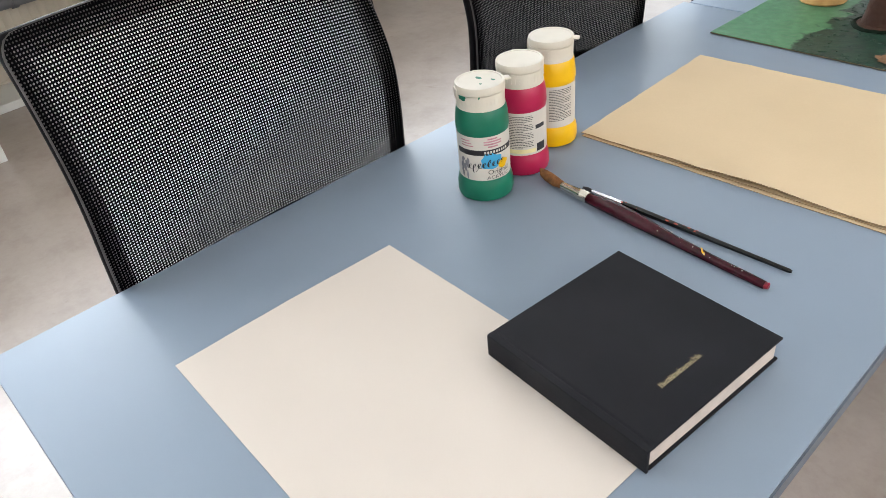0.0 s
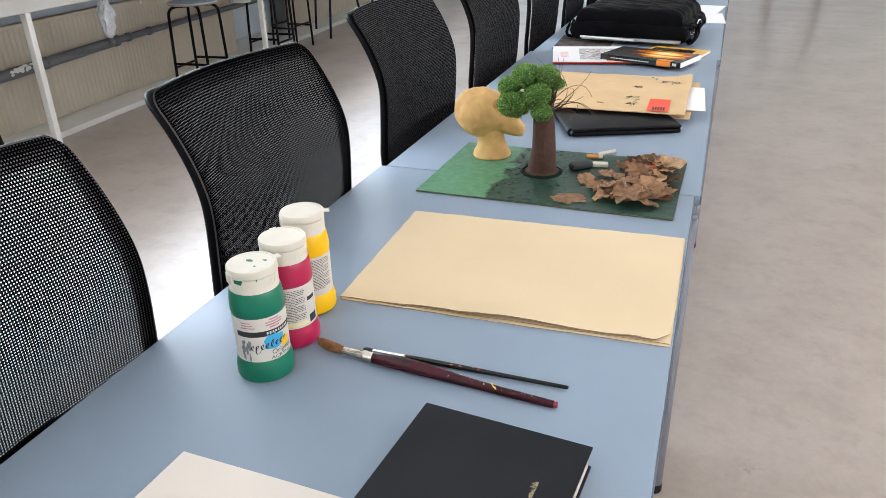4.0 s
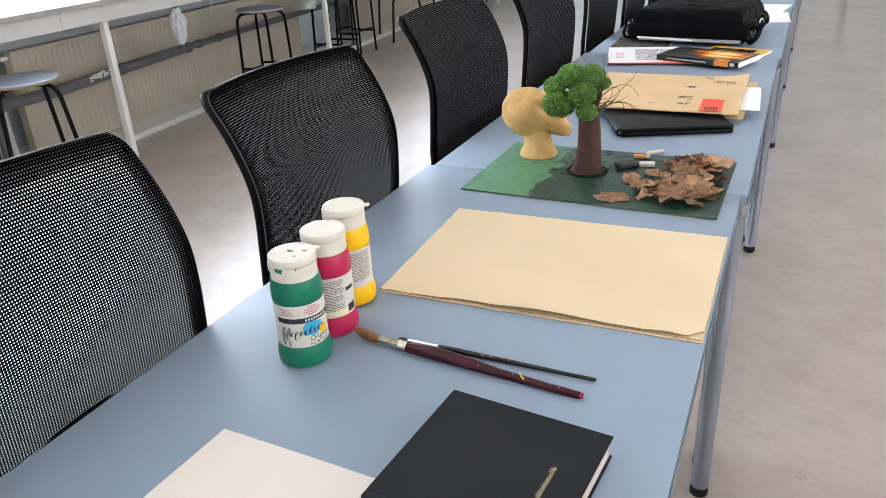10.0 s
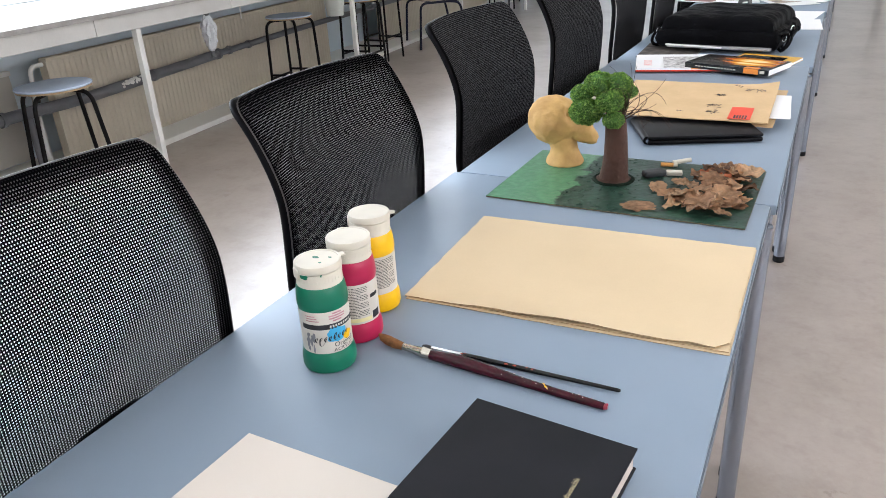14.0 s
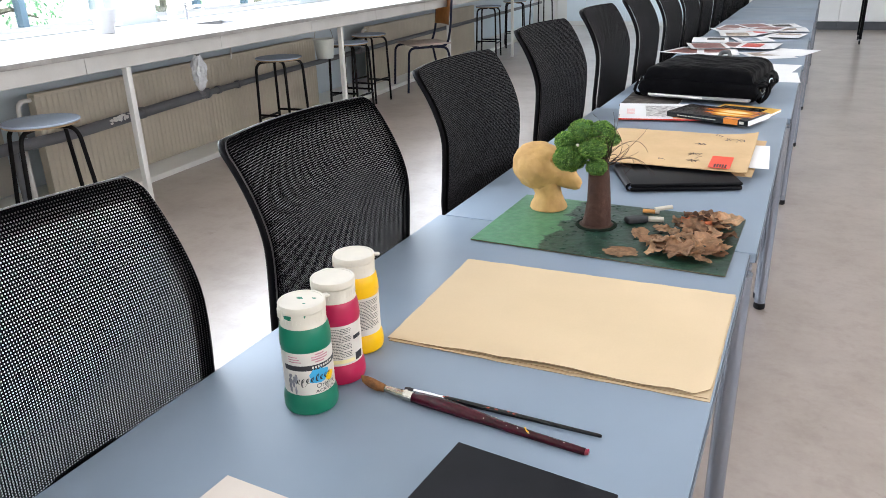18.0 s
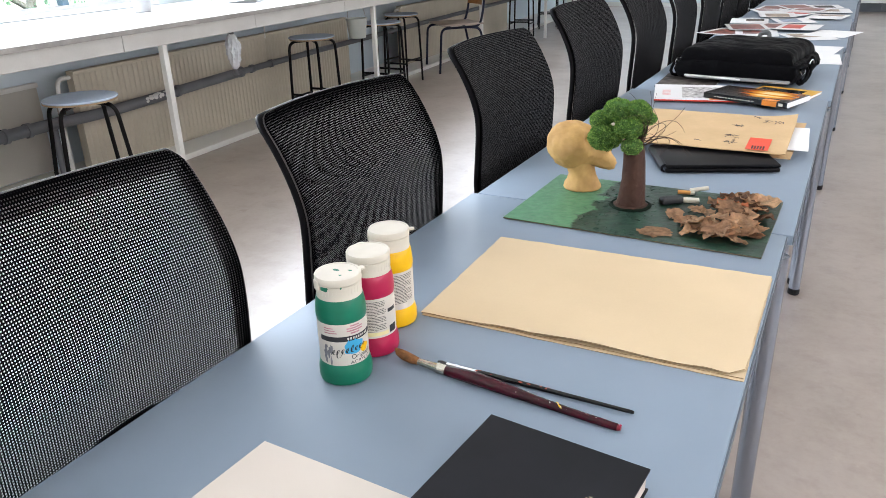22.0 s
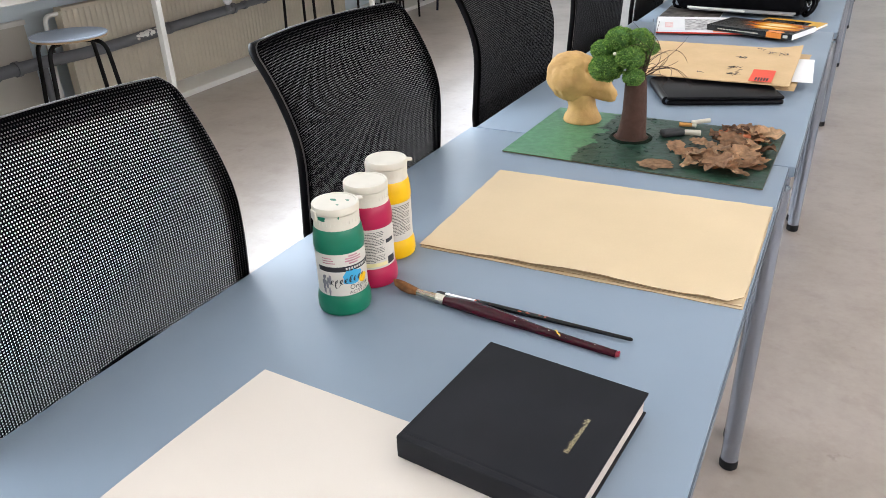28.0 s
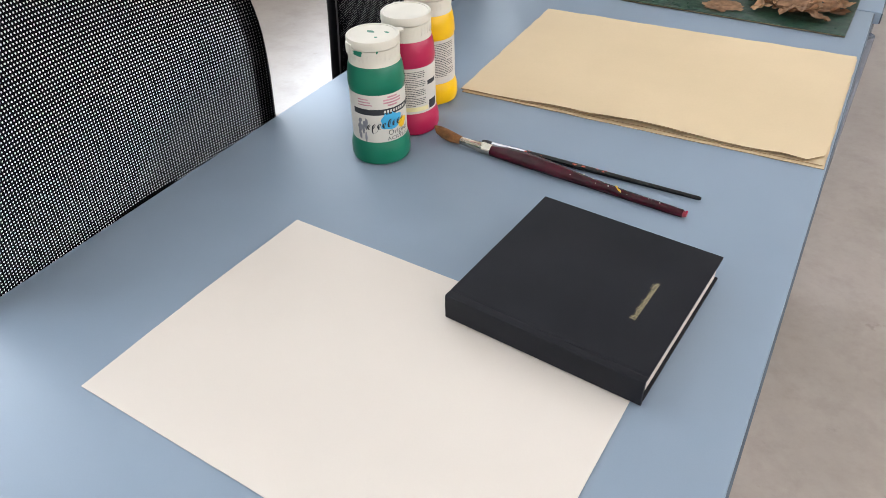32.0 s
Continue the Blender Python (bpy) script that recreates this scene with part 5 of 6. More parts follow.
for v in hd.verts:
    d = v.co.normalized()
    r = 0.072 + 0.010 * lobe(d, (-0.75, 0, 0.35), 0.8) + 0.062 * lobe(d, (0.94, 0.0, -0.42), 0.30) + 0.020 * lobe(d, (0.97, 0, 0.12), 0.34)
    r -= 0.024 * lobe(d, (0.70, -0.55, 0.46), 0.22) + 0.024 * lobe(d, (0.70, 0.55, 0.46), 0.22)
    r += 0.007 * lobe(d, (0.40, -0.62, 0.66), 0.16) + 0.007 * lobe(d, (0.40, 0.62, 0.66), 0.16)
    r += 0.006 * lobe(d, (0.1, -0.95, -0.05), 0.16) + 0.006 * lobe(d, (0.1, 0.95, -0.05), 0.16)
    r -= 0.012 * lobe(d, (0.99, 0, -0.20), 0.09) + 0.008 * lobe(d, (0.93, 0, -0.40), 0.07) + 0.012 * lobe(d, (0.90, -0.26, -0.40), 0.07)
    r += 0.006 * lobe(d, (0.72, -0.62, -0.12), 0.2)
    r -= 0.008 * lobe(d, (0.2, 0, -1), 0.5) + 0.016 * lobe(d, (0.62, 0, -0.9), 0.28)
    r *= 1 + 0.04 * noise.noise(d * 3.0) + 0.025 * noise.noise(d * 7.0) + 0.012 * noise.noise(d * 15.0)
    r *= 0.94
    v.co = Vector((d.x * r * 1.04, d.y * r * 0.92, d.z * r)) + Vector((-0.026, 0, 0.118))
rings = []
for z, r, ox in ((0.0, 0.050, 0.0), (0.003, 0.052, 0.0), (0.012, 0.050, 0.0), (0.024, 0.043, 0.0), (0.042, 0.037, -0.002), (0.065, 0.040, -0.008), (0.10, 0.050, -0.02)):
    rings.append([hd.verts.new((ox + r * math.cos(2 * math.pi * k / 28) * (1 + 0.05 * noise.noise(Vector((k * 0.5, z * 30, 0)))), r * math.sin(2 * math.pi * k / 28), z)) for k in range(28)])
for a, b2 in zip(rings, rings[1:]):
    for k in range(28):
        hd.faces.new((a[k], a[(k + 1) % 28], b2[(k + 1) % 28], b2[k]))
hd.faces.new(rings[0][::-1])
head = part("clay_head", hd, M_CLAY, None, "", True, pose(-0.546, 0.150, BZ, 0, 0, 6))
tagged(head, "ochre clay head on a flared neck standing on the board", "sculpture")

# little tree of clay, leaves and wire
tr = thing("model_tree", pose(-0.383, 0.050, BZ), "small model tree with a brown clay trunk and bunched green leaves", "model tree")
tk = bmesh.new()
rings = []
for z, r in ((0.0, 0.047), (0.003, 0.046), (0.007, 0.037), (0.03, 0.0335), (0.07, 0.0305), (0.12, 0.0275), (0.16, 0.0255), (0.175, 0.024), (0.18, 0.017)):
    rings.append([tk.verts.new((0.004 * math.sin(z * 20) + r * (1 + 0.08 * noise.noise(Vector((math.cos(k / 4.5) * 2, math.sin(k / 4.5) * 2, z * 25)))) * math.cos(2 * math.pi * k / 28), r * (1 + 0.08 * noise.noise(Vector((math.cos(k / 4.5) * 2, math.sin(k / 4.5) * 2, z * 25 + 3)))) * math.sin(2 * math.pi * k / 28), z)) for k in range(28)])
for a, b2 in zip(rings, rings[1:]):
    for k in range(28):
        tk.faces.new((a[k], a[(k + 1) % 28], b2[(k + 1) % 28], b2[k]))
tk.faces.new(rings[-1])
tk.faces.new(rings[0][::-1])
part("trunk", tk, M_TRUNK, tr, "rough brown clay trunk", True)
rm = bmesh.new()
loops = [[rm.verts.new((r * (1 + 0.07 * noise.noise(Vector((math.cos(k * 0.2244) * 3, math.sin(k * 0.2244) * 3, 8)))) * math.cos(k * 0.2244), r * (1 + 0.07 * noise.noise(Vector((math.cos(k * 0.2244) * 3, math.sin(k * 0.2244) * 3, 8)))) * math.sin(k * 0.2244), z)) for k in range(28)] for r, z in ((0.044, 0.0045), (0.049, 0.006), (0.053, 0.003), (0.054, 0.0))]
for a, b2 in zip(loops, loops[1:]):
    for k in range(28):
        rm.faces.new((a[k], a[(k + 1) % 28], b2[(k + 1) % 28], b2[k]))
part("base_rim", rm, mat("dark_green_crust", (0.006, 0.018, 0.010), 0.7, vary=0.3, scale=60, bump=0.6, spec=0.1), tr, "crusted dark green paint round the foot", True)

M_LEAF = bpy.data.materials.new("green_leaf_film")
M_LEAF.use_nodes = True
nt_ = M_LEAF.node_tree
pb = nt_.nodes["Principled BSDF"]
pb.inputs["Roughness"].default_value = 0.38
gi = nt_.nodes.new("ShaderNodeNewGeometry")
cr = nt_.nodes.new("ShaderNodeValToRGB")
cr.color_ramp.elements[0].color, cr.color_ramp.elements[1].color = (0.05, 0.14, 0.026, 1), (0.42, 0.58, 0.15, 1)
e_ = cr.color_ramp.elements.new(0.6)
e_.color = (0.165, 0.33, 0.065, 1)
nt_.links.new(gi.outputs["Random Per Island"], cr.inputs[0])
nt_.links.new(cr.outputs[0], pb.inputs["Base Color"])
tl_ = nt_.nodes.new("ShaderNodeBsdfTranslucent")
nt_.links.new(cr.outputs[0], tl_.inputs[0])
ms_ = nt_.nodes.new("ShaderNodeMixShader")
ms_.inputs[0].default_value = 0.45
nt_.links.new(pb.outputs[0], ms_.inputs[1]), nt_.links.new(tl_.outputs[0], ms_.inputs[2])
nt_.links.new(ms_.outputs[0], nt_.nodes["Material Output"].inputs[0])


def sprig_pad(c, r, rng, count):
    """A domed pad of fine needle-like leaflets round c."""
    verts, faces = [], []
    for k in range(count):
        d = Vector((rng.gauss(0, 1), rng.gauss(0, 1), rng.gauss(0.15, 1))).normalized()
        bump = (1 + 0.13 * noise.noise(d * 2.4 + Vector(c) * 60) + 0.06 * noise.noise(d * 8 + Vector(c) * 60)) * rng.uniform(0.90, 1.0)
        base = Vector((d.x, d.y, d.z * 0.78)) * r * bump
        out = (d + Vector((rng.gauss(0, 0.5), rng.gauss(0, 0.5), rng.gauss(0.1, 0.5)))).normalized()
        side = out.cross(Vector((rng.gauss(0, 1), rng.gauss(0, 1), rng.gauss(0, 1)))).normalized()
        ln, w = r * rng.uniform(0.10, 0.20), rng.uniform(0.0006, 0.0013)
        n0 = len(verts)
        p = Vector(c) + base - out * ln * 0.5
        verts += [p, p + out * ln * 0.5 + side * w, p + out * ln, p + out * ln * 0.5 - side * w]
        faces.append((n0, n0 + 1, n0 + 2, n0 + 3))
    return verts, faces


M_CORE = mat("dark_green_moss", (0.06, 0.155, 0.03), 0.8, vary=0.3, scale=80, bump=0.6)
PADS = [(-0.070, -0.022, 0.180, 0.042), (-0.084, 0.008, 0.216, 0.035), (-0.044, -0.002, 0.248, 0.037), (0.002, 0.006, 0.248, 0.034), (-0.010, -0.030, 0.210, 0.034), (0.004, -0.036, 0.167, 0.027), (0.026, 0.016, 0.228, 0.022), (-0.034, 0.036, 0.226, 0.036), (-0.058, 0.030, 0.198, 0.032), (0.0, 0.030, 0.190, 0.024)]
rng = random.Random(21)
for x, y, z, r in PADS:
    me = bpy.data.meshes.new("leaf_clump")
    vs, fs = sprig_pad((x, y, z), r, rng, int(3000 * (r / 0.03) ** 2))
    me.from_pydata(vs, [], fs)
    me.materials.append(M_LEAF)
    pad = new("leaf_clump", me)
    pad.parent = tr
    pad["label"] = "domed pad of fine mossy green leaflets"
    core = bmesh.new()
    bmesh.ops.create_icosphere(core, subdivisions=3, radius=r * 0.92)
    for v in core.verts:
        v.co = Vector((v.co.x, v.co.y, v.co.z * 0.78)) * (1 + 0.10 * noise.noise(v.co * 90)) + Vector((x, y, z))
    part("core", core, M_CORE, pad, "dark mossy core", True)
for k in range(9):
    x, y, z, r = PADS[k]
    part("twig", tube(bmesh.new(), [(0.003 * k - 0.012, 0.0, 0.168), (x * 0.5, y * 0.5, (z + 0.165) / 2), (x, y, z)], [0.0028, 0.002, 0.0012], 6), M_TWIG, tr, "")
for k in range(22):
    a = rng.uniform(-0.9, 0.7)
    el = rng.uniform(0.15, 1.35)
    l = rng.uniform(0.08, 0.165)
    pts = [Vector((0.016, rng.uniform(-0.012, 0.012), rng.uniform(0.155, 0.178)))]
    dv = Vector((math.cos(a) * math.cos(el), math.sin(a) * math.cos(el), math.sin(el)))
    curl = Vector((rng.gauss(0, 0.16), rng.gauss(0, 0.16), rng.choice((-0.30, -0.22, -0.08, 0.12))))
    for s_ in range(10):
        dv = (dv + curl * (0.3 + 0.14 * s_) + Vector((rng.gauss(0, 0.05), rng.gauss(0, 0.05), rng.gauss(0, 0.05)))).normalized()
        pts.append(pts[-1] + dv * l / 10)
    part("twig", tube(bmesh.new(), pts, [0.0010 - 0.00006 * q for q in range(11)], 5), M_TWIG, tr, "")
fl_ = bmesh.new()
bmesh.ops.create_icosphere(fl_, subdivisions=2, radius=0.0048)
for v in fl_.verts:
    v.co = Vector((v.co.x, v.co.y * 0.7, v.co.z * 0.8)) * (1 + 0.3 * noise.noise(v.co * 300)) + Vector((-0.044, -0.046, 0.222))
part("flower", fl_, M_CAP, tr, "tiny white flower head", True)

# eraser and bits of chalk
er = rbox(-0.030, 0.030, -0.014, 0.014, 0.0, 0.018, 0.006, 3)
tagged(part("eraser", er, M_RUBBERBLACK, None, "", True, pose(-0.290, 0.105, BZ, 0, 0, 38)), "rounded black eraser lying on the painted board", "eraser")
er2 = rbox(-0.020, 0.020, -0.011, 0.011, 0.0, 0.010, 0.002)
tagged(part("eraser", er2, M_CAP, None, "", True, pose(-0.244, 0.135, BZ, 0, 0, 12)), "small white eraser block lying on the painted board", "eraser")
cg = thing("chalk_stick", pose(-0.262, 0.192, BZ + 0.0005, 0, 0, 8), "short orange and white chalk stick on the board", "chalk")
part("orange_end", tube(bmesh.new(), [(-0.028, 0, 0.006), (0.005, 0, 0.006)], 0.0055, 12), mat("orange_chalk", (0.66, 0.30, 0.08), 0.8), cg, "orange end", True)
part("white_end", tube(bmesh.new(), [(0.005, 0, 0.006), (0.016, 0, 0.006)], 0.0055, 12), M_CAP, cg, "white end", True)
tagged(part("chalk_stick", tube(bmesh.new(), [(-0.024, 0, 0.006), (0.024, 0, 0.006)], 0.0058, 12), M_CAP, None, "", True, pose(-0.237, 0.205, BZ + 0.0095, 0, -6, 28)), "short white chalk stick on the board", "chalk")

# dry leaves
M_DRY = bpy.data.materials.new("dry_brown_leaf")
M_DRY.use_nodes = True
nd = M_DRY.node_tree
pd = nd.nodes["Principled BSDF"]
pd.inputs["Roughness"].default_value = 0.75
oi = nd.nodes.new("ShaderNodeObjectInfo")
rp = nd.nodes.new("ShaderNodeValToRGB")
rp.color_ramp.elements[0].color, rp.color_ramp.elements[1].color = (0.13, 0.06, 0.032, 1), (0.70, 0.47, 0.29, 1)
for pos, col in ((0.25, (0.46, 0.26, 0.145)), (0.55, (0.60, 0.37, 0.215)), (0.72, (0.32, 0.165, 0.09))):
    e_ = rp.color_ramp.elements.new(pos)
    e_.color = (*col, 1)
nd.links.new(oi.outputs["Random"], rp.inputs[0])
tcd = nd.nodes.new("ShaderNodeTexCoord")
nn = nd.nodes.new("ShaderNodeTexNoise")
nn.inputs["Scale"].default_value, nn.inputs["Detail"].default_value = 70, 6
nd.links.new(tcd.outputs["Object"], nn.inputs["Vector"])
mm = nd.nodes.new("ShaderNodeMapRange")
mm.inputs["From Min"].default_value, mm.inputs["From Max"].default_value, mm.inputs["To Min"].default_value, mm.inputs["To Max"].default_value = 0.32, 0.66, 0.56, 1.18
nd.links.new(nn.outputs["Fac"], mm.inputs["Value"])
vm = nd.nodes.new("ShaderNodeVectorMath")
vm.operation = "SCALE"
nd.links.new(rp.outputs[0], vm.inputs[0]), nd.links.new(mm.outputs[0], vm.inputs["Scale"])
nd.links.new(vm.outputs[0], pd.inputs["Base Color"])
bb = nd.nodes.new("ShaderNodeBump")
bb.inputs["Strength"].default_value, bb.inputs["Distance"].default_value = 0.5, 0.002
nd.links.new(nn.outputs["Fac"], bb.inputs["Height"]), nd.links.new(bb.outputs[0], pd.inputs["Normal"])
M_RUST = mat("rust_orange_leaf", (0.68, 0.19, 0.07), 0.7, vary=0.2, scale=60, bump=0.4)


def leaf_mesh(seed, r, flatness=1.0):
    """A brittle, torn leaf with a midrib fold, a warped blade and curled-up edges."""
    rng = random.Random(seed)
    b = bmesh.new()
    n = 40
    lobes, ph = rng.randint(3, 5), rng.uniform(0, 6.3)
    tears = [(rng.uniform(0, 6.3), rng.uniform(0.07, 0.16), rng.uniform(0.12, 0.38)) for _ in range(rng.randint(3, 5))]
    fold, warp, lift = rng.uniform(0.01, 0.16), rng.uniform(-0.18, 0.16), rng.uniform(0.12, 0.60)
    rings = [[b.verts.new((0, 0, 0))]]
    for ri in (0.2, 0.4, 0.6, 0.76, 0.9, 1.0):
        ring = []
        for k in range(n):
            a = 2 * math.pi * k / n
            out = 0.95 + 0.07 * math.cos(lobes * a + ph) + 0.16 * noise.noise(Vector((math.cos(a) * 3 + seed, math.sin(a) * 3, seed)))
            for ta, tw, td in tears:
                out -= td * math.exp(-((math.sin((a - ta) / 2) * 2) / tw) ** 2) * ri
            out += rng.uniform(-0.05, 0.05) if ri == 1.0 else 0
            x, y = r * ri * out * math.cos(a), r * 0.80 * ri * out * math.sin(a)
            wave = r * (0.17 * noise.noise(Vector((x / r * 1.7 + seed, y / r * 1.7, seed))) + 0.11 * noise.noise(Vector((x / r * 4.5 + seed, y / r * 4.5, seed))))
            edge = max(0.0, ri - 0.45) ** 1.7 * 2.2 * r * lift * max(0.0, 0.25 + 1.5 * noise.noise(Vector((math.cos(a) * 1.2 + ph, math.sin(a) * 1.2, seed + 7))))
            ring.append(b.verts.new((x * (1 - 0.25 * edge / r), y * (1 - 0.25 * edge / r), flatness * (fold * abs(y) + warp * x * x / r + wave + edge))))
        rings.append(ring)
    for k in range(n):
        b.faces.new((rings[0][0], rings[1][k], rings[1][(k + 1) % n]))
    for p, q in zip(rings[1:], rings[2:]):
        for k in range(n):
            b.faces.new((p[k], q[k], q[(k + 1) % n], p[(k + 1) % n]))
    bmesh.ops.solidify(b, geom=list(b.faces), thickness=0.0006)
    lowest = min(v.co.z for v in b.verts)
    for v in b.verts:
        v.co.z -= lowest
    return b


# the heap lies in seven rows that overlap like loose shingles
random.seed(33)
LEAVES = []
for row, (y, x0, x1, count) in enumerate(((-0.105, -0.215, -0.085, 5), (-0.055, -0.245, -0.07, 6), (-0.005, -0.265, -0.055, 7), (0.05, -0.225, -0.055, 7), (0.10, -0.20, -0.06, 6), (0.15, -0.175, -0.065, 5), (0.205, -0.15, -0.075, 4))):
    for k in range(count):
        u = (k + random.uniform(0.1, 0.9)) / count
        mid = 1 - abs(u * 2 - 1)
        LEAVES.append((x0 + (x1 - x0) * u, y + random.uniform(-0.02, 0.02), 0.005 * random.random() + 0.020 * mid * (0.2 + random.random()) * (0.6 if row in (0, 6) else 1)))
LEAVES.sort(key=lambda p: p[2])
RUST = {min(range(len(LEAVES)), key=lambda i: abs(LEAVES[i][0] - x) + abs(LEAVES[i][1] - y)) for x, y in ((-0.15, 0.10), (-0.12, 0.085))}
for k, (x, y, z) in enumerate(LEAVES):
    r = 0.030 if k in RUST else random.uniform(0.022, 0.046)
    tilt = 7 + 900 * z
    m = pose(x, y, BZ + z + 0.001, random.uniform(-tilt, tilt), random.uniform(-tilt, tilt), random.uniform(0, 360))
    ob = part("dry_leaf", leaf_mesh(k + 1, r), M_RUST if k in RUST else M_DRY, None, "", True, m)
    tagged(ob, "curled dry brown leaf in a loose heap on the board" if k not in RUST else "curled rust-orange dry leaf in the heap on the board", "leaf", "dry leaves")
for x, y, r, yaw in ((-0.280, -0.118, 0.044, 10), (-0.062, -0.052, 0.024, 60)):
    ob = part("dry_leaf", leaf_mesh(x * 100, r, 0.35), M_DRY, None, "", True, pose(x, y, BZ + 0.001, 0, 0, yaw))
    tagged(ob, "single flat dry leaf lying apart on the board", "leaf", "dry leaves")

# ---- second table: laptop, envelopes, books, bag ----
lp = thing("laptop", pose(-0.2605, 0.5505, H, 0, 0, 23.0), "closed matt black laptop lying under the envelopes", "laptop")
part("base", rbox(-0.165, 0.165, -0.122, 0.122, 0.003, 0.017, 0.006, 3), M_LAPTOP, lp, "", True)
part("lid", rbox(-0.165, 0.165, -0.122, 0.120, 0.0180, 0.0275, 0.0045, 3), M_LAPTOP, lp, "smooth black lid", True)
part("hinge", tube(bmesh.new(), [(-0.165, -0.112, 0.0155), (-0.165, 0.11, 0.0155)], 0.0125, 14), M_LAPTOP, lp, "glossy hinge barrel", True)
part("hinge_cap", tube(bmesh.new(), [(-0.165, -0.1165, 0.0155), (-0.165, -0.1125, 0.0155)], 0.0055, 14), M_STEEL, lp, "steel hinge cap", True)
for sx in (-1, 1):
    for sy in (-1, 1):
        part("rubber_foot", lathe(bmesh.new(), [(0.008, 0), (0.008, 0.004)], 12, (sx * 0.13, sy * 0.095, 0)), M_RUBBER, lp)


def envelope(m, w, d, th, material, name, label, bent=0.0):
    """A filled flat envelope; bent lifts its far right corner."""
    t = thing(name, m, label, "envelope", "envelopes")
    b = bmesh.new()
    n = 24
    lay = []
    for s in (-1, 1):
        g = []
        for j in range(n + 1):
            row = []
            for i in range(n + 1):
                u, v = i / n, j / n
                full = min(1.0, 7 * min(u, 1 - u, v, 1 - v) + 0.25)
                z = s * th / 2 * full + 0.0012 * noise.noise(Vector((u * 4, v * 4, w * 9))) + bent * max(0.0, u + v - 1.72) ** 2 * 20
                row.append(b.verts.new((-w / 2 + w * u, -d / 2 + d * v, z)))
            g.append(row)
        lay.append(g)
    for g in lay:
        for j in range(n):
            for i in range(n):
                b.faces.new((g[j][i], g[j][i + 1], g[j + 1][i + 1], g[j + 1][i]))
    lo, hi = lay
    for i in range(n):
        for j in (0, n):
            b.faces.new((lo[j][i], lo[j][i + 1], hi[j][i + 1], hi[j][i]))
            b.faces.new((lo[i][j], lo[i + 1][j], hi[i + 1][j], hi[i][j]))
    body = part("body", b, material, t, "", True)
    return t, body


envelope(pose(-0.243, 0.812, H + 0.0300, 2.2, 0, -2), 0.41, 0.43, 0.007, M_KRAFT, "envelope", "brown kraft envelope under another one")
wp = thing("paper_sheet", pose(-0.185, 0.795, H + 0.0365, 2.2, 0, 3), "white paper sheet sticking out between the envelopes", "paper")
part("sheet", box(bmesh.new(), -0.18, 0.176, -0.140, 0.125, 0, 0.0008), M_PRINTPAPER, wp)
env, ebody = envelope(pose(-0.305, 0.793, H + 0.0455, 2.2, 0, 0), 0.49, 0.43, 0.012, M_KRAFT, "envelope", "brown kraft envelope with a red label and pen scribbles", 0.010)
rl = part("red_label", box(bmesh.new(), 0.130, 0.195, -0.212, -0.085, 0.0066, 0.0072), M_REDLABEL, ebody, "bright red label")
bars = bmesh.new()
for k in range(5):
    box(bars, 0.146 + k * 0.008, 0.151 + k * 0.008, -0.206, -0.172, 0.0073, 0.0075)
part("black_bars", bars, M_INK, ebody, "small black bars")
scr = bmesh.new()
random.seed(5)
for cx, cy, sx_, sy_, nn_ in ((0.075, -0.12, 0.016, 0.05, 20), (0.075, 0.05, 0.022, 0.008, 8), (0.175, 0.12, 0.035, 0.02, 14), (0.12, 0.17, 0.012, 0.012, 5), (-0.02, -0.16, 0.010, 0.003, 3)):
    for k in range(nn_):
        box(scr, -random.uniform(0.003, 0.012), random.uniform(0.003, 0.012), -0.0014, 0.0014, 0, 0.0002, Matrix.Translation((cx + random.uniform(-sx_, sx_), cy + random.uniform(-sy_, sy_), 0.0071)) @ Matrix.Rotation(random.uniform(0, 3.1), 4, "Z"))
tagged(part("pen_scribbles", scr, M_INK, ebody, "dark pen scribbles"), kind="stuff")


def flat_book(m, w, d, th, cover, name, label, art=(), spine=None, page=M_PRINTPAPER):
    """A paperback or magazine; art: coloured fields (x0, x1, y0, y1, material) on its cover."""
    t = thing(name, m, label, "book" if th > 0.008 else "magazine", "books and magazines")
    part("pages", rbox(-w / 2 + 0.002, w / 2 - 0.001, -d / 2 + 0.001, d / 2 - 0.001, 0.0006, th - 0.0006, 0.0003), page, t, "page block")
    c = part("front_cover", box(bmesh.new(), -w / 2, w / 2, -d / 2, d / 2, th - 0.0005, th), cover, t, "printed cover")
    part("back_cover", box(bmesh.new(), -w / 2, w / 2, -d / 2, d / 2, 0.0, 0.0005), cover, t)
    part("spine", box(bmesh.new(), -w / 2, w / 2, -d / 2 - 0.0007, -d / 2, 0, th), spine or cover, t, "printed spine")
    for x0, x1, y0, y1, mt in art:
        part("print_field", box(bmesh.new(), x0 * w, x1 * w, y0 * d, y1 * d, th + 0.0001, th + 0.0004), mt, c, "printed colour field")
    return t


M_FIRE = bpy.data.materials.new("printed_fiery_sky")
M_FIRE.use_nodes = True
nf = M_FIRE.node_tree
tf, nzf, rf = nf.nodes.new("ShaderNodeTexCoord"), nf.nodes.new("ShaderNodeTexNoise"), nf.nodes.new("ShaderNodeValToRGB")
nzf.inputs["Scale"].default_value, nzf.inputs["Detail"].default_value = 9, 6
mp, dist, mixf = nf.nodes.new("ShaderNodeMapping"), nf.nodes.new("ShaderNodeVectorMath"), nf.nodes.new("ShaderNodeMath")
mp.inputs["Scale"].default_value = (0.7, 3.0, 1)
dist.operation, dist.inputs[1].default_value = "DISTANCE", (0.055, 0.03, 0.02)
mixf.operation, mixf.inputs[1].default_value = "MULTIPLY_ADD", -3.0
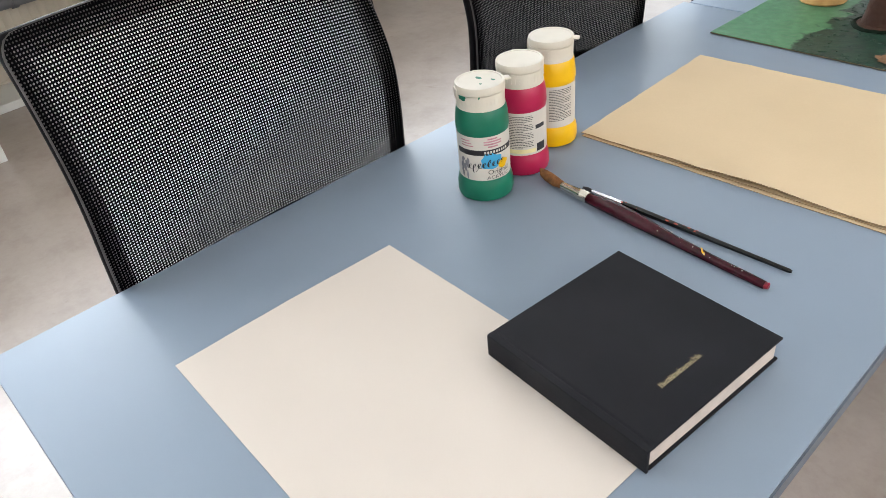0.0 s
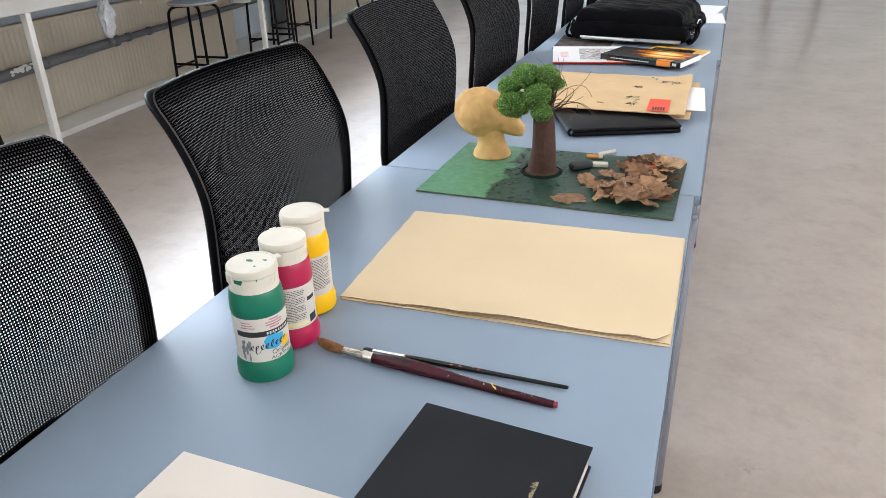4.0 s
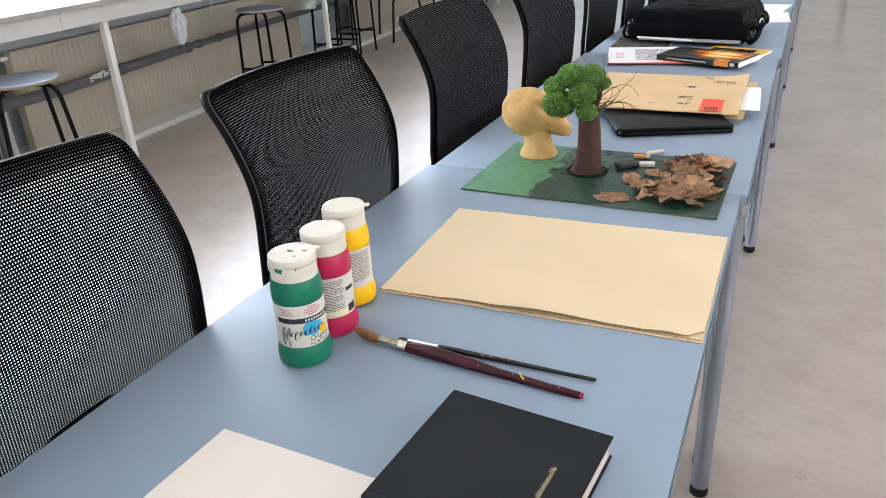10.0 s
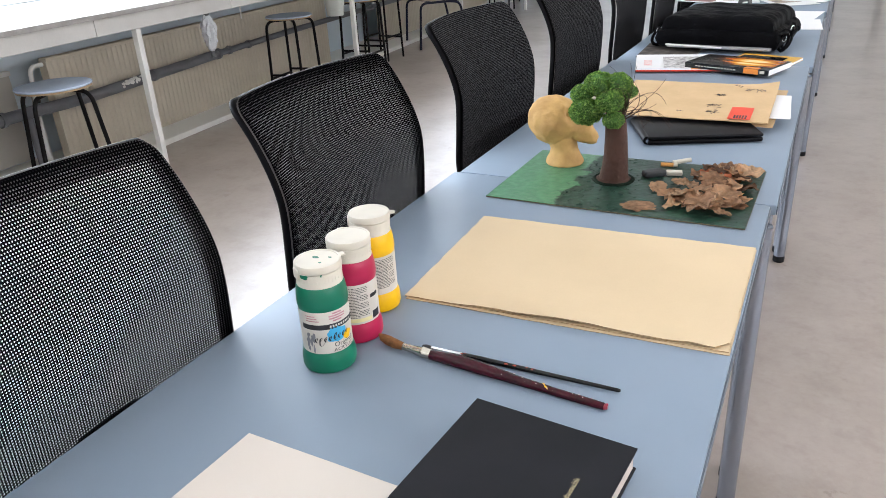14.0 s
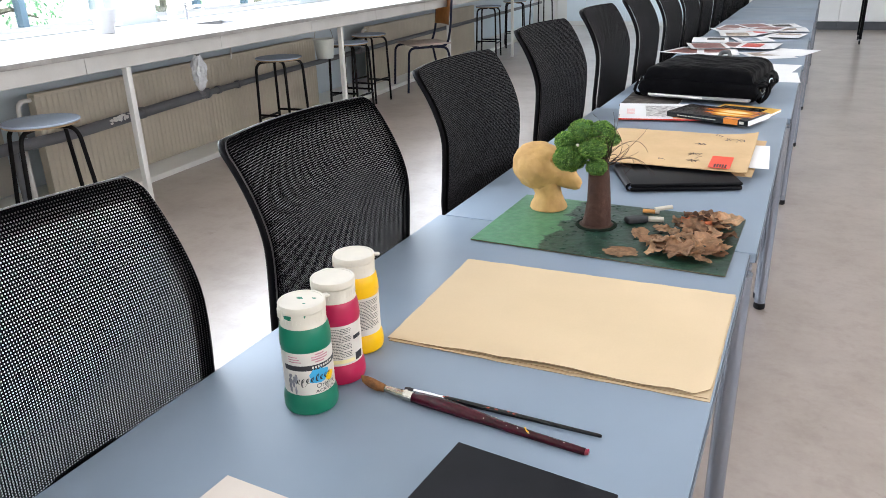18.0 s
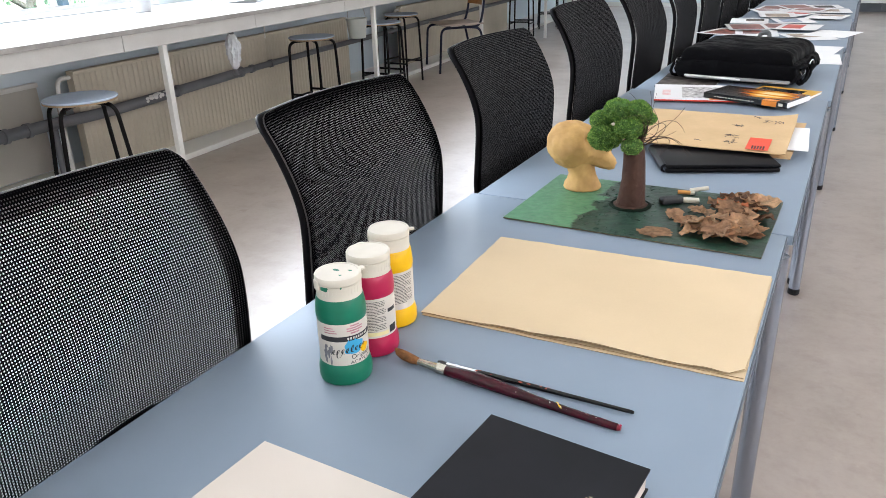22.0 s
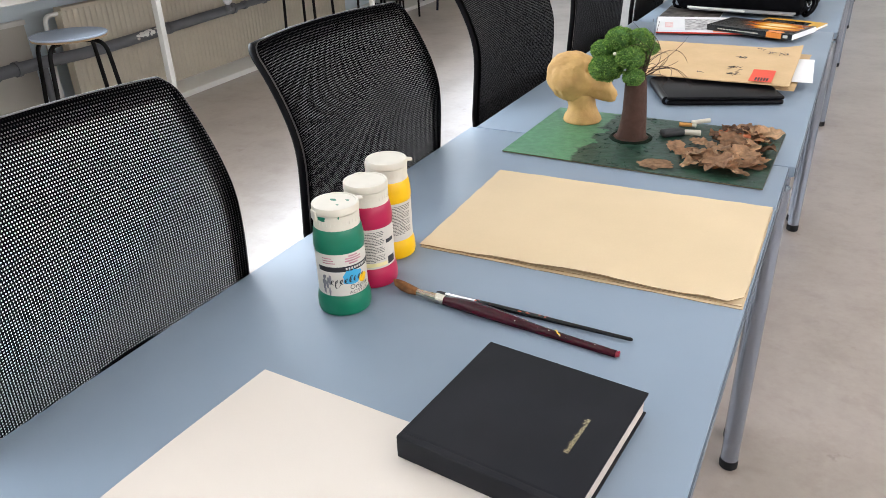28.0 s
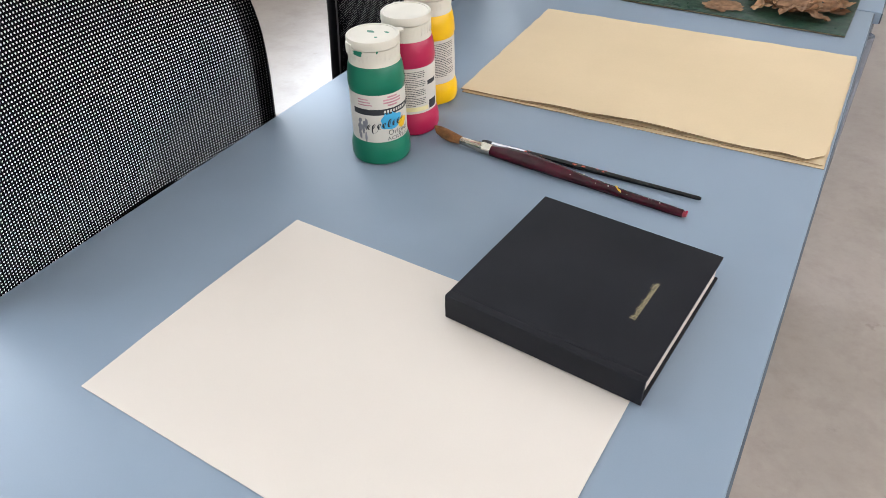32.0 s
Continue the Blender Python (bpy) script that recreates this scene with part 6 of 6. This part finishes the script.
nf.links.new(tf.outputs["Object"], mp.inputs[0]), nf.links.new(mp.outputs[0], nzf.inputs["Vector"])
nf.links.new(tf.outputs["Object"], dist.inputs[0]), nf.links.new(dist.outputs["Value"], mixf.inputs[0]), nf.links.new(nzf.outputs["Fac"], mixf.inputs[2])
nf.links.new(mixf.outputs[0], rf.inputs[0])
rf.color_ramp.elements[0].position, rf.color_ramp.elements[0].color = 0.06, (0.012, 0.007, 0.005, 1)
rf.color_ramp.elements[1].position, rf.color_ramp.elements[1].color = 0.50, (1.0, 0.78, 0.36, 1)
e_ = rf.color_ramp.elements.new(0.22)
e_.color = (0.40, 0.10, 0.012, 1)
e_ = rf.color_ramp.elements.new(0.36)
e_.color = (0.90, 0.40, 0.04, 1)
nf.links.new(rf.outputs[0], nf.nodes["Principled BSDF"].inputs["Base Color"])
nf.nodes["Principled BSDF"].inputs["Roughness"].default_value = 0.25
M_BLACKPRINT = mat("glossy_black_print", (0.012, 0.012, 0.013), 0.25, vary=0.1)
M_ORANGE = mat("orange_print", (0.80, 0.25, 0.03), 0.4, vary=0.05)
M_REDPRINT = mat("red_print", (0.62, 0.05, 0.03), 0.4, vary=0.08)
M_SKETCH = mat("grey_sketch_print", (0.74, 0.72, 0.72), 0.5, vary=0.3, scale=60, tint=(0.14, 0.13, 0.13))
M_PINKPRINT = mat("pale_red_print", (0.78, 0.42, 0.42), 0.45, vary=0.25, scale=40, tint=(0.8, 0.75, 0.75))
M_GREYPRINT = mat("dark_photo_print", (0.10, 0.085, 0.075), 0.6, vary=0.4, scale=22, spec=0.2)
M_WARMPRINT = mat("reddish_photo_print", (0.34, 0.09, 0.07), 0.4, vary=0.35, scale=14, tint=(0.08, 0.03, 0.03))
M_TANPRINT = mat("tan_photo_print", (0.46, 0.34, 0.24), 0.4, vary=0.3, scale=14, tint=(0.12, 0.09, 0.07))
M_BLUEPRINT = mat("blue_grey_photo_print", (0.30, 0.36, 0.48), 0.4, vary=0.25, scale=12)

flat_book(pose(-0.59, 1.90, H, 0, 0, 2), 0.26, 0.36, 0.006, M_GREYPRINT, "magazine", "dark glossy magazine lying partly under the bag")
flat_book(pose(-0.508, 1.585, H + 0.0065, 0, 0, 12), 0.34, 0.345, 0.006, M_PRINTPAPER, "magazine", "white magazine with red print and a grey sketch", ((-0.40, -0.30, -0.22, 0.12, M_PINKPRINT), (-0.16, 0.42, -0.36, 0.34, M_SKETCH), (0.16, 0.46, -0.47, -0.34, M_ORANGE)), spine=M_REDPRINT)
flat_book(pose(-0.185, 1.645, H + 0.0003, 0, 0, -16), 0.25, 0.35, 0.010, mat("yellow_orange_cover", (0.78, 0.42, 0.04), 0.35), "magazine", "thin book with a yellow and black cover", ((-0.45, 0.3, -0.4, 0.4, M_BLACKPRINT),))
fb = flat_book(pose(-0.252, 1.515, H + 0.0132, 0, 0, -20), 0.355, 0.205, 0.022, M_BLACKPRINT, "book", "thick black paperback with a fiery sunset cover", ((-0.30, 0.46, -0.30, 0.46, M_FIRE),))
sl = bmesh.new()
box(sl, 0.075, 0.135, -0.1037, -0.1033, 0.001, 0.0215)
part("orange_sticker", sl, M_ORANGE, fb, "orange spine sticker")
sl = bmesh.new()
box(sl, 0.142, 0.160, -0.1037, -0.1033, 0.006, 0.017)
for k in range(14):
    box(sl, -0.13 + k * 0.0125, -0.121 + k * 0.0125, -0.1036, -0.1033, 0.0085, 0.0125)
tagged(part("spine_bars", sl, M_LABEL, fb, "white bars on the spine"), kind="stuff")
tg = part("cover_sticker", box(bmesh.new(), 0.075, 0.135, -0.1022, -0.072, 0.0224, 0.0227), M_ORANGE, fb, "orange sticker")

# bag: a slumped black messenger bag lying flat
bag = thing("messenger_bag", pose(-0.368, 2.150, H + 0.0066, 0, 0, -7) @ Matrix.Diagonal((0.95, 1, 1.04, 1)), "slumped black nylon messenger bag lying flat on the table", "bag")


def pillow(hx, hy, z0, z1, seed, power=4.0, n=40, wr=0.012):
    b = bmesh.new()
    lay = []
    for s in (0, 1):
        g = []
        for j in range(n + 1):
            row = []
            for i in range(n + 1):
                u, v = -1 + 2 * i / n, -1 + 2 * j / n
                e = max(0.0, (1 - abs(u) ** power) * (1 - abs(v) ** power)) ** 0.35
                w = noise.noise(Vector((u * 1.3 + seed, v * 2.6 + u, seed))) + 0.5 * noise.noise(Vector((u * 2.2 + seed, v * 6 + u * 2, 3))) + 0.15 * noise.noise(Vector((u * 6, v * 12, 5)))
                zz = (z0 + z1) / 2 + (z1 - z0) / 2 * e * (1 if s else -1) + (wr * w * e if s else 0.2 * wr * w * e)
                k = 1 + 0.02 * noise.noise(Vector((u * 3, v * 3, seed)))
                row.append(b.verts.new((u * hx * k, v * hy * k, max(zz, z0))))
            g.append(row)
        lay.append(g)
    for g in lay:
        for j in range(n):
            for i in range(n):
                b.faces.new((g[j][i], g[j][i + 1], g[j + 1][i + 1], g[j + 1][i]))
    bmesh.ops.remove_doubles(b, verts=b.verts, dist=0.0002)
    return b


part("body", pillow(0.292, 0.262, 0.0, 0.095, 1.0, 14, 50, 0.008), M_LEATHER, bag, "", True)
part("flap", pillow(0.264, 0.250, 0.030, 0.150, 5.0, 9, 90, 0.010), M_LEATHER, bag, "creased front flap", True, Matrix.Translation((-0.004, 0.006, 0)))
part("flap_hem", tube(bmesh.new(), [(-0.25 + 0.05 * k, -0.246 + 0.003 * math.sin(k * 1.7), 0.066 + 0.006 * math.sin(k * 1.1)) for k in range(11)], 0.006, 8), M_LEATHER, bag, "stitched hem of the flap", True)
part("grey_lining", rbox(-0.22, 0.262, -0.292, -0.240, 0.014, 0.024, 0.004, 2), mat("grey_lining", (0.30, 0.30, 0.315), 0.6, vary=0.12), bag, "grey lining edge", True)
part("lining_piping", tube(bmesh.new(), [(-0.225 + 0.03 * k, -0.291 + 0.002 * math.sin(k * 1.3), 0.026 - 0.0006 * k) for k in range(10)], 0.0042, 8), M_WHITE, bag, "white piping of the lining", True)
for sx in (-1, 1):
    pts = [(sx * (0.285 + 0.018 * math.sin(k * 1.3)), -0.21 + 0.040 * k, 0.055 + 0.022 * math.sin(k * 0.9 + sx)) for k in range(11)]
    part("strap", tube(bmesh.new(), pts, 0.013, 8), M_LEATHER, bag, "bunched shoulder strap", True)
    for q in (-0.19, -0.13, 0.0):
        part("buckle", tube(bmesh.new(), [(sx * 0.298 + 0.012 * math.cos(a) * 0.5, q + 0.018 * math.cos(a), 0.062 + 0.020 * math.sin(a)) for a in [2 * math.pi * k / 10 for k in range(11)]], 0.0026, 6, False), M_CHROME, bag, "metal ring buckle", True)
for sx, sy in ((1, -0.215), (1, -0.15), (-1, -0.20), (-1, -0.12)):
    loop = [(sx * 0.292 + 0.030 * math.cos(a) * sx, sy + 0.030 * math.sin(a * 2), 0.045 + 0.036 * math.sin(a)) for a in [2 * math.pi * k / 14 for k in range(15)]]
    part("strap_loop", tube(bmesh.new(), loop, 0.008, 6, False), M_LEATHER, bag, "folded loop of the strap", True)
part("handle", tube(bmesh.new(), bend([(-0.02, 0.225, 0.10), (-0.02, 0.25, 0.16), (0.03, 0.25, 0.165), (0.03, 0.225, 0.10)], 0.02), 0.011, 8), mat("grey_webbing", (0.12, 0.125, 0.13), 0.7), bag, "grey grab handle", True)

# loose prints on the far tables
PRINTS = [(-0.11, 2.78, 4, ()), (-0.13, 3.12, -8, ()), (-0.20, 3.72, 24, ((-0.42, 0.3, -0.1, 0.42, M_TANPRINT),)), (-0.06, 3.90, -18, ()), (-0.72, 3.86, -20, ((-0.4, 0.45, -0.4, 0.4, M_WARMPRINT),)), (-0.52, 3.80, 8, ((-0.4, 0.4, -0.1, 0.4, M_WARMPRINT),)), (-0.44, 4.25, -12, ((-0.42, 0.42, -0.35, 0.4, M_WARMPRINT),)), (-0.66, 4.55, 6, ((-0.1, 0.42, 0.0, 0.4, M_GREYPRINT),)), (-0.36, 4.62, 16, ((-0.35, 0.2, -0.3, 0.4, M_BLUEPRINT),)), (-0.14, 4.95, -10, ((-0.3, 0.4, 0.1, 0.4, M_TANPRINT),)), (-0.12, 5.42, 6, ((-0.42, 0.2, -0.2, 0.35, M_TANPRINT),)), (-0.60, 5.35, 20, ((-0.42, 0.42, 0.0, 0.42, M_WARMPRINT),)), (-0.58, 5.62, -6, ((-0.42, 0.42, -0.35, 0.4, M_WARMPRINT),)), (-0.20, 5.75, 12, ((-0.3, 0.3, -0.3, 0.3, M_GREYPRINT),)), (-0.40, 5.05, -25, ((-0.35, 0.35, 0.1, 0.4, M_REDPRINT),)), (-0.62, 4.08, 14, ((-0.42, 0.42, -0.42, 0.42, M_WARMPRINT),)), (-0.28, 4.12, -6, ((-0.4, 0.1, -0.3, 0.4, M_REDPRINT),)), (-0.50, 4.92, 9, ((-0.4, 0.4, -0.4, 0.3, M_TANPRINT),)), (-0.30, 5.38, -14, ((-0.4, 0.4, -0.2, 0.42, M_WARMPRINT),)), (-0.42, 5.66, 22, ((-0.4, 0.42, -0.4, 0.42, M_WARMPRINT),))]
for k, (x, y, yaw, art) in enumerate(PRINTS):
    t = thing("print_sheet", pose(x, y, H + 0.0006 + 0.0011 * k, 0, 0, yaw), "white sheet with a printed picture lying on the table" if art else "blank white sheet lying on the table", "paper", "loose prints")
    b = bmesh.new()
    n = 8
    lay = [[[b.verts.new((-0.135 + 0.27 * i / n, -0.18 + 0.36 * j / n, s + 0.004 * (abs(i / n - 0.5) * 2) ** 4 * (k % 3) * 0.3)) for i in range(n + 1)] for j in range(n + 1)] for s in (0, 0.0005)]
    for g in lay:
        for j in range(n):
            for i in range(n):
                b.faces.new((g[j][i], g[j][i + 1], g[j + 1][i + 1], g[j + 1][i]))
    sh = part("sheet", b, M_PRINTPAPER, t)
    for x0, x1, y0, y1, mt in art:
        part("picture", box(bmesh.new(), x0 * 0.25, x1 * 0.25, y0 * 0.34, y1 * 0.34, 0.0006, 0.0010), mt, sh, "printed picture")

# ---- outside ----
M_GROUND = mat("pale_paving", (0.52, 0.51, 0.48), 0.9, vary=0.12, scale=0.6)
b = bmesh.new()
bmesh.ops.create_grid(b, x_segments=2, y_segments=2, size=2500)
BASE = FAR
structure("ground", b, M_GROUND, "pale sunlit paved ground").location = (0, 0, -0.16)
M_HOUSE = mat("pale_render", (0.80, 0.79, 0.77), 0.9, vary=0.05, scale=1.5)


def facade(m, w, h, label):
    t = thing("building", m, label, "building")
    part("wall", box(bmesh.new(), -6, 0, 0, w, 0, h), M_HOUSE, t)
    part("roof", box(bmesh.new(), -6.3, 0.3, -0.3, w + 0.3, h, h + 0.4), M_PLINTH, t)
    y = 1.0
    while y < w - 2:
        for z in (1.0, 4.2):
            wi = part("window", box(bmesh.new(), 0.0, 0.04, y, y + 1.6, z, z + 1.5), M_FRAME, t)
            part("pane", box(bmesh.new(), 0.041, 0.05, y + 0.1, y + 1.5, z + 0.1, z + 1.4), M_MULLION, wi)
        y += 3.2


facade(pose(-26, -14, -0.16), 60, 8, "pale rendered two-storey building across the yard")
M_FOLIAGE = bpy.data.materials.new("tree_foliage")
M_FOLIAGE.use_nodes = True
nq = M_FOLIAGE.node_tree
gq, cq = nq.nodes.new("ShaderNodeNewGeometry"), nq.nodes.new("ShaderNodeValToRGB")
cq.color_ramp.elements[0].color, cq.color_ramp.elements[1].color = (0.14, 0.42, 0.22, 1), (0.34, 0.62, 0.38, 1)
nq.links.new(gq.outputs["Random Per Island"], cq.inputs[0])
nq.links.new(cq.outputs[0], nq.nodes["Principled BSDF"].inputs["Base Color"])
tq, mq = nq.nodes.new("ShaderNodeBsdfTranslucent"), nq.nodes.new("ShaderNodeMixShader")
mq.inputs[0].default_value = 0.5
nq.links.new(cq.outputs[0], tq.inputs[0]), nq.links.new(nq.nodes["Principled BSDF"].outputs[0], mq.inputs[1]), nq.links.new(tq.outputs[0], mq.inputs[2])
nq.links.new(mq.outputs[0], nq.nodes["Material Output"].inputs[0])
M_BARK = mat("grey_bark", (0.17, 0.18, 0.15), 0.9, vary=0.25, scale=9, bump=0.6, fine=30)


def tree(x, y, h, r, seed, low=0.35):
    rng = random.Random(seed)
    t = thing("tree", pose(x, y, -0.16), "leafy green tree in the yard outside the windows", "tree", "trees outside")
    b = tube(bmesh.new(), [(0, 0, 0), (0.05, 0.02, h * 0.3), (0.0, 0.1, h * 0.6), (0.05, 0.05, h * 0.85)], [0.10, 0.075, 0.05, 0.02], 10)
    tips = []
    for k in range(9):
        a, z0 = rng.uniform(0, 6.3), h * rng.uniform(low * 0.7, 0.75)
        e = Vector((math.cos(a) * r * 0.8, math.sin(a) * r * 0.8, z0 + rng.uniform(-0.1, 0.35) * h * 0.5))
        tube(b, [(0, 0.05, z0), (e.x * 0.5, e.y * 0.5, (z0 + e.z) / 2 + 0.1), tuple(e)], [0.05, 0.035, 0.012], 7)
        tips.append(e)
    part("trunk", b, M_BARK, t, "grey branching trunk", True)
    verts, faces = [], []
    for e in tips + [Vector((0, 0, h * 0.9))] * 3:
        for k in range(95):
            c = e + Vector((rng.gauss(0, r * 0.28), rng.gauss(0, r * 0.28), rng.gauss(0, r * 0.24)))
            q = Euler((rng.uniform(0, 6), rng.uniform(0, 6), rng.uniform(0, 6))).to_matrix()
            s = rng.uniform(0.025, 0.06)
            n0 = len(verts)
            verts += [c + q @ Vector(p) for p in ((-s, 0, 0), (0, -s * 0.5, 0.02), (s, 0, 0), (0, s * 0.5, 0.02))]
            faces.append((n0, n0 + 1, n0 + 2, n0 + 3))
    me = bpy.data.meshes.new("crown")
    me.from_pydata(verts, [], faces)
    me.materials.append(M_FOLIAGE)
    c = new("crown", me)
    c.parent = t
    c["label"] = "loose crown of green leaves"


tree(-11.0, 5.6, 2.3, 0.95, 1, 0.30)
tree(-11.3, 9.3, 2.1, 0.8, 5, 0.35)
tree(-11.5, 12.4, 4.5, 1.5, 2, 0.25)
tree(-12.5, 16.5, 5.0, 1.8, 3, 0.3)
